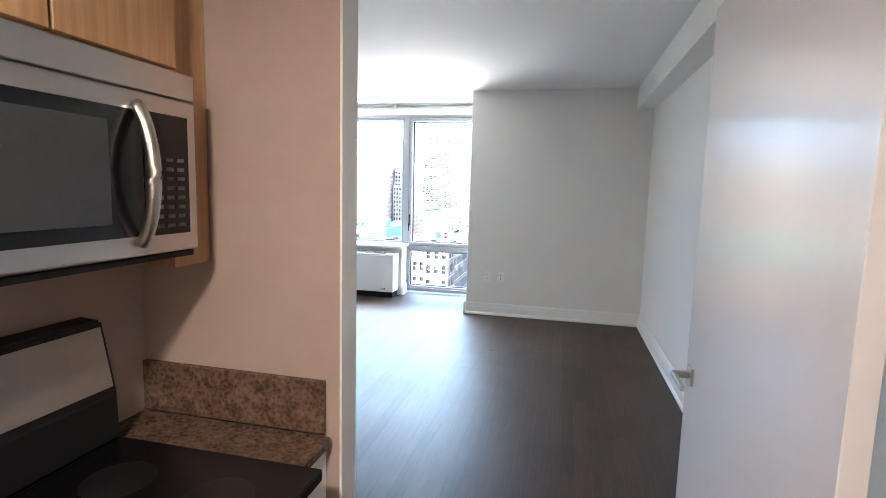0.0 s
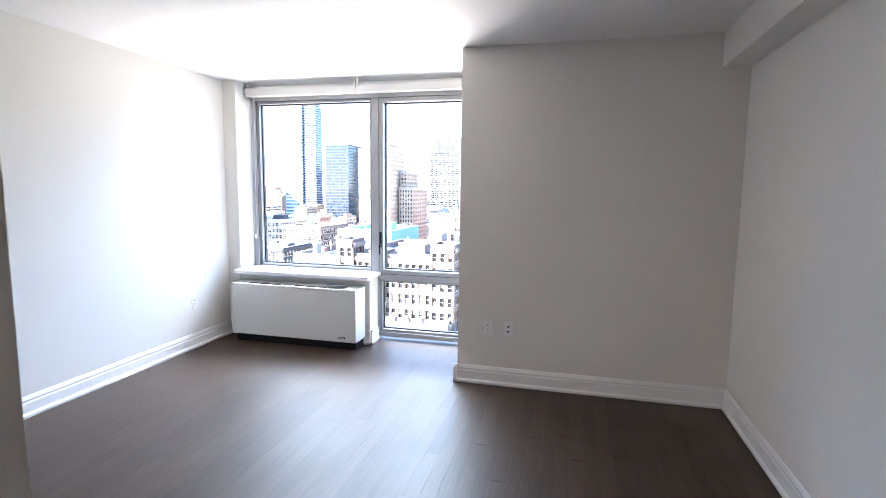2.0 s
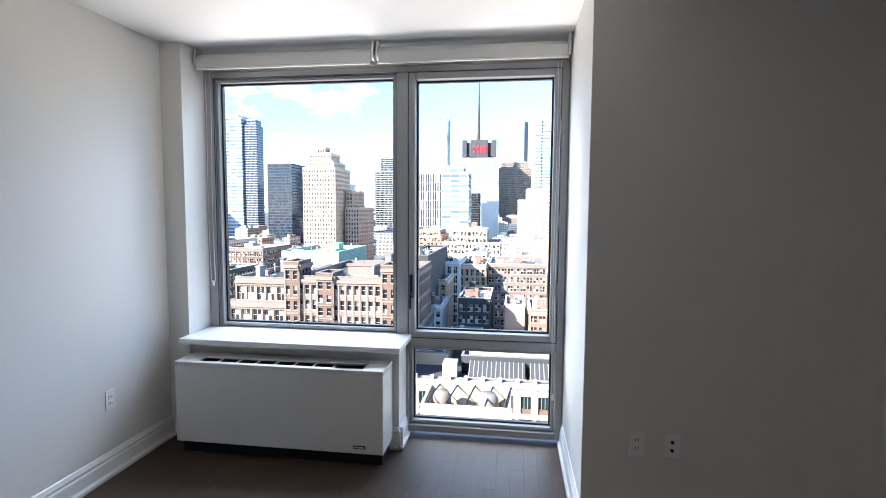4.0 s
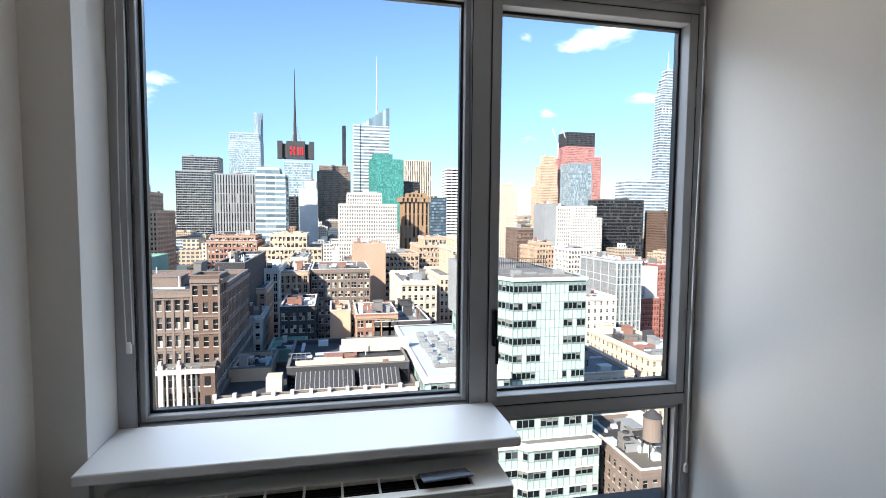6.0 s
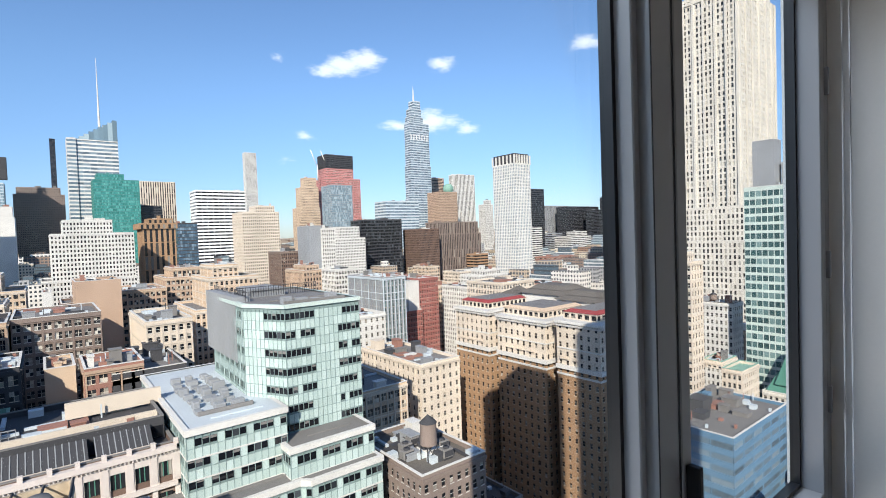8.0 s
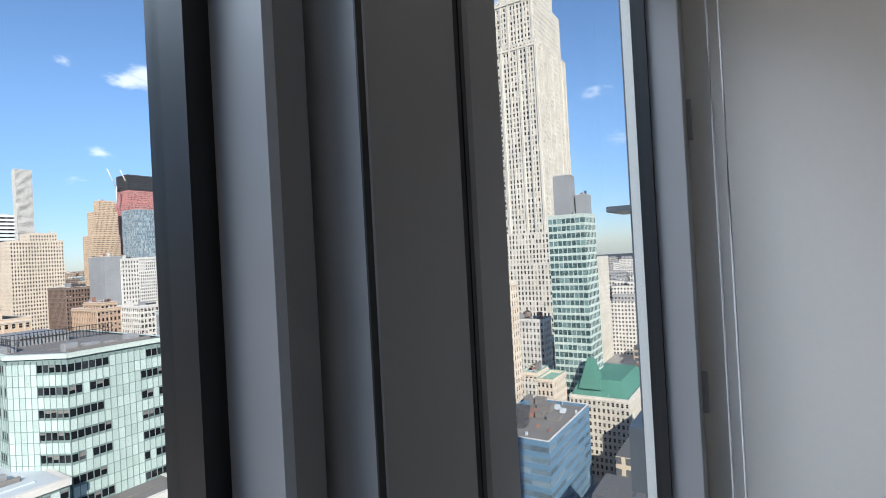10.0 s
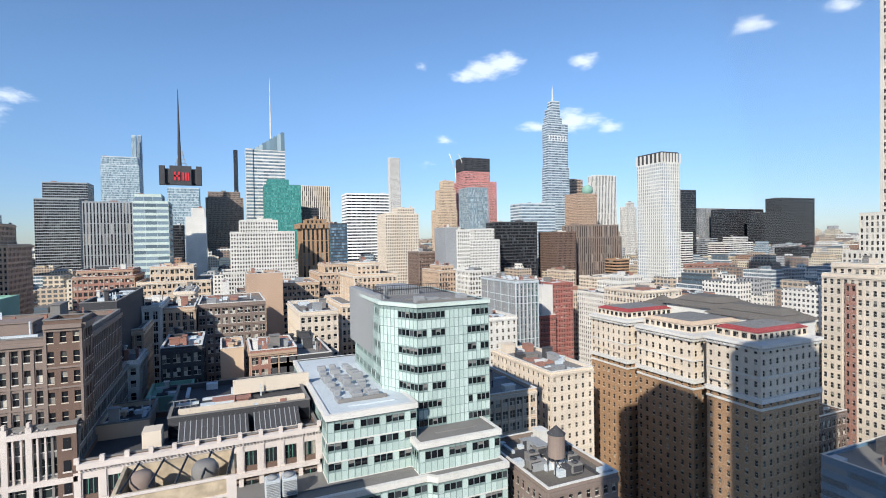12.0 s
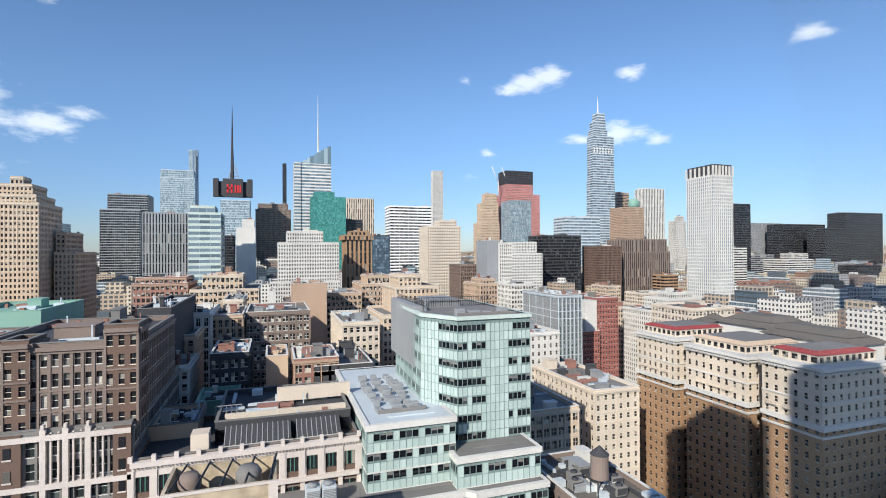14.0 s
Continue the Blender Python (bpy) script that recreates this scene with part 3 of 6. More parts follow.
    for i in range(8):
        for j in range(3):
            bm = bmesh.new()
            add_box(bm, x1 + 0.0042, x1 + 0.005, yb - 0.155 + j * 0.038, yb - 0.130 + j * 0.038, za + 0.078 + i * 0.024, za + 0.088 + i * 0.024)
            keep(m, finish("key", bm, keys))
    hp = []
    for k in range(29):
        a = math.pi * k / 28
        hp.append((x1 + 0.006 + 0.055 * math.sin(a) ** 0.7, yb - 0.205 - 0.012 * math.sin(a), za + 0.045 + (zb - za - 0.15) * k / 28))
    keep(m, tube("handle", hp, 0.0155, STEEL, sides=14, label="curved steel handle"))
    keep(m, box("underside", X0 + 0.01, x1 - 0.01, ya + 0.01, yb - 0.01, za - 0.006, za + 0.009, DARK))

    c = thing("wall_cabinet", 1.7, -6.17, 1.79, "maple wall cabinet above the microwave", "cabinet")
    keep(c, box("body", X0 + 0.003, 1.845, -6.55, -5.787, 1.787, 2.40, MAPLE))
    for y0, y1 in ((-6.545, -6.17), (-6.162, -5.830)):
        keep(c, box("door", 1.8455, 1.868, y0, y1, 1.797, 2.39, MAPLE, bevel=0.002))
    s = thing("filler_panel", 1.86, -5.85, 1.30, "maple filler panel beside the microwave", "panel")
    keep(s, box("panel", X0 + 0.003, 1.80, -5.782, -5.633, 1.255, 2.40, MAPLE))
    g = thing("backsplash", 1.9, -5.8, top, "brown speckled granite backsplash on the kitchen wall", "backsplash")
    keep(g, box("slab", X0 + 0.003, 2.20, -5.652, -5.633, 0.740, 0.908, GRANITE, bevel=0.002))
    k = thing("base_cabinet", 1.9, -5.86, 0.0, "narrow white filler beside the stove", "cabinet")
    keep(k, box("filler", X0 + 0.003, 2.20, -5.85, -5.633, 0.002, 0.705, TRIM, bevel=0.002))
    w = thing("countertop", 1.9, -5.75, 0.707, "narrow brown speckled granite worktop beside the stove", "countertop")
    keep(w, box("slab", X0 + 0.003, 2.225, -5.852, -5.653, 0.707, 0.738, GRANITE, bevel=0.003))
    f = thing("ceiling_light", 2.75, -7.9, 2.65, "round flush ceiling light with a white glass shade", "ceiling light")
    keep(f, tube("shade", [(2.75, -7.9, 2.648), (2.75, -7.9, 2.61), (2.75, -7.9, 2.58)], [0.17, 0.17, 0.12], PLATE, sides=28))
    lamp = new("kitchen_lamp", bpy.data.lights.new("kitchen_lamp", "AREA"))
    lamp.data.shape, lamp.data.size, lamp.data.energy, lamp.data.color = "DISK", 0.24, 4.9, (1.0, 0.83, 0.70)
    lamp.matrix_world = look((2.75, -7.9, 2.57), (2.75, -7.9, 0))


build_kitchen()
wall("wall_entry", 2.9, 3.30, -9.6, -7.5)
tagged(box("ground", -6000, 6000, -4000, 9000, GROUND - 2, GROUND, material("asphalt", (0.055, 0.055, 0.058), 0.85, grain=0.1, grain_scale=0.8, stain=0.2, stain_scale=0.03)), "grey asphalt streets", kind="structure")

# ---- the city: materials ----
def pane_material(name, dark, light, rough=0.12, share=0.3, deep=0.6):
    """Window panes seen from afar: each one a little different, some with pale shades drawn."""
    m = bpy.data.materials.new(name)
    m.use_nodes = True
    nt = m.node_tree
    p = nt.nodes["Principled BSDF"]
    p.inputs["Roughness"].default_value = rough
    g = nt.nodes.new("ShaderNodeNewGeometry")
    ramp = nt.nodes.new("ShaderNodeValToRGB")
    ramp.color_ramp.interpolation = "LINEAR"
    e = ramp.color_ramp.elements
    e[0].position, e[0].color = 0.0, (*[c * deep for c in dark], 1)
    e[1].position, e[1].color = 1.0, (*light, 1)
    mid = e.new(1 - share)
    mid.color = (*dark, 1)
    nt.links.new(g.outputs["Random Per Island"], ramp.inputs[0])
    nt.links.new(ramp.outputs[0], p.inputs["Base Color"])
    return m


def facade_material(name, colors, floor_h=3.6, bay=3.0, wide=0.5, tall=0.5, glass=(0.05, 0.06, 0.07)):
    """Far masonry: windows set out in metres across each face, the wall's colour from building to building."""
    m = bpy.data.materials.new(name)
    m.use_nodes = True
    nt = m.node_tree
    p = nt.nodes["Principled BSDF"]

    def math_node(op, a, b=None):
        n = nt.nodes.new("ShaderNodeMath")
        n.operation = op
        for i, v in enumerate((a, b)):
            if v is None:
                continue
            if isinstance(v, (int, float)):
                n.inputs[i].default_value = v
            else:
                nt.links.new(v, n.inputs[i])
        return n.outputs[0]

    g = nt.nodes.new("ShaderNodeNewGeometry")
    s = nt.nodes.new("ShaderNodeSeparateXYZ")
    nt.links.new(g.outputs["Position"], s.inputs[0])
    nrm = nt.nodes.new("ShaderNodeSeparateXYZ")
    nt.links.new(g.outputs["True Normal"], nrm.inputs[0])
    side = math_node("GREATER_THAN", math_node("ABSOLUTE", nrm.outputs["X"]), 0.5)
    flat = math_node("GREATER_THAN", math_node("ABSOLUTE", nrm.outputs["Z"]), 0.5)
    mixu = nt.nodes.new("ShaderNodeMix")
    nt.links.new(side, mixu.inputs["Factor"])
    nt.links.new(s.outputs["X"], mixu.inputs["A"])
    nt.links.new(s.outputs["Y"], mixu.inputs["B"])
    oi = nt.nodes.new("ShaderNodeObjectInfo")
    u = math_node("FRACT", math_node("ADD", math_node("DIVIDE", mixu.outputs["Result"], bay), math_node("MULTIPLY", oi.outputs["Random"], 7.0)))
    v = math_node("FRACT", math_node("DIVIDE", s.outputs["Z"], floor_h))
    win = math_node("MULTIPLY", math_node("LESS_THAN", math_node("ABSOLUTE", math_node("SUBTRACT", u, 0.5)), wide / 2), math_node("LESS_THAN", math_node("ABSOLUTE", math_node("SUBTRACT", v, 0.5)), tall / 2))
    win = math_node("MULTIPLY", win, math_node("SUBTRACT", 1.0, flat))
    ramp = nt.nodes.new("ShaderNodeValToRGB")
    ramp.color_ramp.interpolation = "CONSTANT"
    e = ramp.color_ramp.elements
    e[0].color = (*colors[0], 1)
    e[1].position, e[1].color = (len(colors) - 1) / len(colors), (*colors[-1], 1)
    for i, c in enumerate(colors[1:-1], 1):
        e.new(i / len(colors)).color = (*c, 1)
    nt.links.new(g.outputs["Random Per Island"], ramp.inputs[0])
    stain = node(nt, "ShaderNodeTexNoise", Scale=0.12, Detail=6)
    nt.links.new(g.outputs["Position"], stain.inputs["Vector"])
    hsv = nt.nodes.new("ShaderNodeHueSaturation")
    nt.links.new(ramp.outputs[0], hsv.inputs["Color"])
    nt.links.new(math_node("ADD", math_node("MULTIPLY", stain.outputs["Fac"], 0.5), 0.75), hsv.inputs["Value"])
    mix = nt.nodes.new("ShaderNodeMix")
    mix.data_type = "RGBA"
    nt.links.new(win, mix.inputs["Factor"])
    nt.links.new(hsv.outputs[0], mix.inputs["A"])
    mix.inputs["B"].default_value = (*glass, 1)
    roof = nt.nodes.new("ShaderNodeMix")
    roof.data_type = "RGBA"
    nt.links.new(flat, roof.inputs["Factor"])
    nt.links.new(mix.outputs["Result"], roof.inputs["A"])
    roofc = node(nt, "ShaderNodeMix")
    roofc.data_type = "RGBA"
    nt.links.new(math_node("FRACT", math_node("MULTIPLY", oi.outputs["Random"], 5.3)), roofc.inputs["Factor"])
    roofc.inputs["A"].default_value, roofc.inputs["B"].default_value = (0.07, 0.07, 0.075, 1), (0.4, 0.39, 0.37, 1)
    nt.links.new(roofc.outputs["Result"], roof.inputs["B"])
    nt.links.new(roof.outputs["Result"], p.inputs["Base Color"])
    rr = nt.nodes.new("ShaderNodeMapRange")
    rr.inputs["To Min"].default_value, rr.inputs["To Max"].default_value = 0.85, 0.15
    nt.links.new(win, rr.inputs["Value"])
    nt.links.new(rr.outputs[0], p.inputs["Roughness"])
    return m


def stone(name, color):
    return material(name, color, 0.85, grain=0.06, grain_scale=1.5, stain=0.13, stain_scale=0.09, tint=0.04)


MASONRY = {"tan": stone("tan_brick", (0.43, 0.30, 0.215)), "sand": stone("sand_brick", (0.56, 0.42, 0.30)), "cream": stone("cream_stone", (0.62, 0.53, 0.43)),
           "white": stone("white_stone", (0.62, 0.60, 0.56)), "brown": stone("brown_brick", (0.145, 0.092, 0.070)), "rust": stone("rust_brick", (0.30, 0.15, 0.115)),
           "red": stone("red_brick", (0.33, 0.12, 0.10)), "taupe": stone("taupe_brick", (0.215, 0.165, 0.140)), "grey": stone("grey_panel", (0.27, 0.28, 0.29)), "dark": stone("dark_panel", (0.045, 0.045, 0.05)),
           "pale": stone("pale_green_panel", (0.50, 0.58, 0.53)), "esb": stone("limestone", (0.60, 0.56, 0.49)), "ochre": stone("ochre_brick", (0.34, 0.205, 0.115)), "teal": stone("teal_panel", (0.05, 0.20, 0.18)),
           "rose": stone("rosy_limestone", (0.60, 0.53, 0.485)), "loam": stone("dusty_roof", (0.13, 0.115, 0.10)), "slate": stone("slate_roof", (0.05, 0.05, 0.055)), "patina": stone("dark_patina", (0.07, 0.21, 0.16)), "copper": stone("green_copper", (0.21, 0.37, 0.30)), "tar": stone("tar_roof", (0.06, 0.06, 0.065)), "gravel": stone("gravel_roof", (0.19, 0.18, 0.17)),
           "mist": stone("silver_panel", (0.5, 0.55, 0.58)), "pinkred": stone("red_netting", (0.55, 0.22, 0.20)), "redroof": stone("red_tile", (0.30, 0.05, 0.05)), "netting": stone("blue_netting", (0.10, 0.20, 0.30)), "mint": stone("mint_panel", (0.20, 0.27, 0.26)), "bright": stone("white_precast", (0.78, 0.77, 0.75))}
PANES = {"soft": pane_material("soft_panes", (0.07, 0.065, 0.06), (0.42, 0.36, 0.28), 0.15, 0.35), "aqua": pane_material("aqua_panes", (0.05, 0.11, 0.115), (0.19, 0.29, 0.285), 0.1, 0.4), "steel": pane_material("steel_panes", (0.15, 0.21, 0.26), (0.24, 0.31, 0.36), 0.1, 0.5), "dim": pane_material("dim_panes", (0.022, 0.024, 0.028), (0.40, 0.37, 0.32), 0.12, 0.22), "sky": pane_material("sky_panes", (0.20, 0.29, 0.34), (0.38, 0.47, 0.50), 0.08, 0.4),
         "green": pane_material("green_panes", (0.44, 0.545, 0.51), (0.53, 0.635, 0.60), 0.25, 0.5, 0.93), "black": pane_material("black_panes", (0.012, 0.014, 0.018), (0.07, 0.08, 0.09), 0.08, 0.2),
         "tealp": pane_material("teal_panes", (0.05, 0.27, 0.24), (0.11, 0.36, 0.32), 0.1, 0.4), "lit": pane_material("pale_panes", (0.035, 0.037, 0.04), (0.62, 0.58, 0.5), 0.15, 0.45),
         "factory": pane_material("factory_panes", (0.035, 0.048, 0.047), (0.33, 0.35, 0.33), 0.15, 0.3),
         "navy": pane_material("navy_panes", (0.015, 0.028, 0.05), (0.035, 0.06, 0.095), 0.08, 0.4),
         "blue": pane_material("blue_panes", (0.08, 0.14, 0.20), (0.21, 0.30, 0.38), 0.08, 0.4)}
# floor height, bay, share of the bay that is glass, share of the floor, recess, panes
STYLES = {"punched": (3.2, 2.0, 0.50, 0.56, 0.25, "dim"), "loft": (3.6, 2.5, 0.70, 0.60, 0.25, "lit"), "bay3": (3.7, 1.75, 0.74, 0.70, 0.3, "lit"), "curtain": (1.95, 1.5, 0.93, 0.95, 0.06, "green"), "ribs": (3.8, 2.4, 0.52, 0.80, 0.45, "dim"), "bands": (3.7, 7.0, 0.97, 0.50, 0.2, "dim"),
          "glassy": (3.9, 1.8, 0.90, 0.82, 0.08, "sky"), "blueglass": (3.9, 2.4, 0.92, 0.75, 0.08, "blue"), "darkglass": (3.9, 2.4, 0.9, 0.7, 0.08, "black"), "grid": (3.8, 2.9, 0.66, 0.52, 0.5, "black"), "hotel": (3.3, 3.0, 0.36, 0.52, 0.22, "soft"),
          "tealglass": (3.9, 1.8, 0.92, 0.72, 0.08, "tealp"), "fins": (3.9, 2.6, 0.42, 0.90, 0.6, "dim"), "ribs2": (3.3, 1.55, 0.55, 0.62, 0.35, "lit"), "stripes": (5.6, 9.0, 0.98, 0.56, 0.2, "steel"), "slabs": (5.2, 8.0, 0.96, 0.46, 0.3, "black"), "tallgrid": (3.9, 2.9, 0.52, 0.66, 0.35, "steel"), "bandglass": (3.5, 2.2, 0.88, 0.66, 0.15, "aqua"), "shaft": (3.8, 2.7, 0.52, 0.66, 0.45, "lit"), "bluebands": (5.2, 9.0, 0.98, 0.66, 0.25, "steel"), "strips": (11.4, 4.2, 0.48, 0.95, 0.5, "dim"), "finstrips": (11.4, 3.2, 0.45, 0.94, 0.5, "dim"), "blank": None}


# ---- the city: building code ----
class Sheet:
    """Gathers quads and makes one mesh of them."""

    def __init__(self):
        self.v, self.f = [], []

    def quad(self, a, b, c, d):
        n = len(self.v)
        self.v += (a, b, c, d)
        self.f.append((n, n + 1, n + 2, n + 3))

    def box(self, x0, x1, y0, y1, z0, z1):
        a = [(x0, y0), (x1, y0), (x1, y1), (x0, y1)]
        for i in range(4):
            p, q = a[i], a[(i + 1) % 4]
            self.quad((*p, z0), (*q, z0), (*q, z1), (*p, z1))
        self.quad(*[(*p, z1) for p in a])
        self.quad(*[(*p, z0) for p in reversed(a)])

    def block(self, x0, x1, y0, y1, z0, z1):
        n = len(self.v)
        self.v += [(x, y, z) for z in (z0, z1) for x, y in ((x0, y0), (x1, y0), (x1, y1), (x0, y1))]
        self.f += [(n, n + 1, n + 5, n + 4), (n + 1, n + 2, n + 6, n + 5), (n + 2, n + 3, n + 7, n + 6), (n + 3, n, n + 4, n + 7), (n + 4, n + 5, n + 6, n + 7)]

    def make(self, name, mat, parent=None, label="", kind=""):
        me = bpy.data.meshes.new(name)
        me.from_pydata(self.v, [], self.f)
        me.materials.append(mat)
        ob = new(name, me)
        ob.parent = parent
        return tagged(ob, label, kind=kind)


LIGHTS = {"punched": (1, 2), "loft": (2, 2), "bay3": (1, 2), "hotel": (1, 2), "ribs": (2, 2), "ribs2": (1, 2), "fins": (1, 2)}


def facade(wall_s, pane_s, origin, u, out, width, z0, z1, style, bars=None):
    """A face of a storeyed wall: spandrels, piers, reveals, and windows of one or more lights with their bars."""
    fh, bay, ws, hs, rec, _ = STYLES[style]
    nv, nu = max(1, round((z1 - z0) / fh)), max(1, round(width / bay))
    fh, bay = (z1 - z0) / nv, width / nu
    ox, oy = origin
    ux, uy = u
    dx, dy = -out[0] * rec, -out[1] * rec

    def P(s, z, deep=False):
        return (ox + ux * s + (dx if deep else 0), oy + uy * s + (dy if deep else 0), z)

    def F(s, z, back=rec - 0.05):
        return (ox + ux * s - out[0] * back, oy + uy * s - out[1] * back, z)

    gap = bay * (1 - ws) / 2
    for j in range(nv):
        a, b = z0 + fh * (j + (1 - hs) * 0.5), z0 + fh * (j + (1 + hs) * 0.5)
        low = z0 + fh * j if j == 0 else z0 + fh * (j - 1 + (1 + hs) * 0.5)
        wall_s.quad(P(0, low), P(width, low), P(width, a), P(0, a))
        for i in range(nu):
            s0, s1 = bay * i + gap, bay * (i + 1) - gap
            left = 0 if i == 0 else bay * i - gap
            wall_s.quad(P(left, a), P(s0, a), P(s0, b), P(left, b))
            wall_s.quad(P(s0, a), P(s1, a), P(s1, a, 1), P(s0, a, 1))
            wall_s.quad(P(s0, b, 1), P(s1, b, 1), P(s1, b), P(s0, b))
            wall_s.quad(P(s0, a), P(s0, a, 1), P(s0, b, 1), P(s0, b))
            wall_s.quad(P(s1, a, 1), P(s1, a), P(s1, b), P(s1, b, 1))
            nx, ny = LIGHTS.get(style, (1, 1))
            for p in range(nx):
                for q in range(ny):
                    c0, c1, e0, e1 = s0 + (s1 - s0) * p / nx, s0 + (s1 - s0) * (p + 1) / nx, a + (b - a) * q / ny, a + (b - a) * (q + 1) / ny
                    pane_s.quad(P(c0, e0, 1), P(c1, e0, 1), P(c1, e1, 1), P(c0, e1, 1))
            if bars and ny > 1:
                for c0, c1, e0, e1 in [(s0, s1, (a + b) / 2 - 0.05, (a + b) / 2 + 0.05)] + [(s0 + (s1 - s0) * p / nx - 0.05, s0 + (s1 - s0) * p / nx + 0.05, a, b) for p in range(1, nx)]:
                    bars.quad(F(c0, e0), F(c1, e0), F(c1, e1), F(c0, e1))
                bars.quad(F(s0 - 0.06, a - 0.16, -0.08), F(s1 + 0.06, a - 0.16, -0.08), F(s1 + 0.06, a, -0.08), F(s0 - 0.06, a, -0.08))
        wall_s.quad(P(width - gap, a), P(width, a), P(width, b), P(width - gap, b))
    top = z0 + fh * (nv - 1 + (1 + hs) * 0.5)
    wall_s.quad(P(0, top), P(width, top), P(width, z1), P(0, z1))


def trim_face(sheet, o, u, out, width, low, z, fh, bay, tier):
    """A cornice on the wall head, belt courses under the top floors and slim piers between some bays."""
    def slab(s0, s1, h0, h1, d):
        a, b = (o[0] + u[0] * s0, o[1] + u[1] * s0), (o[0] + u[0] * s1, o[1] + u[1] * s1)
        xs, ys = sorted((a[0], b[0], a[0] + out[0] * d, b[0] + out[0] * d)), sorted((a[1], b[1], a[1] + out[1] * d, b[1] + out[1] * d))
        sheet.block(xs[0], xs[-1], ys[0], ys[-1], h0, h1)

    slab(0, width, z - 0.25, z + 0.45, 0.5)
    slab(0, width, z - 0.75, z - 0.35, 0.22)
    floors = max(1, round((z - low) / fh))
    step = (z - low) / floors
    for j in {2, 3, 8}:
        if j < floors:
            slab(0, width, z - step * j - 0.18, z - step * j + 0.12, 0.16)
    n = max(1, round(width / bay))
    every = 1 if (int(width * 7) + tier) % 3 == 0 else 3
    for i in range(0, n + 1, every):
        s = min(max(width * i / n, 0.2), width - 0.2)
        slab(s - 0.18, s + 0.18, max(low, z - step * 12), z - 0.8, 0.14)


CITY_SEED = random.Random(11)
FOOTPRINTS = []


def tower(name, label, tiers, style, mat, base=GROUND, roof="gravel", parapet=1.1, clutter=3, group="", panes="", ledge=""):
    """A building in tiers, each (x0, x1, y0, y1, top); the faces that the window overlooks have real openings."""
    x0, x1, y0, y1, _ = tiers[0]
    t = thing(name, (x0 + x1) / 2, (y0 + y1) / 2, base, label, "building", group)
    low = base
    for n, (a0, a1, b0, b1, z) in enumerate(tiers):
        FOOTPRINTS.append((a0 - 3, a1 + 3, b0 - 3, b1 + 3))
        w, p, r, led = Sheet(), Sheet(), Sheet(), Sheet()
        bars = Sheet() if y0 < 270 else None
        cut = Sheet()
        masonry = style in LIGHTS and y0 < 480
        faces = [((a0, b0), (1, 0), (0, -1), a1 - a0, True), ((a1, b0), (0, 1), (1, 0), b1 - b0, a1 < 2), ((a0, b1), (0, -1), (-1, 0), b1 - b0, a0 > 0), ((a1, b1), (-1, 0), (0, 1), a1 - a0, False)]
        reach = low
        for o, u, out, width, seen in faces:
            if seen and STYLES.get(style):
                facade(w, p, o, u, out, width, reach, z, style, bars)
                if masonry:
                    trim_face(cut, o, u, out, width, reach, z, STYLES[style][0], STYLES[style][1], n)
            else:
                q = (o[0] + u[0] * width, o[1] + u[1] * width)
                w.quad((*o, reach), (*q, reach), (*q, z), (*o, z))
        for c0, c1, d0, d1 in ((a0, a1, b0, b0 + 0.4), (a0, a1, b1 - 0.4, b1), (a0, a0 + 0.4, b0 + 0.4, b1 - 0.4), (a1 - 0.4, a1, b0 + 0.4, b1 - 0.4)):
            (led if ledge else w).box(c0 - 0.25 * bool(ledge), c1 + 0.25 * bool(ledge), d0 - 0.25 * bool(ledge), d1, z - 2.2 * bool(ledge), z + parapet)
        r.quad((a0 + 0.2, b0 + 0.2, z + 0.01), (a1 - 0.2, b0 + 0.2, z + 0.01), (a1 - 0.2, b1 - 0.2, z + 0.01), (a0 + 0.2, b1 - 0.2, z + 0.01))
        obs = [w.make("wall", MASONRY[mat]), r.make("roof", MASONRY[roof])]
        if bars and bars.f:
            obs.append(bars.make("window_bars", MASONRY["white" if mat in ("white", "cream", "gravel", "taupe") else "cream"], kind="stuff"))
        if cut.f:
            obs.append(cut.make("cornice", MASONRY[{"tan": "sand", "sand": "cream", "rust": "tan", "brown": "taupe", "grey": "mist"}.get(mat, mat)], label="stone cornice and belt courses"))
        if y0 < 480:
            cope = Sheet()
            for c0, c1, d0, d1 in ((a0 - 0.1, a1 + 0.1, b0 - 0.1, b0 + 0.5), (a0 - 0.1, a0 + 0.5, b0 + 0.5, b1), (a1 - 0.5, a1 + 0.1, b0 + 0.5, b1), (a0 + 0.5, a1 - 0.5, b1 - 0.5, b1)):
                cope.block(c0, c1, d0, d1, z + parapet - 0.02, z + parapet + 0.16)
            obs.append(cope.make("coping", MASONRY[{"copper": "copper", "tar": "gravel", "slate": "gravel"}.get(roof, "white")], label="stone coping"))
        if led.f:
            obs.append(led.make("ledge", MASONRY[ledge], label="pale stone ledge"))
        if p.f:
            obs.append(p.make("windows", PANES[panes or STYLES[style][5]], kind="stuff"))
        keep(t, *obs)
        low = z
    rnd = CITY_SEED
    ax0, ax1, by0, by1, z = tiers[-1]
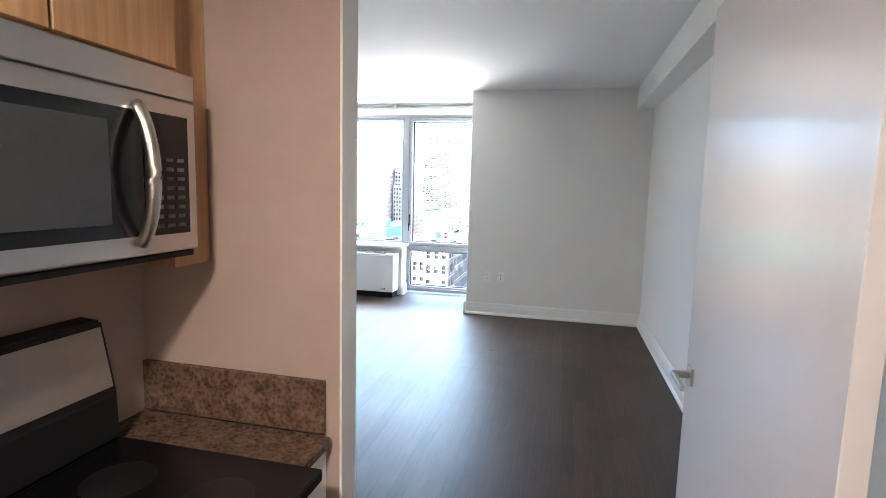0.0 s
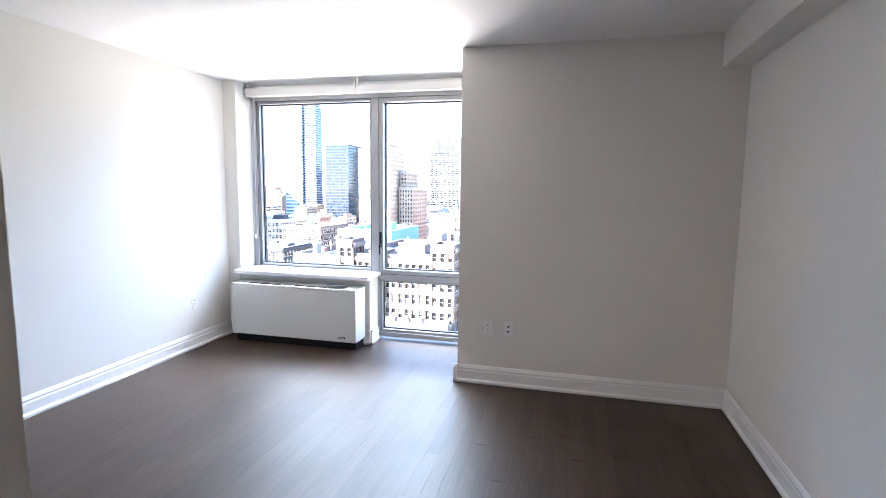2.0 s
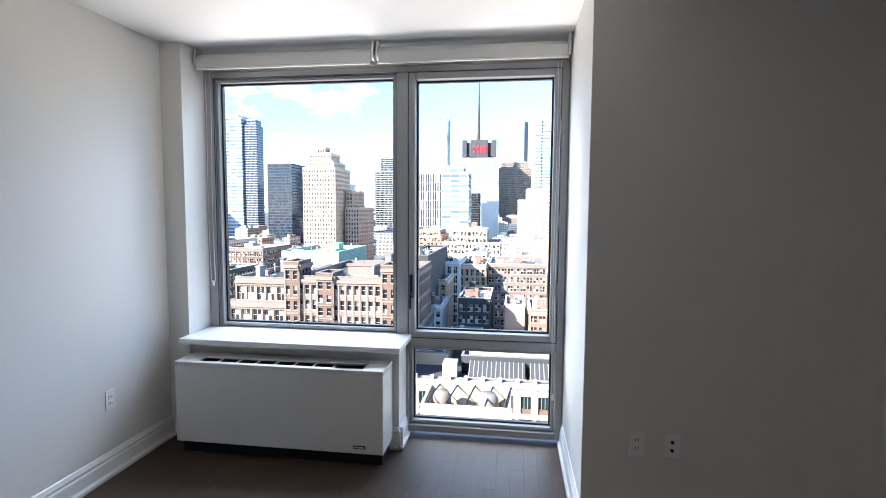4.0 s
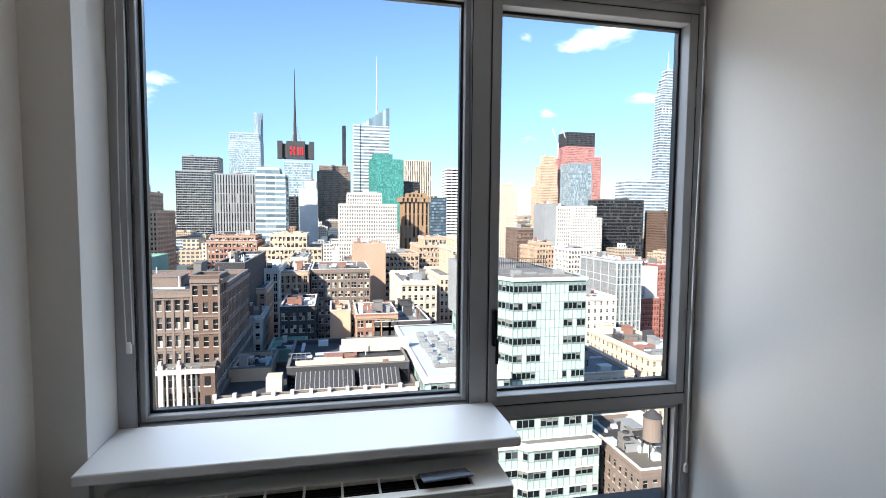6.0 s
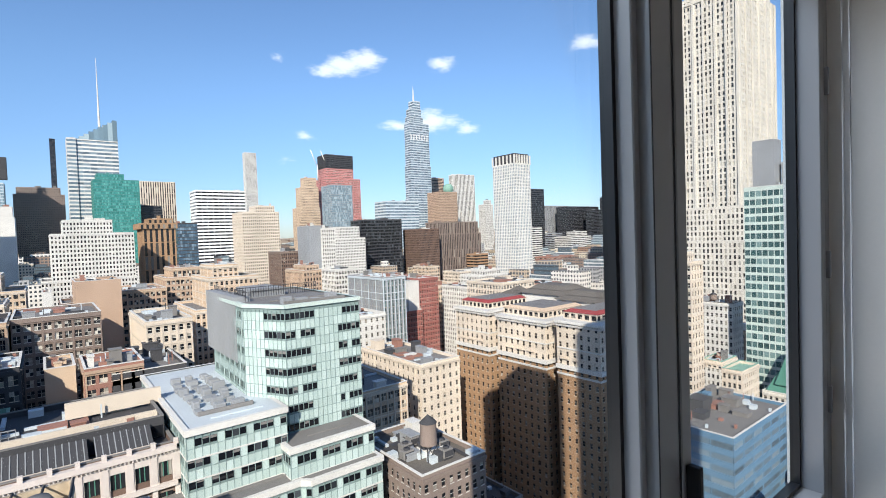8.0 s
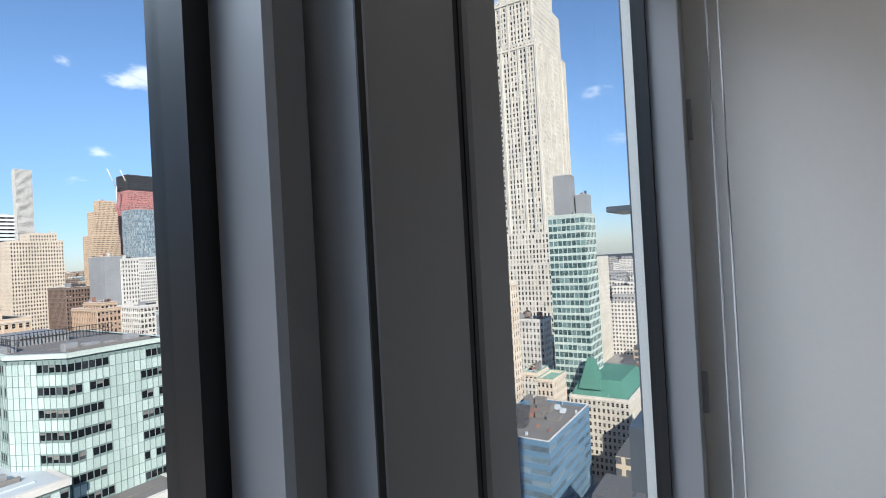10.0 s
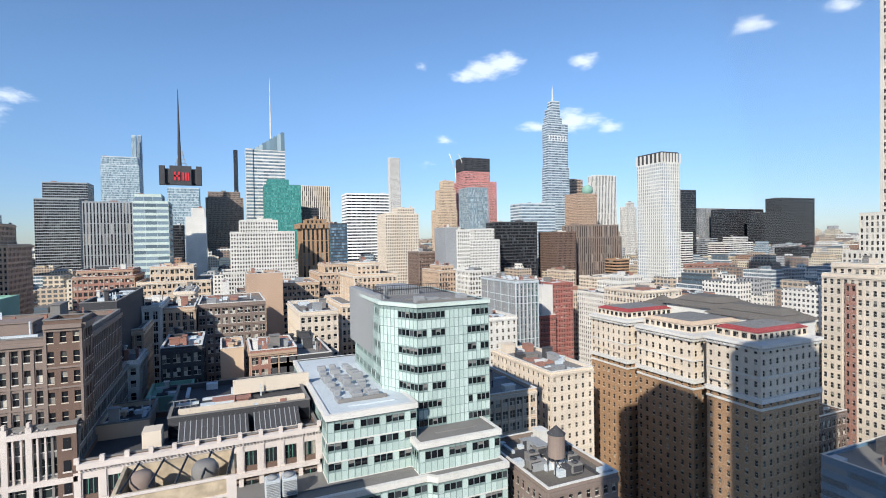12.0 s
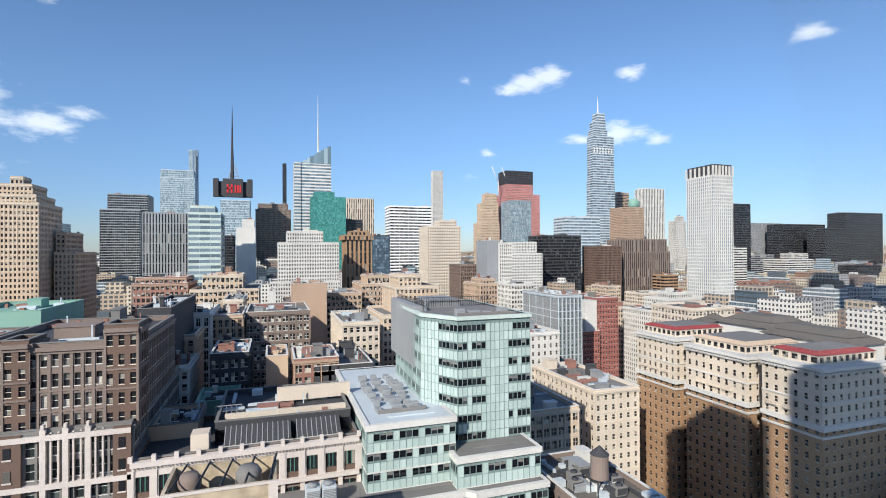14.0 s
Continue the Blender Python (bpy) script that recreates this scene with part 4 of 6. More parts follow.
    if clutter and y0 < 480 and min(ax1 - ax0, by1 - by0) > 7:
        small = random.Random(int(ax0 * 10 + by0))
        v, dk = Sheet(), Sheet()
        for k in range(16):
            cx, cy = small.uniform(ax0 + 1.2, ax1 - 1.2), small.uniform(by0 + 1.2, by1 - 1.2)
            sx, sy, h = small.choice(((0.35, 0.35, 1.1), (0.6, 0.6, 0.8), (1.2, 0.9, 1.3), (3.2, 0.35, 0.5), (0.35, 3.6, 0.5), (0.12, 0.12, 2.6), (2.2, 1.6, 0.7)))
            (v, dk)[k % 3 == 0].block(max(ax0 + 0.5, cx - sx), min(ax1 - 0.5, cx + sx), max(by0 + 0.5, cy - sy), min(by1 - 0.5, cy + sy), z + 0.012, z + h)
        keep(t, v.make("roof_vents", MASONRY["mist"], kind="stuff"), dk.make("roof_hatches", MASONRY["rust" if int(ax0) % 3 == 0 else "dark"], kind="stuff"))
    for k in range(clutter):
        s = min(ax1 - ax0, by1 - by0)
        w0, d0, h0 = s * rnd.uniform(0.07, 0.28), s * rnd.uniform(0.07, 0.28), rnd.uniform(0.9, 3.8)
        cx, cy = rnd.uniform(ax0 + w0, ax1 - w0), rnd.uniform(by0 + d0, by1 - d0)
        b = Sheet()
        b.box(cx - w0 / 2, cx + w0 / 2, cy - d0 / 2, cy + d0 / 2, z + 0.012 + k * 0.01, z + h0)
        b.box(cx - w0 / 2 - 0.2, cx + w0 / 2 + 0.2, cy - d0 / 2 - 0.2, cy + d0 / 2 + 0.2, z + h0, z + h0 + 0.25)
        if group and k == 1 and rnd.random() < 0.6:
            water_tank(ax0 + (ax1 - ax0) * 0.5, by0 + (by1 - by0) * 0.35, z + 0.03, rnd.uniform(3.6, 5), rnd.uniform(1.2, 1.7))
        keep(t, b.make("bulkhead", MASONRY[rnd.choice(("gravel", mat, "grey", "tar", "white", "rust"))]))
    return t


def mast(t, x, y, z0, z1, r=1.2, mat="white"):
    keep(t, tube("mast", [(x, y, z0), (x, y, z0 + (z1 - z0) * 0.5), (x, y, z1)], [r, r * 0.5, r * 0.12], MASONRY[mat], sides=6, smooth=False))


def water_tank(x, y, z, h=5.0, r=1.9):
    t = thing("water_tank", x, y, z, "weathered timber water tank on a steel stand on a roof", "water tank", "rooftop water tanks")
    bm = bmesh.new()
    bmesh.ops.create_cone(bm, cap_ends=True, segments=20, radius1=r, radius2=r * 0.95, depth=h * 0.62, matrix=Matrix.Translation((x, y, z + h * 0.75)))
    keep(t, finish("tank", bm, MASONRY["taupe"]))
    bm = bmesh.new()
    bmesh.ops.create_cone(bm, cap_ends=True, segments=20, radius1=r * 1.05, radius2=0.1, depth=h * 0.22, matrix=Matrix.Translation((x, y, z + h * 1.17)))
    keep(t, finish("lid", bm, MASONRY["slate"]))
    for sx in (-1, 1):
        for sy in (-1, 1):
            keep(t, box("leg", x + sx * r * 0.7 - 0.1, x + sx * r * 0.7 + 0.1, y + sy * r * 0.7 - 0.1, y + sy * r * 0.7 + 0.1, z, z + h * 0.44, MASONRY["dark"]))
    keep(t, tube("brace", [(x - r * 0.7, y - r * 0.72, z), (x + r * 0.7, y - r * 0.72, z + h * 0.44)], 0.08, MASONRY["dark"], sides=5), tube("brace", [(x + r * 0.7, y - r * 0.74, z), (x - r * 0.7, y - r * 0.74, z + h * 0.44)], 0.08, MASONRY["dark"], sides=5))
    return t


# ---- the city: the buildings that can be told apart ----
tower("stepped_tower", "tall stepped brown masonry tower with pale ledges", [(-209.9, -161.3, 212.0, 260.0, -58.8), (-212.3, -169.2, 217.0, 257.0, -45.2), (-214.5, -177.3, 222.0, 258.0, -30.3), (-207.1, -185.3, 226.0, 256.0, 59.1)], "ribs", "tan", ledge="bright")
lattice = tower("tower_block", "tall grey glass office tower with screens and mast", [(-461.0, -430.0, 760.0, 800.0, 146.0), (-458.0, -436.0, 764.0, 796.0, 150.5)], "stripes", "mist", clutter=0)
# added slab: its navy panes hold the shade of the tower's sunless side
shade_slab = tower("tower_block", "dark glass slab added for the sunless side of a paler tower", [(-429.8, -407.0, 764.0, 786.0, 134.0), (-427.0, -409.0, 766.0, 784.0, 143.0)], "darkglass", "grey", clutter=0, panes="navy")
mast(lattice, -434.0, 770.0, 146.0, 232.0, 1.3)
tower("tower_block", "black glass office tower, plain and flat-topped", [(-326.4, -292.5, 640.0, 690.0, 61.1)], "darkglass", "dark", clutter=0, panes="navy")
tower("tower_block", "slim dark office tower among older blocks", [(-410.1, -391.2, 900.0, 930.0, 53.1)], "darkglass", "dark", clutter=0)
tower("tower_block", "dark stepped office towers at the river side", [(-522.8, -493.5, 700.0, 740.0, 25.2), (-526.4, -509.3, 705.0, 735.0, 33.2)], "darkglass", "grey")
tower("stepped_tower", "tan brick stepped tower with a small crown", [(-149.2, -125.1, 345.0, 379.0, 30.3), (-147.8, -127.3, 348.0, 374.0, 35.1), (-145.9, -130.0, 350.0, 370.0, 41.2), (-142.0, -135.7, 354.0, 364.0, 45.9)], "punched", "sand", clutter=0)
tower("tower_block", "tan brick wing stepping down beside a tower", [(-122.9, -112.5, 360.0, 400.0, 2.2), (-123.3, -118.5, 364.0, 394.0, 14.4)], "punched", "tan")
tower("tower_block", "grey glass tower with a pointed slanting top", [(-328.4, -300.5, 900.0, 940.0, 47.8)], "blueglass", "mist", clutter=0)
tower("loft_building", "white and brown loft block with tall bays of windows", [(-63.3, -22.1, 100.0, 146.0, -28.1)], "bay3", "gravel", roof="tar", clutter=0, panes="factory")
tower("upper_storeys", "brown stepped upper floors with rows of windows", [(-64.2, -46.5, 103.0, 143.0, -24.9), (-63.8, -47.6, 105.0, 141.0, -20.7), (-63.4, -50.9, 107.0, 137.0, -15.5)], "loft", "taupe", base=-28.2, roof="tar")
tower("upper_storeys", "brown brick upper block with tall piers and pale caps", [(-45.9, -21.9, 102.0, 138.0, -14.2)], "ribs2", "taupe", base=-28.1, roof="tar")
tower("corner_tower", "square brown brick corner tower on a stepped block", [(-48.5, -45.1, 101.2, 108.2, -11.0)], "punched", "brown", base=-28.1, clutter=0, roof="tar")
tower("corner_tower", "square brown brick corner tower on a stepped block", [(-41.1, -37.3, 101.2, 108.2, -13.4)], "punched", "brown", base=-28.1, clutter=0, roof="tar")
tower("corner_tower", "square brown brick corner tower on a stepped block", [(-26.6, -21.3, 101.2, 108.2, -11.4)], "punched", "brown", base=-28.1, clutter=0, roof="tar")
# near-black wall colour takes in the shade this slab stands in
tower("tower_block", "dark brick slab, shade included in its near-black colour, with a white pipe", [(-32.5, -24.6, 150.0, 195.0, -13.5)], "blank", "dark", roof="tar")
tower("tower_block", "green copper-roofed low block behind a parapet", [(-72.5, -53.3, 150.0, 180.0, -13.0)], "blank", "copper", clutter=1, roof="copper")
LOFT = (-63.3, -22.1, -28.1)
LOFT_BROWN = ((-48.0, -44.2), (-41.4, -37.7), (-24.8, -22.1))
DEPT = (-22.2, 16.9, -35.0)
TANKBOX = (-10.7, 1.4, -24.5)
dept = tower("low_building", "white and red low building with a glazed top floor", [(-22.2, 16.9, 100.0, 122.0, -34.8)], "bay3", "brown", roof="tar", clutter=0)
tower("roof_storey", "dark set-back roof storey with slanting skylights", [(-9.6, 16.2, 106.0, 130.0, -31.6)], "darkglass", "slate", base=-35.0, roof="slate")
tower("tower_block", "white rooftop plant room with a flat roof", [(-2.1, 22.8, 132.0, 140.0, -37.2)], "blank", "white", roof="gravel", clutter=2)
tower("tower_block", "tan stucco penthouse on a low roof", [(-22.1, -13.3, 112.0, 126.0, -33.0)], "blank", "sand", roof="tar", clutter=2)
tower("tower_block", "green copper penthouse roof with sloping end", [(-16.9, -7.4, 135.0, 149.0, -35.2)], "blank", "copper", roof="copper", clutter=1)
GREEN = ((-0.2, 51.7, 88.5, 148.5, -43.0), (17.5, 35.1, 94.0, 142.0, -30.7), (34.0, 51.7, 90.0, 121.0, -37.4), (29.9, 53.8, 98.0, 134.0, -11.8))
tower("tower_block", "grey-brown masonry block with a dense grid of windows", [(-8.8, 14.6, 205.0, 239.0, -21.5)], "loft", "taupe")
tower("tower_block", "white-framed loft building with tall bays", [(-29.4, -19.5, 190.0, 220.0, -19.4)], "ribs", "white")
tower("tower_block", "tan loft building between two taller ones", [(-20.3, -9.4, 198.0, 228.0, -21.3)], "ribs", "tan")
tower("tower_block", "long tan factory block with two set-back floors", [(-45.8, -7.4, 330.0, 370.0, -20.5), (-39.6, -16.7, 336.0, 366.0, -12.2)], "loft", "sand")
tower("tower_block", "reddish brown brick factory block", [(-79.3, -48.6, 345.0, 385.0, -17.0), (-78.5, -50.5, 352.0, 382.0, -13.6)], "loft", "rust")
tower("tower_block", "beige masonry block with a blank side wall", [(23.4, 36.3, 175.0, 211.0, -23.0)], "punched", "cream")
tower("tower_block", "tan brick stepped tower with a round tank", [(45.9, 72.6, 215.0, 255.0, -26.1), (53.1, 73.0, 222.0, 252.0, -14.2), (55.6, 66.1, 226.0, 246.0, -9.2)], "punched", "sand")
tower("tower_block", "plain tan brick slab with few windows", [(10.7, 28.0, 275.0, 305.0, -15.0)], "blank", "tan")
tower("tower_block", "salmon brick block with a low parapet", [(30.9, 51.5, 305.0, 345.0, -23.0)], "loft", "tan")
tower("tower_block", "tan stepped block with small upper floors", [(55.7, 78.3, 330.0, 370.0, -19.5), (60.5, 75.8, 336.0, 362.0, -14.2)], "loft", "tan")
tower("tower_block", "white stepped masonry tower with rows of windows", [(-1.4, 53.6, 425.0, 475.0, -21.8), (4.8, 53.7, 432.0, 472.0, 9.6), (12.0, 41.2, 438.0, 468.0, 19.1)], "punched", "white")
tower("tower_block", "orange-tan ribbed office tower with dark glass strips", [(65.8, 90.4, 480.0, 510.0, 14.2), (63.5, 91.8, 478.5, 514.5, 17.9), (70.6, 89.6, 484.0, 504.0, 21.9)], "strips", "ochre")
tower("tower_block", "grey ribbed office slab", [(-139.1, -92.4, 650.0, 690.0, 48.3)], "finstrips", "grey")
tower("tower_block", "pale office tower with green bands of windows", [(-79.4, -49.3, 560.0, 600.0, 42.6), (-78.5, -55.5, 564.0, 594.0, 49.7)], "stripes", "pale")
tower("tower_block", "white slab with a few windows", [(-40.1, -18.9, 640.0, 670.0, 31.3), (-34.1, -20.3, 644.0, 664.0, 41.5)], "blank", "white")
tower("tower_block", "dark glass tower with stepped crown", [(-245.1, -191.7, 880.0, 930.0, 68.7), (-241.6, -186.2, 905.0, 945.0, 94.7)], "darkglass", "grey")
tower("tower_block", "teal glass tower with a sloping top", [(-196.8, -138.3, 1050.0, 1100.0, 142.6), (-197.0, -141.0, 1056.0, 1096.0, 158.3)], "glassy", "mist")
tower("tower_block", "pinkish brown flat office slab", [(-27.9, 30.9, 930.0, 970.0, 77.6), (-24.4, 26.3, 935.0, 965.0, 87.9)], "punched", "taupe")
tower("tower_block", "green glass office tower with a set-back top", [(59.5, 114.6, 840.0, 880.0, 92.4), (64.4, 96.9, 845.0, 875.0, 101.0)], "tealglass", "teal")
tower("tower_block", "pale stone tower with a ribbed crown", [(157.9, 226.4, 1180.0, 1230.0, 128.4)], "strips", "cream")
tower("tower_block", "low black block before paler towers", [(105.9, 145.8, 860.0, 900.0, 57.4)], "darkglass", "dark")
tower("tower_block", "white office slab striped with dark window bands", [(190.7, 264.7, 850.0, 890.0, 81.9)], "slabs", "bright")
tower("tower_block", "dark blue patterned glass tower", [(122.4, 143.7, 640.0, 680.0, 23.5)], "blueglass", "dark")
tower("tower_block", "very slender white gridded tower", [(657.6, 704.1, 2090.0, 2120.0, 356.4)], "grid", "white")
tower("tower_block", "tan apartment slab with vertical bands", [(158.4, 196.0, 520.0, 554.0, 29.6), (173.8, 193.6, 526.0, 546.0, 36.2)], "punched", "cream")
tower("tower_block", "very slender dark glass tower", [(36.7, 51.6, 2090.0, 2110.0, 355.9)], "darkglass", "dark")
tower("tower_block", "slender pale glass supertall with an offset slab", [(-297.1, -283.8, 2090.0, 2110.0, 389.6)], "glassy", "mist")
tower("tower_block", "slender blue glass supertall slab", [(-285.3, -271.6, 2130.0, 2150.0, 398.1)], "blueglass", "mist")
tower("tower_block", "slim cream stepped tower with a pointed top", [(397.0, 438.1, 940.0, 980.0, 61.1), (403.5, 438.7, 946.0, 976.0, 101.8), (411.6, 436.8, 950.0, 970.0, 120.8)], "punched", "sand")
tower("tower_block", "tower under construction wrapped in red netting", [(462.1, 541.9, 960.0, 1010.0, 123.2), (466.4, 529.1, 966.0, 1006.0, 144.1)], "loft", "pinkred")
tower("tower_block", "unfinished dark concrete core and deck above", [(467.1, 529.9, 967.0, 1007.0, 173.2)], "grid", "dark")
tower("tower_block", "grey-green glass block before a building site", [(395.0, 434.8, 800.0, 840.0, 91.9)], "glassy", "grey")
tower("tower_block", "plain grey slab tower with a ribbed flank", [(173.1, 184.7, 395.0, 419.0, 10.9)], "blank", "grey")
tower("tower_block", "white tower with a blue stripe and square windows", [(183.7, 195.4, 393.0, 417.0, 8.9)], "punched", "white")
tower("tower_block", "brown-black flat office slab", [(321.8, 376.0, 560.0, 600.0, 22.0)], "darkglass", "dark")
tower("tower_block", "white stepped blocks around a courtyard", [(257.4, 297.3, 520.0, 560.0, -0.4), (269.7, 295.6, 530.0, 560.0, 12.7)], "punched", "white")
tower("tower_block", "pale blue striped glass office slab", [(503.6, 578.5, 800.0, 840.0, 65.2)], "stripes", "mist")
tower("tower_block", "tan striped office tower beside a supertall", [(773.2, 812.1, 1010.0, 1050.0, 141.9)], "bands", "tan")
tower("tower_block", "tan masonry tower with arched top floors", [(630.3, 677.2, 800.0, 840.0, 85.5)], "punched", "tan")
tower("tower_block", "white ribbed office tower with a flat top", [(738.2, 790.9, 870.0, 900.0, 133.5)], "strips", "white")
tower("tower_block", "dark ribbed brown office block with pale fins", [(438.4, 518.3, 560.0, 610.0, 0.6), (449.5, 518.1, 566.0, 606.0, 17.6)], "finstrips", "taupe")
tower("tower_block", "dark brick tower with many windows", [(391.4, 422.8, 540.0, 580.0, 8.1)], "punched", "brown", panes="black")
tower("tower_block", "white slim tower in the distance", [(754.3, 779.6, 800.0, 820.0, 61.2), (763.8, 777.9, 804.0, 814.0, 70.5)], "ribs", "white")
tower("tower_block", "dark glass tower behind a paler one", [(713.2, 760.1, 640.0, 680.0, 79.4)], "darkglass", "dark")
tower("tower_block", "grey ribbed office slab in the distance", [(1095.1, 1197.1, 920.0, 960.0, 68.5)], "finstrips", "grey")
tower("tower_block", "black glass office slab in the distance", [(1119.1, 1257.7, 860.0, 900.0, 63.0)], "darkglass", "dark")
tower("tower_block", "black glass tower at the edge of the skyline", [(1235.8, 1362.2, 800.0, 840.0, 87.4)], "darkglass", "dark")
tower("tower_block", "dark stepped office blocks in the distance", [(1155.3, 1227.2, 790.0, 830.0, 50.5)], "darkglass", "dark")
tower("tower_block", "white office block with blue windows", [(634.1, 657.8, 560.0, 590.0, 5.5)], "bands", "white")
tower("tower_block", "red brick tower beside a white wall", [(189.5, 205.3, 265.0, 295.0, -27.7)], "punched", "red")
tower("tower_block", "white stucco building beside red brick", [(181.4, 189.5, 265.0, 295.0, -29.0)], "blank", "white")
tower("tower_block", "glass and concrete apartment block with ribs", [(144.3, 158.9, 235.0, 275.0, -22.0)], "fins", "grey", panes="aqua")
tower("tower_block", "white masonry block with small windows", [(105.9, 120.4, 195.0, 225.0, -34.0)], "hotel", "white")
tower("tower_block", "small red brick house block", [(176.1, 189.6, 262.0, 282.0, -47.4)], "punched", "red")
tower("tower_block", "tan masonry block near a glass tower", [(234.1, 252.0, 300.0, 340.0, -38.3)], "loft", "sand")
tower("tower_block", "white low block with roof machinery", [(269.0, 313.4, 330.0, 370.0, -50.0)], "loft", "white")
tower("tower_block", "white stucco low block with a red roof", [(209.1, 238.2, 210.0, 240.0, -29.3)], "loft", "cream")
tower("mid_block", "tan brick block with a pale crown and rows of windows", [(-28.5, -21.6, 170.0, 194.0, -23.8)], "punched", "tan", clutter=4)
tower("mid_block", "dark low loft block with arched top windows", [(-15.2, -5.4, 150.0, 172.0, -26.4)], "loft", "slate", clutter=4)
tower("mid_block", "white low building in deep shade", [(-25.0, -20.3, 150.0, 166.0, -29.0)], "punched", "white", clutter=4)
tower("mid_block", "small tan building with a bright blank wall", [(-1.1, 5.2, 158.0, 176.0, -29.5)], "blank", "sand", clutter=4)
tower("mid_block", "low red brick sheds on a dark roof", [(6.6, 19.2, 150.0, 170.0, -29.4)], "loft", "rust", clutter=4)
tower("mid_block", "black-roofed wide low hall", [(12.2, 29.2, 150.0, 180.0, -31.9)], "blank", "tar", clutter=4)
tower("mid_block", "slim white chimney-like slab", [(-0.8, 2.1, 240.0, 254.0, -16.2)], "blank", "white", clutter=4)
tower("mid_block", "cream block with dark square windows", [(-19.7, -11.6, 240.0, 270.0, -19.4)], "punched", "cream", clutter=4)
tower("mid_block", "brown brick block with a penthouse", [(6.0, 24.6, 300.0, 330.0, -26.4), (10.7, 20.2, 305.0, 325.0, -24.2)], "loft", "brown", clutter=4)
tower("mid_block", "tan terrace of apartments with setbacks", [(126.9, 138.8, 300.0, 330.0, -19.3), (130.5, 139.0, 304.0, 324.0, -16.3)], "punched", "tan", clutter=4)
tower("mid_block", "narrow dark tower in shade", [(158.3, 177.3, 420.0, 450.0, -9.7)], "punched", "brown", clutter=4)
tower("mid_block", "pale loft building with a dark roof", [(173.5, 192.9, 350.0, 380.0, -23.6)], "loft", "white", clutter=4)
tower("mid_block", "tan stone block with dark roof sheds", [(356.0, 398.7, 420.0, 450.0, -41.4)], "loft", "cream", clutter=4)
tower("mid_block", "orange-topped dark building behind trees of roofs", [(435.9, 455.7, 480.0, 500.0, -26.7)], "bands", "ochre", clutter=4)
tower("mid_block", "white low stepped building", [(274.8, 306.4, 300.0, 324.0, -33.9), (283.7, 302.3, 304.0, 320.0, -30.0)], "punched", "white", clutter=4)
tower("mid_block", "dark red brick warehouse", [(580.5, 639.2, 480.0, 510.0, -38.6)], "loft", "rust", clutter=4)
tower("mid_block", "black tower block at the far end of the skyline", [(831.7, 882.0, 520.0, 550.0, -21.0)], "darkglass", "dark", clutter=4)
tower("mid_block", "pale green stepped glass block", [(812.8, 878.8, 620.0, 660.0, -13.5), (833.8, 873.9, 626.0, 646.0, -4.0)], "bands", "white", clutter=4)
tower("mid_block", "grey office block with pale bands", [(805.5, 888.8, 700.0, 740.0, -6.1)], "bands", "grey", clutter=4)
tower("mid_block", "tan factory block with rows of arched windows", [(-188.2, -160.9, 260.0, 300.0, -17.8)], "loft", "sand", clutter=4)
tower("mid_block", "brown brick warehouse with roof sheds", [(-148.5, -125.9, 240.0, 270.0, -19.6)], "loft", "brown", clutter=4)
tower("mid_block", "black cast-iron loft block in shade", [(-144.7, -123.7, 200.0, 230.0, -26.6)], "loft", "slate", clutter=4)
tower("mid_block", "white low buildings by the river", [(-445.2, -408.9, 600.0, 660.0, -23.4)], "bands", "white", clutter=4)
tower("mid_block", "dark glass tower pair by the river", [(-322.1, -309.7, 700.0, 730.0, 10.6)], "darkglass", "dark", clutter=4)
crown = tower("tower_block", "glass tower with a boxy crown and tall mast", [(-77.1, -34.1, 860.0, 896.0, 85.8)], "glassy", "mist", clutter=0)
tower("tower_block", "dark base of a glass tower", [(-73.2, -53.5, 800.0, 830.0, 27.6)], "darkglass", "dark")
CROWN = (-87.4, -29.8, 93.5, 119.6)
mast(crown, -60.5, 870.0, 119.6, 237.2, 3.0, 'dark')
spire = tower("tower_block", "white glass tower with a slanted crystal top and spire", [(44.4, 98.0, 905.0, 955.0, 157.8)], "stripes", "white", clutter=0, parapet=0)
tower("tower_block", "lower pale glass shaft beside a crystal tower", [(35.0, 46.2, 903.0, 933.0, 157.8)], "stripes", "white")
SLANT = (44.4, 98.0, 156.4, 191.0)
mast(spire, 77.8, 930.0, 174.6, 286.3, 1.8)
super = tower("tower_block", "supertall glass tower tapering in steps, striped", [(624.0, 683.5, 890.0, 912.0, 79.0), (626.0, 681.0, 890.4, 912.0, 150.0), (628.0, 679.0, 890.8, 912.0, 241.5), (631.0, 664.0, 891.2, 912.0, 255.0), (634.0, 660.0, 891.6, 911.0, 272.0), (640.0, 659.0, 892.0, 910.0, 289.0)], "bluebands", "mist", clutter=0)
mast(super, 646.7, 900.0, 289.0, 326.0, 2.4)
crest = Sheet()
for k in range(7):
    crest.quad((628 + k * 7, 889.6, 205), (629.2 + k * 7, 889.6, 205), (632.7 + k * 7, 889.6, 218), (631.5 + k * 7, 889.6, 218))
    crest.quad((631.5 + k * 7, 889.6, 205), (632.7 + k * 7, 889.6, 205), (629.2 + k * 7, 889.6, 218), (628 + k * 7, 889.6, 218))
keep(super, crest.make("brace_band", MASONRY["bright"], label="white crossed braces round a machine floor"))
notched = tower("tower_block", "tall pale gridded tower with dark notched crown", [(457.4, 485.7, 430.0, 468.0, 84.5)], "tallgrid", "white", clutter=0)
NOTCHED = (457.4, 485.7, 430.0, 468.0, 84.5, 98.0)
LOWROOF = (55.0, 71.6, 78.0, 103.5, -46.0)
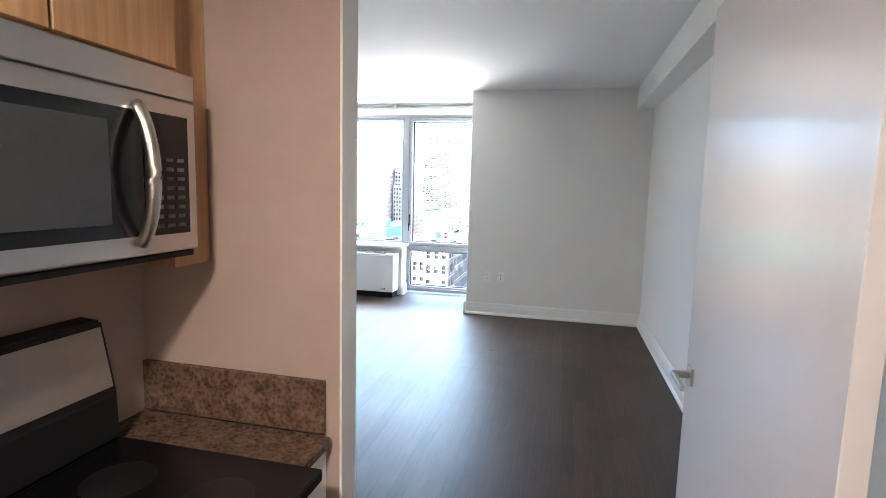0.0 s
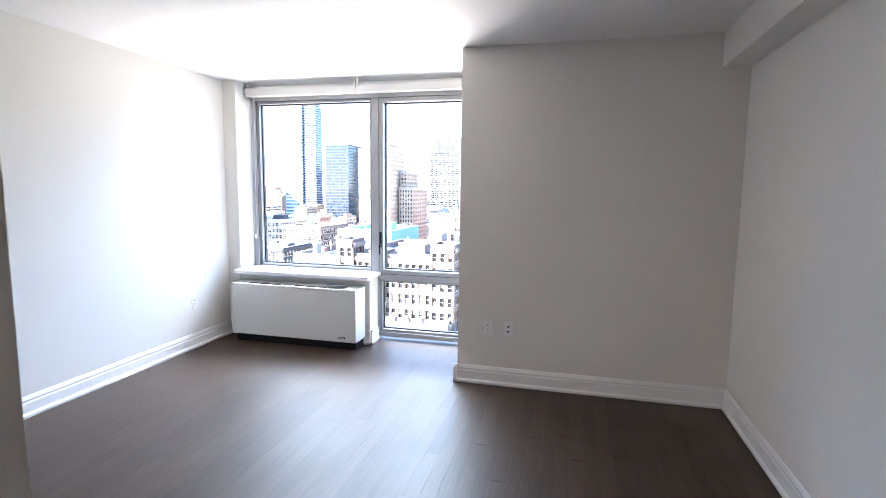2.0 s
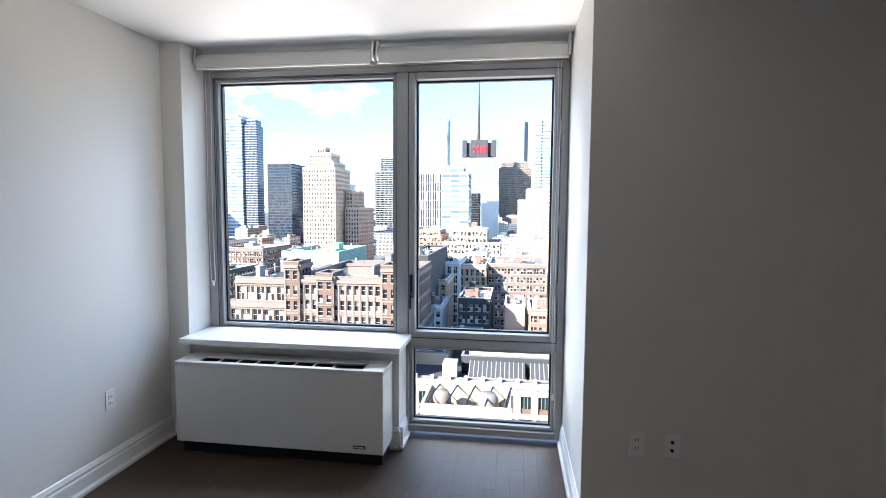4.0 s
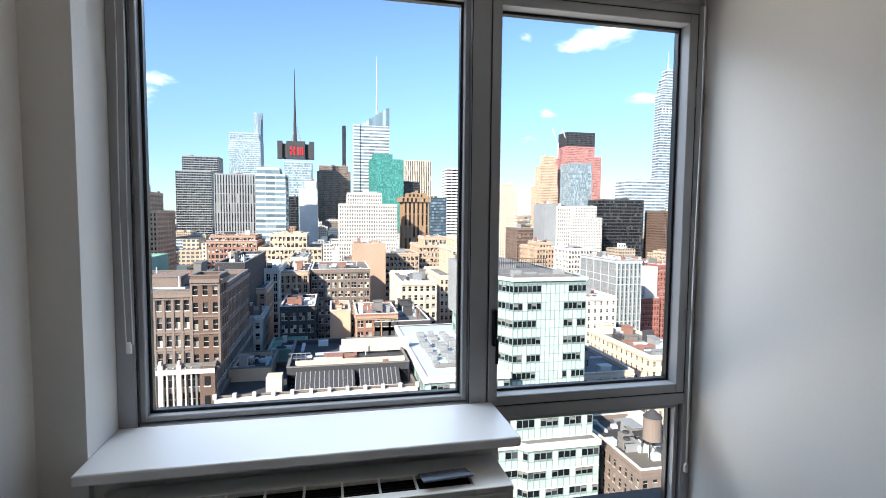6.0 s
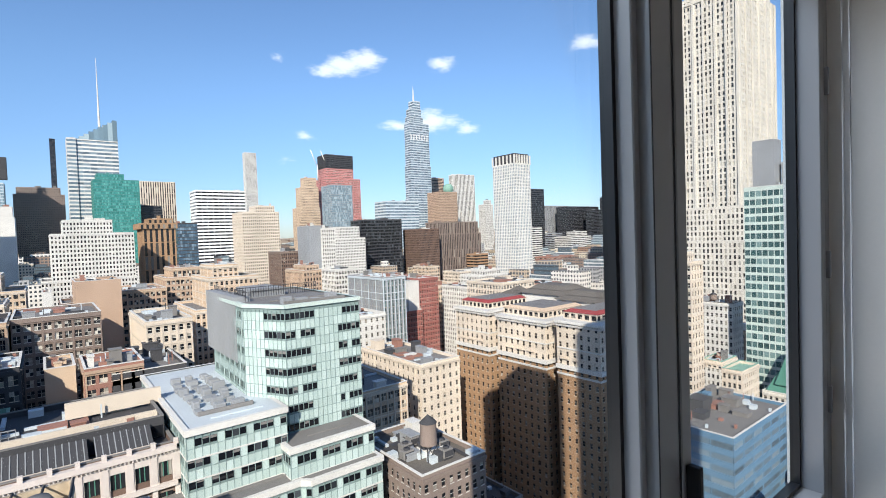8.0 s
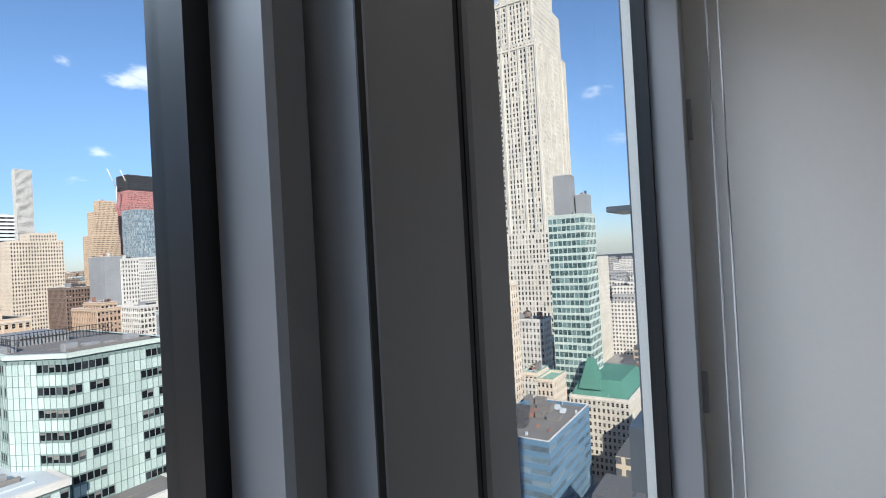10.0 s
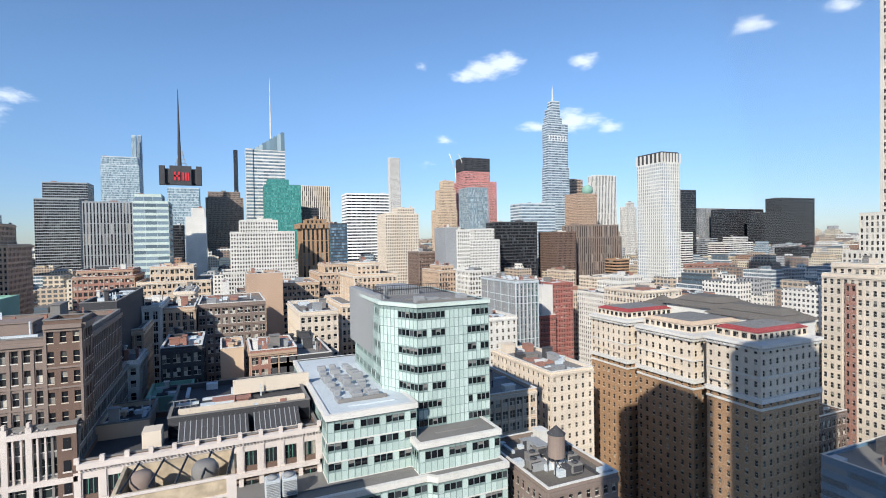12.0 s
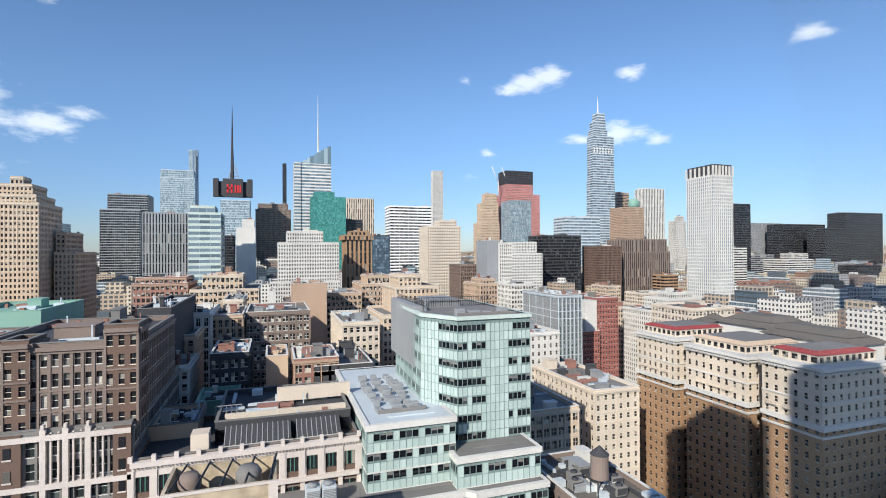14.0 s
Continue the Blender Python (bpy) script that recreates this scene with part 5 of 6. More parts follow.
tower("hotel_block", "cream stone corner block with a heavy cornice", [(99.6, 117.1, 140.0, 180.1, -44.1)], "hotel", "cream", clutter=9)

def build_green_block():
    """Pale green curtain wall on a fine grid over white-edged terraces, with runs of dark opening windows and a splayed corner."""
    t = thing("glass_office_block", 45, 110, GROUND, "pale green glass office block stepped in white-edged terraces", "building")
    rnd = random.Random(21)
    lows = (GROUND, GREEN[0][4], GREEN[0][4], GREEN[0][4])
    for n, ((x0, x1, y0, y1, z), low) in enumerate(zip(GREEN, lows)):
        FOOTPRINTS.append((x0 - 3, x1 + 3, y0 - 3, y1 + 3))
        if n == 3:
            ring = [(x0 + 2.6, y1), (x0 + 2.0, y0 + 9.5), (x0 + 7.2, y0), (x1, y0), (x1, y1)]
        elif n == 0:
            ring = [(x0, y1), (x0, y0), (x0 + (x1 - x0) * 0.68, y0), (x0 + (x1 - x0) * 0.71, y0 - 1.4), (x1, y0 - 1.4), (x1, y1)]
        else:
            ring = [(x0, y1), (x0, y0), (x1, y0), (x1, y1)]
        w, p, d, e, m, bl = Sheet(), Sheet(), Sheet(), Sheet(), Sheet(), Sheet()
        reach = max(low, -74.0)
        for edge, ((ax, ay), (bx, by)) in enumerate(zip(ring, ring[1:] + ring[:1])):
            width = math.hypot(bx - ax, by - ay)
            u = ((bx - ax) / width, (by - ay) / width)
            out = (u[1], -u[0])

            def P(s, h, proud=0.0):
                return (ax + u[0] * s + out[0] * proud, ay + u[1] * s + out[1] * proud, h)

            def bar(sheet, s0, s1, h0, h1, proud, back=-0.1):
                sheet.quad(P(s0, h0, proud), P(s1, h0, proud), P(s1, h1, proud), P(s0, h1, proud))
                sheet.quad(P(s0, h1, proud), P(s1, h1, proud), P(s1, h1, back), P(s0, h1, back))
                sheet.quad(P(s0, h0, back), P(s1, h0, back), P(s1, h0, proud), P(s0, h0, proud))
                sheet.quad(P(s0, h0, back), P(s0, h0, proud), P(s0, h1, proud), P(s0, h1, back))
                sheet.quad(P(s1, h0, proud), P(s1, h0, back), P(s1, h1, back), P(s1, h1, proud))

            w.quad(P(0, low, -0.12), P(width, low, -0.12), P(width, z, -0.12), P(0, z, -0.12))
            bar(e, -0.27, width + 0.27, z - (0.75 if n < 3 else 0.4) - edge * 0.004, z + 0.35 + edge * 0.004, 0.3 + edge * 0.004, -0.6)
            if out[0] > 0.5 or out[1] > 0.5:
                continue
            floors = max(1, round((z - 1.2 - reach) / 3.55))
            fh = (z - 1.2 - reach) / floors
            bays = max(2, round(width / (1.05 if n == 3 else 1.3)))
            bw = width / bays
            for i in range(bays + 1):
                s = min(max(i * bw, 0.03), width - 0.03)
                bar(m, s - 0.045, s + 0.045, reach, z - 0.8, 0.07)
            for j in range(floors):
                h = z - 1.2 - fh * (j + 1)
                for k in (0.0, 0.5):
                    bar(m, 0, width, h + fh * k - 0.045, h + fh * k + 0.045, 0.055)
                if n < 3:
                    bar(e, 0, width, h - 0.12, h + 0.14, 0.1)
                for i in range(bays):
                    s0, s1 = i * bw + 0.02, (i + 1) * bw - 0.02
                    f = (i + 0.5) / bays
                    if n == 3:
                        front = out[1] < -0.9
                        dark = (front and (f < 0.38 and (i * 5 + j * 3) % 9 != 4 and j < 10 or 0.66 < f < 0.97 and (i * 3 + j) % 8 != 1)
                                or not front and out[1] < -0.2 and f > 0.45 or out[1] > -0.2 and (i + j) % 4 > 0)
                    else:
                        dark = (i * 7 + j * 3) % 4 > 0
                    p.quad(P(s0, h), P(s1, h), P(s1, h + fh * 0.5), P(s0, h + fh * 0.5))
                    lift = fh * (0.60 if dark else 0.5)
                    (d if dark else p).quad(P(s0 + 0.03 * dark, h + lift, -0.05 * dark), P(s1 - 0.03 * dark, h + lift, -0.05 * dark), P(s1 - 0.03 * dark, h + fh * (0.93 if dark else 0.98), -0.05 * dark), P(s0 + 0.03 * dark, h + fh * (0.93 if dark else 0.98), -0.05 * dark))
                    if dark and rnd.random() < (0.2 if n == 3 else 0.4):
                        drop = rnd.uniform(0.05, 0.18)
                        bl.quad(P(s0 + 0.05, h + fh * (0.92 - drop), -0.03), P(s1 - 0.05, h + fh * (0.92 - drop), -0.03), P(s1 - 0.05, h + fh * 0.92, -0.03), P(s0 + 0.05, h + fh * 0.92, -0.03))
        r = Sheet()
        r.v += [(x, y, z + 0.02) for x, y in ring]
        r.f.append(tuple(range(len(ring))))
        r.block(x0 + 5 + 3 * (n == 3), x1 - 3, y0 + 4 + 6 * (n == 3), y0 + 4.3 + 6 * (n == 3), z + 0.03, z + 0.3)
        keep(t, w.make("wall", MASONRY["mint"]), p.make("pale_panes", PANES["green"], kind="stuff"), d.make("dark_panes", PANES["black"], kind="stuff"), e.make("parapet", MASONRY["white" if n < 3 else "pale"]),
             m.make("mullions", MASONRY["mint"], kind="stuff"), bl.make("window_shades", MASONRY["gravel"], kind="stuff"), r.make("roof", MASONRY["mist" if n == 1 else "gravel"]))
    x0, x1, y0, y1, z = GREEN[3]
    s = Sheet()
    s.box(x0 + 2.2, x0 + 5.2, y0 + 15, y1 + 4, z - 13, z + 1.2)
    for i in range(36):
        s.box(x0 + 2.05, x0 + 2.2, y0 + 15 + i * 0.68, y0 + 15.2 + i * 0.68, z - 13, z + 1.2)
    s.box(x0 + 8, x1 - 8, y1 - 14, y1 - 2, z, z + 1.9)
    keep(t, s.make("plant_screen", MASONRY["grey"], label="grey ribbed plant screen"))
    rail = Sheet()
    for i in range(34):
        rail.box(x0 + 4 + i * 0.6, x0 + 4.1 + i * 0.6, y1 - 14.2, y1 - 14.1, z + 0.2, z + 2.6)
    for i in range(26):
        rail.box(x0 + 4, x0 + 4.1, y0 + 14 + i, y0 + 14.12 + i, z + 0.2, z + 2.4)
    for h in (1.4, 2.4):
        rail.box(x0 + 4, x0 + 24, y1 - 14.25, y1 - 14.05, z + h, z + h + 0.12)
        rail.box(x0 + 3.95, x0 + 4.15, y0 + 14, y1 - 14.25, z + h, z + h + 0.12)
    keep(t, rail.make("roof_rails", MASONRY["dark"], kind="stuff"))


build_green_block()

def build_loft_front():
    """White stone piers and bands on the loft block, with three brown brick bays; cream piers on its low neighbour."""
    x0, x1, z = LOFT
    t = thing("facade_piers", (x0 + x1) / 2, 100, GROUND, "white stone piers and bands on a loft facade", "facade trim")
    s, b, br = Sheet(), Sheet(), Sheet()
    n = 13
    for i in range(n + 1):
        x = x0 + (x1 - x0) * i / n
        if all(not (a - 1 < x < c + 1) for a, c in LOFT_BROWN):
            s.box(x - 0.42, x + 0.42, 99.3, 99.99, GROUND, z + 1.2)
            s.box(x - 0.22, x + 0.22, 99.2, 99.99, z + 1.2, z + 2.0)
            for q in (1, 2):
                xx = x + (x1 - x0) / n * q / 3
                if all(not (a - 0.3 < xx < c + 0.3) for a, c in LOFT_BROWN) and xx < x1:
                    s.box(xx - 0.13, xx + 0.13, 99.5, 99.98, z - 8.6, z + 0.6)
    for h in (z - 0.6, z - 8.6, z - 33):
        s.box(x0, x1, 99.25, 99.98, h, h + 0.9)
    for k in range(9):
        s.box(x0, x1, 99.7, 99.985, z - 12.4 - 3.7 * k, z - 12.1 - 3.7 * k)
    for a, c in LOFT_BROWN:
        br.box(a, c, 99.35, 99.97, GROUND, z + 0.6)
        for k in range(14):
            b.box((a + c) / 2 - 0.5, (a + c) / 2 + 0.5, 99.25, 99.4, z - 3 - 3.7 * k, z - 1.2 - 3.7 * k)
            s.box((a + c) / 2 - 0.65, (a + c) / 2 + 0.65, 99.2, 99.4, z - 3.25 - 3.7 * k, z - 3 - 3.7 * k)
    keep(t, s.make("stone_piers", MASONRY["rose"]), br.make("brick_bay", MASONRY["brown"]), b.make("bay_windows", PANES["dim"], kind="stuff"))
    x0, x1, z = DEPT
    t = thing("facade_piers", (x0 + x1) / 2, 100, GROUND, "cream stone piers and cornice on a low facade", "facade trim")
    s, m, g, k, br = Sheet(), Sheet(), Sheet(), Sheet(), Sheet()
    n = 11
    for i in range(n + 1):
        x = x0 + (x1 - x0) * i / n
        s.box(x - 0.7, x + 0.7, 99.4, 99.99, z - 5.4, z + 0.2)
        s.box(x - 0.5, x + 0.5, 99.25, 99.4, z - 4.9, z - 0.4)
        s.box(x - 0.4, x + 0.4, 99.4, 99.99, GROUND, z - 6.2)
        m.box(x - 0.35, x + 0.35, 99.0, 99.7, z + 1.1, z + 2.1)
        if i < n:
            mid, half = x + (x1 - x0) / n / 2, (x1 - x0) / n / 2 - 0.7
            br.box(mid - half, mid + half, 99.75, 99.985, z - 5.4, z - 4.4)
            for q in range(3):
                c = mid - half + (q + 0.5) * half * 2 / 3
                g.quad((c - half / 3 + 0.08, 99.8, z - 4.3), (c + half / 3 - 0.08, 99.8, z - 4.3), (c + half / 3 - 0.08, 99.8, z - 1.7), (c - half / 3 + 0.08, 99.8, z - 1.7))
                k.box(c - half / 3 - 0.07, c - half / 3 + 0.07, 99.7, 99.82, z - 4.3, z - 1.7)
            for q in range(5):
                low = z - 9.8 - 3.9 * q
                g.quad((mid - half + 0.2, 99.8, low), (mid + half - 0.1, 99.8, low), (mid + half - 0.1, 99.8, low + 2.6), (mid - half + 0.2, 99.8, low + 2.6))
                k.box(mid - 0.08, mid + 0.08, 99.7, 99.82, low, low + 2.6)
                k.box(mid - half, mid + half, 99.68, 99.82, low - 0.2, low)
                br.box(mid - half, mid + half, 99.6, 99.985, low - 1.3, low - 0.2)
    for q in range(n * 6):
        x = x0 + 0.3 + (x1 - x0) * q / (n * 6)
        m.box(x, x + 0.22, 98.95, 99.2, z - 0.15, z + 0.2)
    s.box(x0, x1, 98.8, 99.98, z + 0.2, z + 1.1)
    s.box(x0, x1, 99.45, 99.98, z - 1.6, z - 0.2)
    s.box(x0, x1, 99.0, 99.98, z - 6.2, z - 5.4)
    s.box(x0, x1, 99.6, 99.97, z - 11.0, z - 10.6)
    keep(t, s.make("stone_piers", MASONRY["rose"]), m.make("parapet_posts", MASONRY["rose"]), g.make("window_lights", PANES["dim"], kind="stuff"), k.make("window_bars", MASONRY["patina"], kind="stuff"), br.make("brick_panels", MASONRY["brown"]))
    r, sl, dk = Sheet(), Sheet(), Sheet()
    for c0, c1 in ((x0 + 14.5, x0 + 26.5), (x0 + 27.5, x0 + 36.0)):
        sl.quad((c0, 101.6, z + 1.2), (c1, 101.6, z + 1.2), (c1, 105.6, z + 3.6), (c0, 105.6, z + 3.6))
        sl.quad((c1, 101.6, z + 1.2), (c1, 105.6, z + 1.2), (c1, 105.6, z + 3.6), (c1, 105.6, z + 3.59))
        x = c0
        while x < c1:
            dk.quad((x, 101.55, z + 1.27), (x + 0.16, 101.55, z + 1.27), (x + 0.16, 105.55, z + 3.67), (x, 105.55, z + 3.67))
            x += 0.95
        r.box(c0 - 0.4, c1 + 0.4, 101.1, 101.6, z + 0.2, z + 1.25)
    r.box(x0 + 14, x0 + 38, 110.2, 110.8, z + 3.0, z + 4.6)
    r.box(x0 + 24, x0 + 40, 118, 119, z + 4, z + 7)
    r.box(x0 + 9, x0 + 12, 101.5, 105, z + 0.4, z + 4.0)
    for k in range(6):
        dk.box(x0 + 12 + k * 1.0, x0 + 12.1 + k, 113, 113.1, z + 3.2, z + 5.6)
    dk.box(x0 + 12, x0 + 17.1, 113, 113.1, z + 5.5, z + 5.65)
    dk.box(x0 + 12, x0 + 17.1, 113, 113.1, z + 4.4, z + 4.5)
    keep(t, sl.make("skylights", MASONRY["slate"], label="sloping dark skylights"), dk.make("glazing_bars", MASONRY["grey"], kind="stuff"))
    keep(t, r.make("roof_boxes", MASONRY["cream"]))


build_loft_front()


def build_tank_roof():
    """A stucco roof enclosure open at the top, with steel beams across it and timber tanks within."""
    x0, x1, z = TANKBOX
    t = thing("tank_enclosure", (x0 + x1) / 2, 66, GROUND, "weathered tan stucco roof enclosure holding water tanks under steel beams", "roof enclosure")
    s = Sheet()
    for c0, c1, d0, d1 in ((x0, x1, 62, 62.4), (x0, x1, 69.6, 70), (x0, x0 + 0.4, 62.4, 69.6), (x1 - 0.4, x1, 62.4, 69.6)):
        s.box(c0, c1, d0, d1, z - 12, z)
    keep(t, s.make("walls", material("weathered_stucco", (0.47, 0.38, 0.27), 0.9, grain=0.12, grain_scale=2, stain=0.4, stain_scale=0.6)))
    d = Sheet()
    d.quad((x0, 62, z - 4), (x1, 62, z - 4), (x1, 70, z - 4), (x0, 70, z - 4))
    keep(t, d.make("deck", MASONRY["tar"]))
    for k in range(5):
        x = x0 + 0.8 + (x1 - x0 - 1.6) * k / 4
        keep(t, tube("beam", [(x, 62.2, z + 0.15), (x + 0.8, 69.8, z + 0.15)], 0.14, MASONRY["dark"], sides=4, smooth=False))
    for cx, r, m in ((x0 + 2.4, 1.3, "taupe"), (x1 - 3.2, 1.5, "gravel")):
        keep(t, tube("tank", [(cx, 66, z - 3.9), (cx, 66, z - 0.2), (cx, 66, z + 0.5)], [r, r, r * 0.7], MASONRY[m], sides=18))
    body = Sheet()
    body.box(x0 - 3, x1 + 2, 58, 78, GROUND, z - 12)
    frame_s = Sheet()
    frame_s.box(x1 - 0.9, x1 + 0.15, 61.75, 62.0, z - 12, z + 0.05)
    frame_s.box(x0 - 0.1, x1 - 0.9, 61.8, 62.0, z - 2.3, z - 2.0)
    frame_s.box(x0 - 0.1, x1 - 0.9, 61.85, 62.0, z - 0.25, z + 0.05)
    for k in (3.6, 8.4):
        frame_s.box(x0 + k, x0 + k + 0.12, 61.9, 62.0, z - 12, z - 2.3)
    keep(t, frame_s.make("edge_bands", MASONRY["rose"], label="pale edge bands"))
    keep(t, body.make("building_below", MASONRY["tan"]))
    FOOTPRINTS.append((x0 - 5, x1 + 5, 55, 80))


build_tank_roof()

# the boxy crown with its red sign, on the tall-masted tower
cx0, cx1, cz0, cz1 = CROWN
bm = bmesh.new()
for a0, a1, d0, d1 in ((cx0, cx0 + 8, 858, 862), (cx1 - 8, cx1, 858, 862), (cx0 + 14, cx1 - 14, 857, 861)):
    add_box(bm, a0, a1, d0, d1, cz0 - 3, cz1, 0.5)
add_box(bm, cx0 + 6, cx1 - 6, 862, 892, cz0, cz1 - 4)
keep(crown, finish("crown", bm, MASONRY["slate"], label="dark boxy crown panels"))
bm = bmesh.new()
mid = (cx0 + cx1) / 2
for a, w, h in ((-9, 2.6, 13), (-3.2, 2.6, 13), (2.6, 2.2, 12), (6, 2.2, 12), (9.6, 2.2, 12)):
    add_box(bm, mid + a, mid + a + w, 856.2, 856.8, cz0 + 4, cz0 + 4 + h)
add_box(bm, mid - 9, mid - 1, 856.2, 856.8, cz0 + 9.5, cz0 + 12)
keep(crown, finish("sign", bm, material("sign_red", (0.62, 0.02, 0.03), 0.5, grain=0.05), label="red rooftop sign"))
bm = bmesh.new()
for i in range(4):
    s = 14 - 3 * i
    for sx in (-1, 1):
        add_box(bm, mid + sx * s / 2 - 0.5, mid + sx * s / 2 + 0.5, 869, 870, cz1 + i * 6, cz1 + 6 + i * 6)
    add_box(bm, mid - s / 2, mid + s / 2, 869, 870, cz1 + 5.2 + i * 6, cz1 + 6 + i * 6)
keep(crown, finish("lattice_base", bm, MASONRY["grey"]))

# the slanted crystal top
sx0, sx1, sz0, sz1 = SLANT
w = Sheet()
nst = 9
for i in range(nst):
    a0, a1 = sx0 + (sx1 - sx0) * i / nst, sx0 + (sx1 - sx0) * (i + 1) / nst
    h1 = sz0 + (sz1 - sz0) * ((i + 0.6) / nst)
    w.box(a0, a1, 905.2, 950, sz0 - 0.5, h1)
keep(spire, w.make("crystal_top", PANES["sky"], label="slanted pale glass top"))


def build_hotel():
    """The big corner hotel: three wings to the avenue with light courts between them, two cornices and a red mansard roof."""
    t = thing("corner_hotel", 155, 130, GROUND, "ornate tan brick hotel with cream upper storeys and red-edged roof", "hotel")
    x0, x1 = 137.0, 163.0
    z_band, z_top = -45.0, -29.5
    FOOTPRINTS.append((x0 - 3, x1 + 3, 90, 168))
    for b0, b1, low in ((94.0, 111.2, 0), (116.2, 140.0, 1.2), (145.0, 165.0, 0.4)):
        w, p, c, pc, hb = Sheet(), Sheet(), Sheet(), Sheet(), Sheet()
        for o, u, out, width in (((x0, b0), (1, 0), (0, -1), x1 - x0), ((x0, b1), (0, -1), (-1, 0), b1 - b0)):
            facade(w, p, o, u, out, width, GROUND, z_band, "hotel", hb)
            facade(c, pc, o, u, out, width, z_band, z_top - low, "hotel", hb)
        for s, za, zb in ((w, GROUND, z_band), (c, z_band, z_top - low)):
            s.quad((x1, b0, za), (x1, b1, za), (x1, b1, zb), (x1, b0, zb))
            s.quad((x1, b1, za), (x0, b1, za), (x0, b1, zb), (x1, b1, zb))
        keep(t, w.make("lower_wall", MASONRY["ochre"]), c.make("upper_wall", MASONRY["cream"]), p.make("windows", PANES["dim"], kind="stuff"), pc.make("upper_windows", PANES["dim"], kind="stuff"), hb.make("sills_and_bars", MASONRY["cream"], kind="stuff"))
        k = Sheet()
        for z, d, h in ((z_band - 0.4, 1.0, 1.3), (z_band - 2.6, 0.4, 0.6), (z_top - low - 0.3, 1.4, 0.9), (z_top - low - 1.4, 0.7, 0.6), (z_band + 6.4, 0.3, 0.4)):
            k.box(x0 - d, x1, b0 - d, b1, z, z + h)
        y = b0 - 0.6
        while y < b1:
            k.box(x0 - 1.1, x0 + 0.1, y, y + 0.3, z_top - low - 1.0, z_top - low - 0.32)
            y += 1.0
        x = x0
        while x < x1:
            k.box(x, x + 0.3, b0 - 1.1, b0 + 0.1, z_top - low - 1.0, z_top - low - 0.32)
            x += 1.0
        keep(t, k.make("cornice", MASONRY["white"], label="pale stone cornices"))
        # balconies and arched heads below the upper cornice
        bs = Sheet()
        ym = (b0 + b1) / 2
        for dy in (-5.2, 0, 5.2):
            bs.box(x0 - 0.9, x0, ym + dy - 1.6, ym + dy + 1.6, z_band + 3.0, z_band + 3.3)
            for q in range(7):
                bs.box(x0 - 0.85, x0 - 0.72, ym + dy - 1.5 + q * 0.5, ym + dy - 1.4 + q * 0.5, z_band + 3.3, z_band + 4.1)
        keep(t, bs.make("balcony", MASONRY["cream"]))
        r = Sheet()
        m0, m1, n0, n1, zz = x0 + 2.2, x1 - 1, b0 + 2.2, b1 - 1, z_top - low + 0.5
        a = [(m0, n0), (m1, n0), (m1, n1), (m0, n1)]
        i = [(m0 + 2, n0 + 2), (m1 - 2, n0 + 2), (m1 - 2, n1 - 2), (m0 + 2, n1 - 2)]
        for q in range(4):
            e, f = a[q], a[(q + 1) % 4]
            r.quad((*e, zz + 2.6), (*f, zz + 2.6), (*i[(q + 1) % 4], zz + 3.6), (*i[q], zz + 3.6))
        att, pa = Sheet(), Sheet()
        for o, u, out, width in (((m0 + 0.4, n0 + 0.4), (1, 0), (0, -1), m1 - m0 - 0.4), ((m0 + 0.4, n1), (0, -1), (-1, 0), n1 - n0 - 0.4)):
            facade(att, pa, o, u, out, width, zz, zz + 2.6, "loft")
        keep(t, r.make("roof_edge", MASONRY["redroof" if low != 1.2 else "sand"], label="red tiled roof edge" if low != 1.2 else "tan roof edge"), att.make("attic", MASONRY["cream"]), pa.make("attic_windows", PANES["dim"], kind="stuff"))
        d = Sheet()
        d.quad(*[(*q, zz + 3.58) for q in i])
        keep(t, d.make("roof", MASONRY["gravel"]))
    body = Sheet()
    body.box(x0 + 9, x1, 112.2, 144.0, GROUND, z_top - 1.5)
    keep(t, body.make("rear_wall", MASONRY["taupe"]))
    back, hips = Sheet(), Sheet()
    for x, y, wx, wy, z in ((171, 118, 18, 30, -25.5), (176, 142, 22, 26, -24.5), (171, 160, 12, 14, -26)):
        a0, a1, d0, d1 = x - wx / 2, x + wx / 2, y - wy / 2, y + wy / 2
        back.box(a0 + 1.2, a1 - 1.2, d0 + 1.2, d1 - 1.2, z - 7, z - 1.0)
        for low, rise, k in ((z - 1.0, 1.6, 0.0), (z + 0.7, 1.8, 3.4)):
            q = [(a0 + k, d0 + k), (a1 - k, d0 + k), (a1 - k, d1 - k), (a0 + k, d1 - k)]
            i = [(a0 + k + 2.8, d0 + k + 2.8), (a1 - k - 2.8, d0 + k + 2.8), (a1 - k - 2.8, d1 - k - 2.8), (a0 + k + 2.8, d1 - k - 2.8)]
            hips.quad(*[(*c, low) for c in q])
            for m in range(4):
                hips.quad((*q[m], low + 0.02), (*q[(m + 1) % 4], low + 0.02), (*i[(m + 1) % 4], low + rise), (*i[m], low + rise))
            hips.quad(*[(*c, low + rise) for c in i])
    keep(t, back.make("rear_storeys", MASONRY["white"]), hips.make("hipped_roofs", MASONRY["loam"], label="dark double-pitched roofs"))


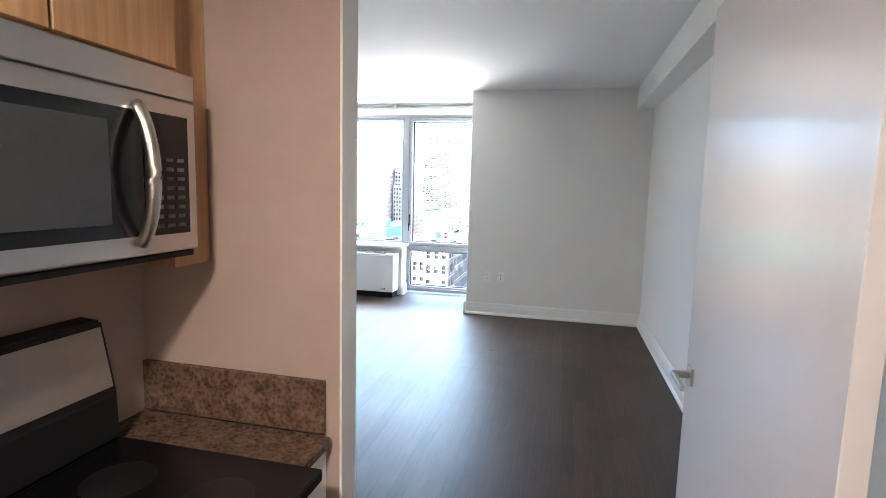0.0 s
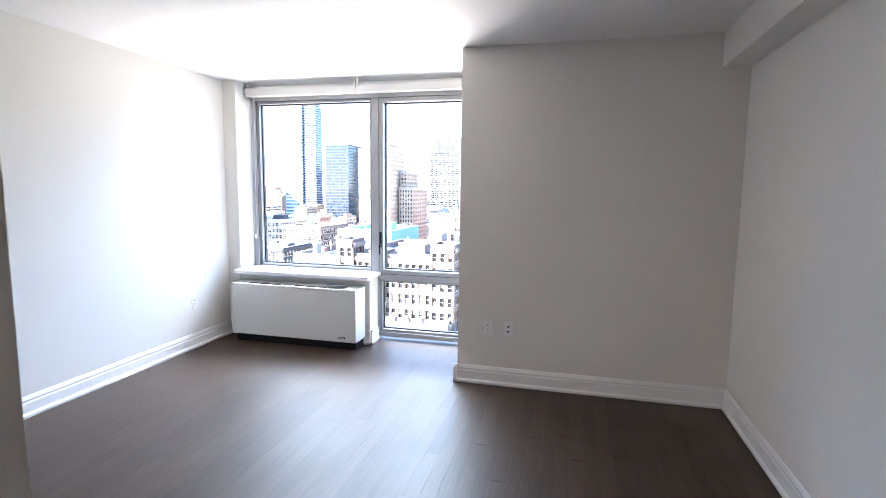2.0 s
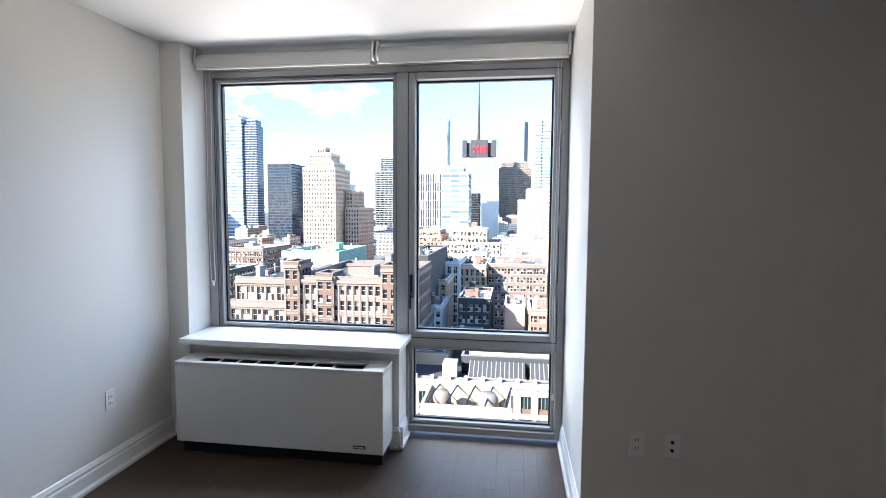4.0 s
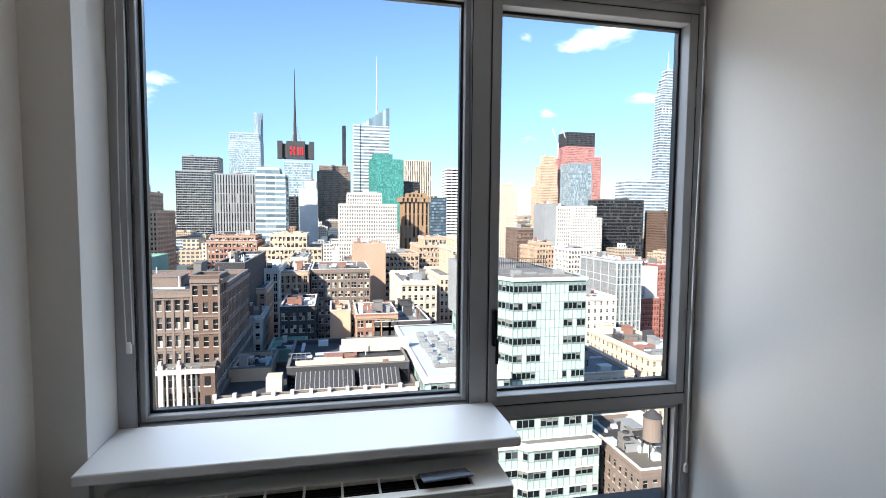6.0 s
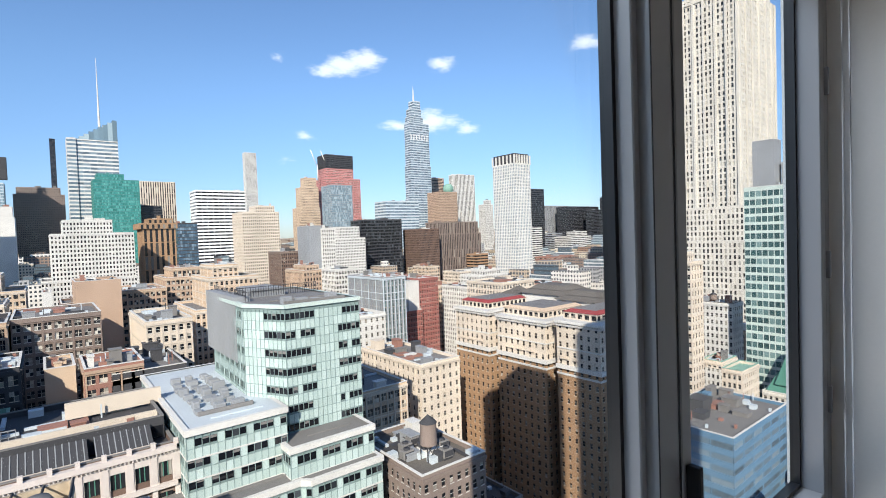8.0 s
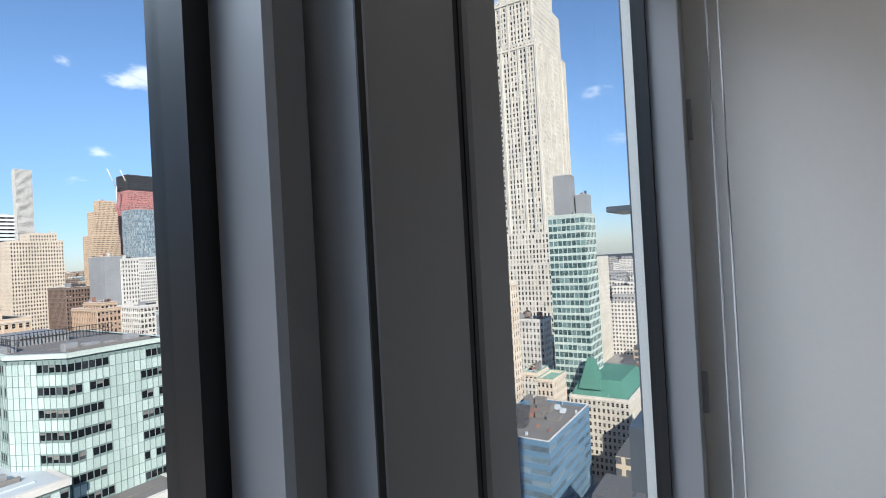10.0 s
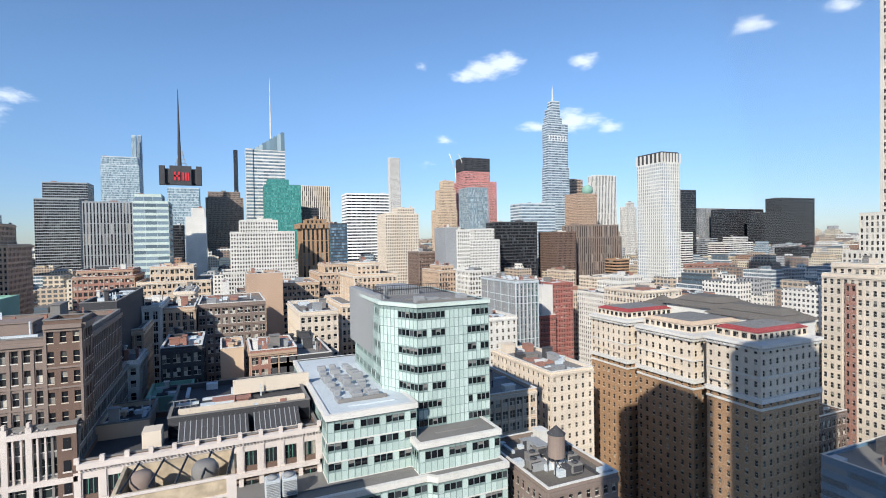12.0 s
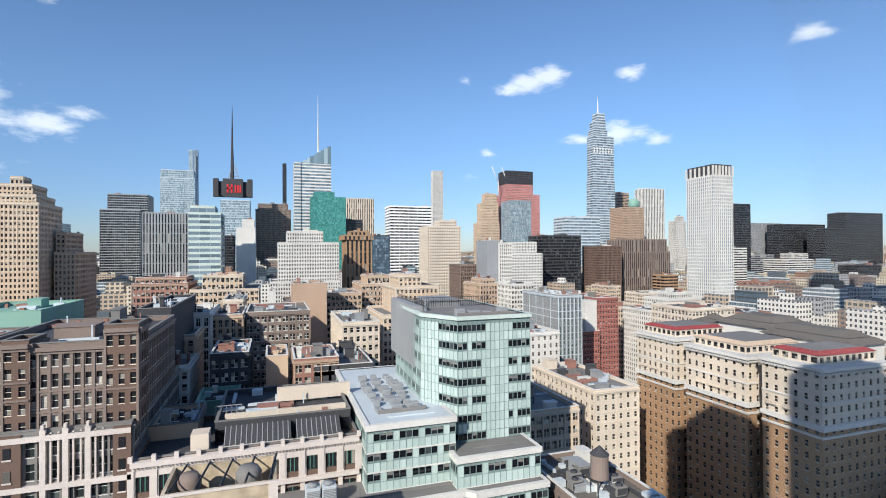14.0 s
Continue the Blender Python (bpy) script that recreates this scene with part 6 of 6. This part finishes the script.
build_hotel()
esb = tower("skyscraper", "colossal limestone art deco skyscraper with ribbed walls", [(340, 470, 122, 184, -10), (346, 430, 128, 178, 12), (352, 414, 134.4, 169.7, 154), (353.2, 411, 136, 168.5, 189), (357, 406, 139.5, 165, 206), (362, 400, 143, 161, 222)], "shaft", "esb", clutter=0)
mast(esb, 382, 152, 222, 330, 7, "esb")
bs = Sheet()
for y in (134.4, 141.0, 147.8, 155.2, 162.0, 168.6):
    bs.box(351.2, 352.0, y, y + 1.5, 12, 154.5)
for y in (136.4, 143.0, 149.0, 155.6, 161.4, 167.2):
    bs.box(352.6, 353.2, y, y + 1.3, 155.2, 190)
for x in (352, 362, 372, 384, 396, 406, 412.6):
    bs.box(x, x + 1.3, 133.5, 134.4, 12, 154.5)
bs.box(351.3, 352, 134.4, 169.7, 150.5, 152.2)
bs.box(352.4, 353.2, 136, 168.5, 186, 187.6)
keep(esb, bs.make("piers", MASONRY["esb"], label="tall limestone piers"))
tower("glass_tower", "slim blue-green glass apartment tower with a set-back dark top", [(232, 250, 69.9, 87.4, 15.4)], "bandglass", "pale", panes="aqua")
tower("penthouse", "grey louvred machine storeys on a glass tower", [(235, 243, 77, 85, 34.5)], "blank", "grey", base=15.5, clutter=0)
tower("penthouse", "low grey plant box on a glass tower roof", [(240, 248.5, 71, 76, 25)], "blank", "grey", base=15.5, clutter=2)
tower("apartment_tower", "cream tower with a red brick window stripe", [(190, 199, 90, 108.7, -13), (190.6, 198, 93, 106, -9.5)], "punched", "cream")
st, sp = Sheet(), Sheet()
facade(st, sp, (189.7, 101.5), (0, -1), (-1, 0), 3.4, GROUND, -15, "punched")
keep(thing("brick_stripe", 189.7, 100, GROUND, "red brick bay running up a cream apartment tower", "facade bay"), st.make("wall", MASONRY["rust"]), sp.make("windows", PANES["dim"], kind="stuff"))
tower("apartment_block", "cream stucco block with rounded corner bays", [(200, 216, 76.9, 84, -54), (201, 214, 84.2, 91.8, -52)], "punched", "cream", roof="copper")
tower("netted_block", "low building wrapped in blue construction netting", [(150, 192, 60, 86, -60)], "bands", "netting", roof="gravel", clutter=9, panes="steel")
tower("mansard_block", "grey stone block under a green copper mansard", [(222, 262, 52, 78, -66)], "punched", "esb", roof="patina")
mr = Sheet()
for a0, a1, b0, b1, z0, z1, k in ((223, 261, 53, 77, -65, -58, 3), (223, 232, 64, 74, -62, -49, 3.6)):
    q = [(a0, b0), (a1, b0), (a1, b1), (a0, b1)]
    i = [(a0 + k, b0 + k), (a1 - k, b0 + k), (a1 - k, b1 - k), (a0 + k, b1 - k)]
    for n in range(4):
        mr.quad((*q[n], z0), (*q[(n + 1) % 4], z0), (*i[(n + 1) % 4], z1), (*i[n], z1))
    mr.quad(*[(*c, z1) for c in i])
keep(thing("mansard_roof", 240, 65, -65, "green copper mansard roof with a steep pavilion", "roof"), mr.make("copper", MASONRY["patina"]))
dome = thing("dome", 0, 0, 0, "small green copper dome on a masonry tower", "dome")
bm = bmesh.new()
bmesh.ops.create_uvsphere(bm, u_segments=16, v_segments=8, radius=11, matrix=Matrix.Translation((664, 812, 94)) @ Matrix.Diagonal((1.0, 1, 1.0, 1)))
keep(dome, finish("shell", bm, MASONRY["copper"]))


# the notched dark crown of the pale tower
n0, n1, m0, m1, nz, nt = NOTCHED
s = Sheet()
s.box(n0 + 1, n1 - 1, m0 + 1, m1 - 1, nz, nt - 0.5)
keep(notched, s.make("crown_core", MASONRY["dark"]))
s = Sheet()
for k in range(7):
    x = n0 + (n1 - n0) * k / 6
    s.box(x - 0.7, x + 0.7, m0 - 0.6, m0 + 1, nz, nt - 2)
    y = m0 + (m1 - m0) * k / 6
    s.box(n0 - 0.6, n0 + 1, y - 0.7, y + 0.7, nz, nt - 2)
keep(notched, s.make("crown_fins", MASONRY["white"]))

# the low roof beyond the green block, with its tank tower and cooling units
l0, l1, lf, lb, lz = LOWROOF
low = tower("low_block", "low dark-roofed brick building crowded with rooftop machinery", [LOWROOF], "punched", "taupe", roof="loam", clutter=9)
water_tank(l0 + (l1 - l0) * 0.42, lf + 7, lz + 0.05, 7.5, 1.8)
for i, (fx, fy) in enumerate(((0.2, 10), (0.3, 13), (0.6, 5), (0.72, 9), (0.8, 14), (0.5, 15))):
    u = thing("cooling_unit", l0 + (l1 - l0) * fx, lf + fy, lz, "pale grey rooftop cooling unit on short steel legs", "cooling unit", "rooftop cooling units")
    x, y = l0 + (l1 - l0) * fx, lf + fy
    keep(u, box("casing", x - 1.3, x + 1.3, y - 1, y + 1, lz + 0.5, lz + 2.3, MASONRY["gravel"], bevel=0.08), box("grille", x - 1.1, x + 1.1, y - 1.06, y - 1.005, lz + 0.8, lz + 2.0, MASONRY["dark"]), box("feet", x - 1.1, x + 1.1, y - 0.8, y + 0.8, lz + 0.03, lz + 0.5, MASONRY["dark"]))
    keep(u, tube("fan", [(x, y, lz + 2.3), (x, y, lz + 2.55)], 0.7, MASONRY["dark"], sides=16))

# cranes on the building site
for cx in (452, 474):
    c = thing("tower_crane", cx, 975, 134, "white tower crane with a raised jib on a rising tower", "crane", "cranes on the building site")
    keep(c, tube("crane_mast", [(cx, 975, 120), (cx, 975, 152)], 1.2, MASONRY["white"], sides=5), tube("jib", [(cx, 975, 148), (cx - 14, 975, 182)], 0.9, MASONRY["white"], sides=5), tube("counter_jib", [(cx, 975, 148), (cx + 7, 975, 150)], 1.0, MASONRY["dark"], sides=5))

# silver cooling towers on the lowest green glass terrace, and a pale pipe on the dark slab
for cx in (7.6, 10.4):
    u = thing("cooling_tower", cx, 92.5, -43.0, "silver-grey boxy cooling tower on a low steel base", "cooling unit", "rooftop cooling towers")
    z = -42.96
    keep(u, box("base", cx - 1.2, cx + 1.2, 91.3, 93.7, z, z + 0.5, MASONRY["dark"]), box("casing", cx - 1.25, cx + 1.25, 91.2, 93.8, z + 0.5, z + 3.6, MASONRY["mist"], bevel=0.06))
    slats = Sheet()
    for k in range(9):
        slats.box(cx - 1.1, cx + 1.1, 91.08, 91.19, z + 0.8 + k * 0.28, z + 0.92 + k * 0.28)
    keep(u, slats.make("louvres", MASONRY["grey"]), tube("fan_ring", [(cx, 92.5, z + 3.6), (cx, 92.5, z + 4.0)], 0.95, MASONRY["grey"], sides=18))
flue = thing("flue_pipe", -28, 149.8, GROUND, "pale flue pipe running up a dark brick slab", "pipe")
keep(flue, tube("pipe", [(-28, 149.55, -48), (-28, 149.55, -14.2)], 0.38, MASONRY["bright"], sides=8))

# roof plant on the green glass terraces
def roof_plant(x0, y0, z, nx, ny, label):
    t = thing("roof_machinery", x0, y0, z, label, "roof machinery")
    rnd = random.Random(int(x0 * 10) + 5)
    for i in range(nx):
        for j in range(ny):
            w, d, h = rnd.uniform(1.2, 2.6), rnd.uniform(1.2, 2.6), rnd.uniform(0.6, 1.8)
            x, y = x0 + i * 3.4 + rnd.uniform(-0.4, 0.4), y0 + j * 3.6 + rnd.uniform(-0.4, 0.4)
            keep(t, box("fan_unit", x, x + w, y, y + d, z + 0.02, z + h, MASONRY["grey"], bevel=0.1))
    keep(t, box("duct", x0, x0 + nx * 3.4, y0 - 1.2, y0 - 0.6, z + 0.02, z + 0.8, MASONRY["gravel"], bevel=0.1))


gx0, gx1, gy0, gy1, gz = GREEN[1]
roof_plant(gx0 + 3.5, gy0 + 8, gz, 3, 8, "grey fan units and ducts on a pale gravel roof")
roof_plant(GREEN[3][0] + 8, GREEN[3][2] + 3, GREEN[3][4], 4, 1, "grey fan units along a flat roof")


# ---- our own tower and an added shadow-casting neighbour, outside the view ----
SKIN = material("tower_panel", (0.10, 0.11, 0.12), 0.4, grain=0.04, grain_scale=3, stain=0.06, stain_scale=0.3)
tagged(box("own_tower_below", -8, 12, -20, 0.05, GROUND, -0.22, SKIN), kind="structure")
tagged(box("own_tower_above", -8, 12, -20, 0.05, H + 0.22, 56, SKIN), kind="structure")
tagged(box("own_tower_side", -8, -1.12, -20, 0.05, -0.21, H + 0.21, SKIN), kind="structure")
tagged(box("own_tower_side", 4.12, 12, -20, 0.05, -0.21, H + 0.21, SKIN), kind="structure")
tagged(box("own_tower_back", -1.11, 4.11, -20, -9.82, -0.21, H + 0.21, SKIN), kind="structure")
pil = Sheet()
pil.box(3.4, 3.9, 0.051, 0.40, -6, 9)
z = -5.2
while z < 8:
    pil.box(3.3, 3.95, 0.052, 0.45, z, z + 0.34)
    pil.box(3.25, 3.6, 0.052, 0.49, z + 1.5, z + 1.53)
    z += 2.85
tagged(pil.make("pilaster", SKIN), "dark grey metal pilaster with ledges outside the window", kind="structure")
# unseen tower, placed so its shadow falls on the hotel's south face
tagged(box("shade_tower", 35, 60, -24, -2, GROUND, 52, SKIN), kind="structure")

# ---- pavements, streets and the rest of the city ----
paving = material("pavement", (0.30, 0.29, 0.28), 0.85, grain=0.08, grain_scale=1.5, stain=0.15, stain_scale=0.1)
FAR = [facade_material("far_masonry", ((0.50, 0.40, 0.28), (0.60, 0.52, 0.40), (0.30, 0.17, 0.11), (0.66, 0.63, 0.58), (0.42, 0.33, 0.25), (0.36, 0.36, 0.36))),
       facade_material("far_loft", ((0.56, 0.46, 0.34), (0.68, 0.66, 0.62), (0.26, 0.18, 0.14), (0.45, 0.36, 0.27)), 3.9, 4.2, 0.68, 0.6, (0.11, 0.115, 0.12)),
       facade_material("far_office", ((0.10, 0.11, 0.12), (0.42, 0.48, 0.50), (0.60, 0.60, 0.58), (0.05, 0.06, 0.07)), 3.9, 2.2, 0.9, 0.62, (0.10, 0.14, 0.17))]


def free(x0, x1, y0, y1):
    return all(x1 < a or x0 > b or y1 < c or y0 > d for a, b, c, d in FOOTPRINTS)


FOOTPRINTS.append((-190, -62, 90, 212))


def build_blocks():
    joined = [Sheet() for _ in FAR]
    count = 0
    rnd = random.Random(5)
    kinds = (("tan", "punched"), ("sand", "punched"), ("taupe", "loft"), ("rust", "punched"), ("cream", "loft"), ("white", "punched"), ("brown", "loft"), ("sand", "loft"), ("grey", "bands"))
    words = {"tan": "tan brick", "sand": "sandy brick", "taupe": "grey-brown brick", "rust": "rust-red brick", "cream": "cream stone", "white": "white stone", "brown": "dark brown brick", "grey": "grey panelled"}
    for k in range(-1, 30):
        y0 = 97 + 80.5 * k
        for n in range(-6, 8):
            x0 = 133 + 280 * n
            if x0 > 260 + 1.5 * (y0 + 60) + 250 * (y0 < 400) or x0 + 250 < -60 - 0.95 * (y0 + 60):
                continue
            if y0 < 1000:
                tagged(box("pavement", x0 - 3, x0 + 253, y0 - 3, y0 + 65, GROUND, GROUND + 0.15, paving), kind="structure")
            for row in (0, 1):
                x = x0
                while x < x0 + 246:
                    w = min(rnd.uniform(10, 25) * (1 if y0 < 700 else 1.7), x0 + 250 - x)
                    if w < 6:
                        break
                    a, b = y0 + 31 * row, y0 + 31 * row + 30.4
                    hgt = rnd.uniform(24, 66) + min(40, max(0, y0 - 300) * 0.055) * rnd.random()
                    if y0 < 90:
                        hgt = rnd.uniform(16, 34)
                    if y0 > 900:
                        hgt = rnd.uniform(35, 95) + 30 * (rnd.random() > 0.93)
                    if y0 > 1600:
                        hgt = rnd.uniform(30, 105)
                    z = GROUND + hgt
                    bear = math.degrees(math.atan2(x + w / 2, (a + b) / 2))
                    if free(x, x + w, a, b) and -47 < bear < 84:
                        if 90 < y0 < 430 and -200 < x < 330:
                            m, s = rnd.choice(kinds)
                            tiers = [(x + 0.2, x + w - 0.2, a, b, z)]
                            if rnd.random() < 0.3 and w > 16:
                                tiers.append((x + 3, x + w - 3, a + 3, b - 3, z + rnd.uniform(4, 9)))
                            tower("city_building", words[m] + " mid-rise building with rooftop sheds, in the street grid", tiers, s, m, roof=rnd.choice(("gravel", "tar", "slate", "tar")), clutter=rnd.randint(3, 7), group="mid-rise buildings of the street grid")
                        else:
                            which = rnd.choice((0, 0, 0, 1, 1, 2))
                            single = count < 280 and 90 < y0
                            s = Sheet() if single else joined[which]
                            s.block(x + 0.2, x + w - 0.2, a, b, GROUND + 0.16, z)
                            s.block(x + w * 0.3, x + w * 0.6, a + 8, a + 16, z, z + rnd.uniform(2.5, 6))
                            s.block(x + w * 0.7, x + w * 0.85, a + 12, a + 19, z, z + rnd.uniform(1.5, 4))
                            if rnd.random() < 0.4:
                                s.block(x + w * 0.15, x + w * 0.85, a + 4, b - 4, z, z + rnd.uniform(3, 12))
                            if single:
                                count += 1
                                tagged(s.make("far_building", FAR[which], None, "distant mid-rise city building with many small windows"), category="building", group="distant city buildings")
                    x += w
    for s, f in zip(joined, FAR):
        if s.f:
            tagged(s.make("far_city_fabric", f), kind="stuff")


build_blocks()
bank = random.Random(3)
far = Sheet()
for k in range(260):
    x, y = bank.uniform(-3600, 4200), bank.uniform(2600, 4300)
    w = bank.uniform(30, 90)
    far.block(x, x + w, y, y + w, GROUND, GROUND + bank.uniform(15, 70) + (60 if bank.random() > 0.92 else 0))
tagged(far.make("backdrop", FAR[0]), "far-off low city at the horizon", kind="structure")

# ---- floor planks, last ----
floor = tagged(box("floor", -1.1, 4.1, -9.8, 0.3, -0.2, -0.012, DARK), "dark brown stained plank floor, satin", kind="structure")


def build_planks():
    """Planks run along the room; near the window they are parts, the rest is one mesh."""
    rnd = random.Random(7)
    width, gap, count = 0.083, 0.0005, 0
    rest = bmesh.new()
    shapes = {}
    x = -0.88
    while x < 3.79:
        x1 = min(x + width, 3.79)
        y = -0.0 - rnd.uniform(0, 0.9)
        ends = [(-0.05, y)]
        while y > -9.6:
            n = y - rnd.choice((0.9, 1.2, 1.5, 1.8))
            ends.append((y, n))
            y = n
        for y0, y1 in ends:
            y1 = max(y1, -9.6)
            length = round(y0 - y1, 2)
            if length < 0.05:
                continue
            if x > 1.9 and y0 > -0.98:
                if y1 > -0.98:
                    continue
                y0 = -0.98
                length = y0 - y1
            near = count < 300 and -5.2 < y1 and y0 < -0.4 and -0.2 < x < 3.4
            if near and round(x1 - x, 4) == width:
                count += 1
                key = round(length, 2)
                if key not in shapes:
                    bm = bmesh.new()
                    add_box(bm, gap / 2, width - gap / 2, -key + gap / 2, -gap / 2, -0.011, 0.0, 0.0003)
                    me = bpy.data.meshes.new("plank")
                    bm.to_mesh(me)
                    bm.free()
                    me.materials.append(FLOOR)
                    shapes[key] = me
                ob = new("plank", shapes[key])
                ob.location = (x, y0, rnd.uniform(-0.00006, 0.00004))
                ob.parent = floor
            else:
                add_box(rest, x + gap / 2, x1 - gap / 2, y1 + gap / 2, y0 - gap / 2, -0.011, 0)
        x = x1
    tagged(finish("planking", rest, FLOOR, floor), kind="stuff")


build_planks()
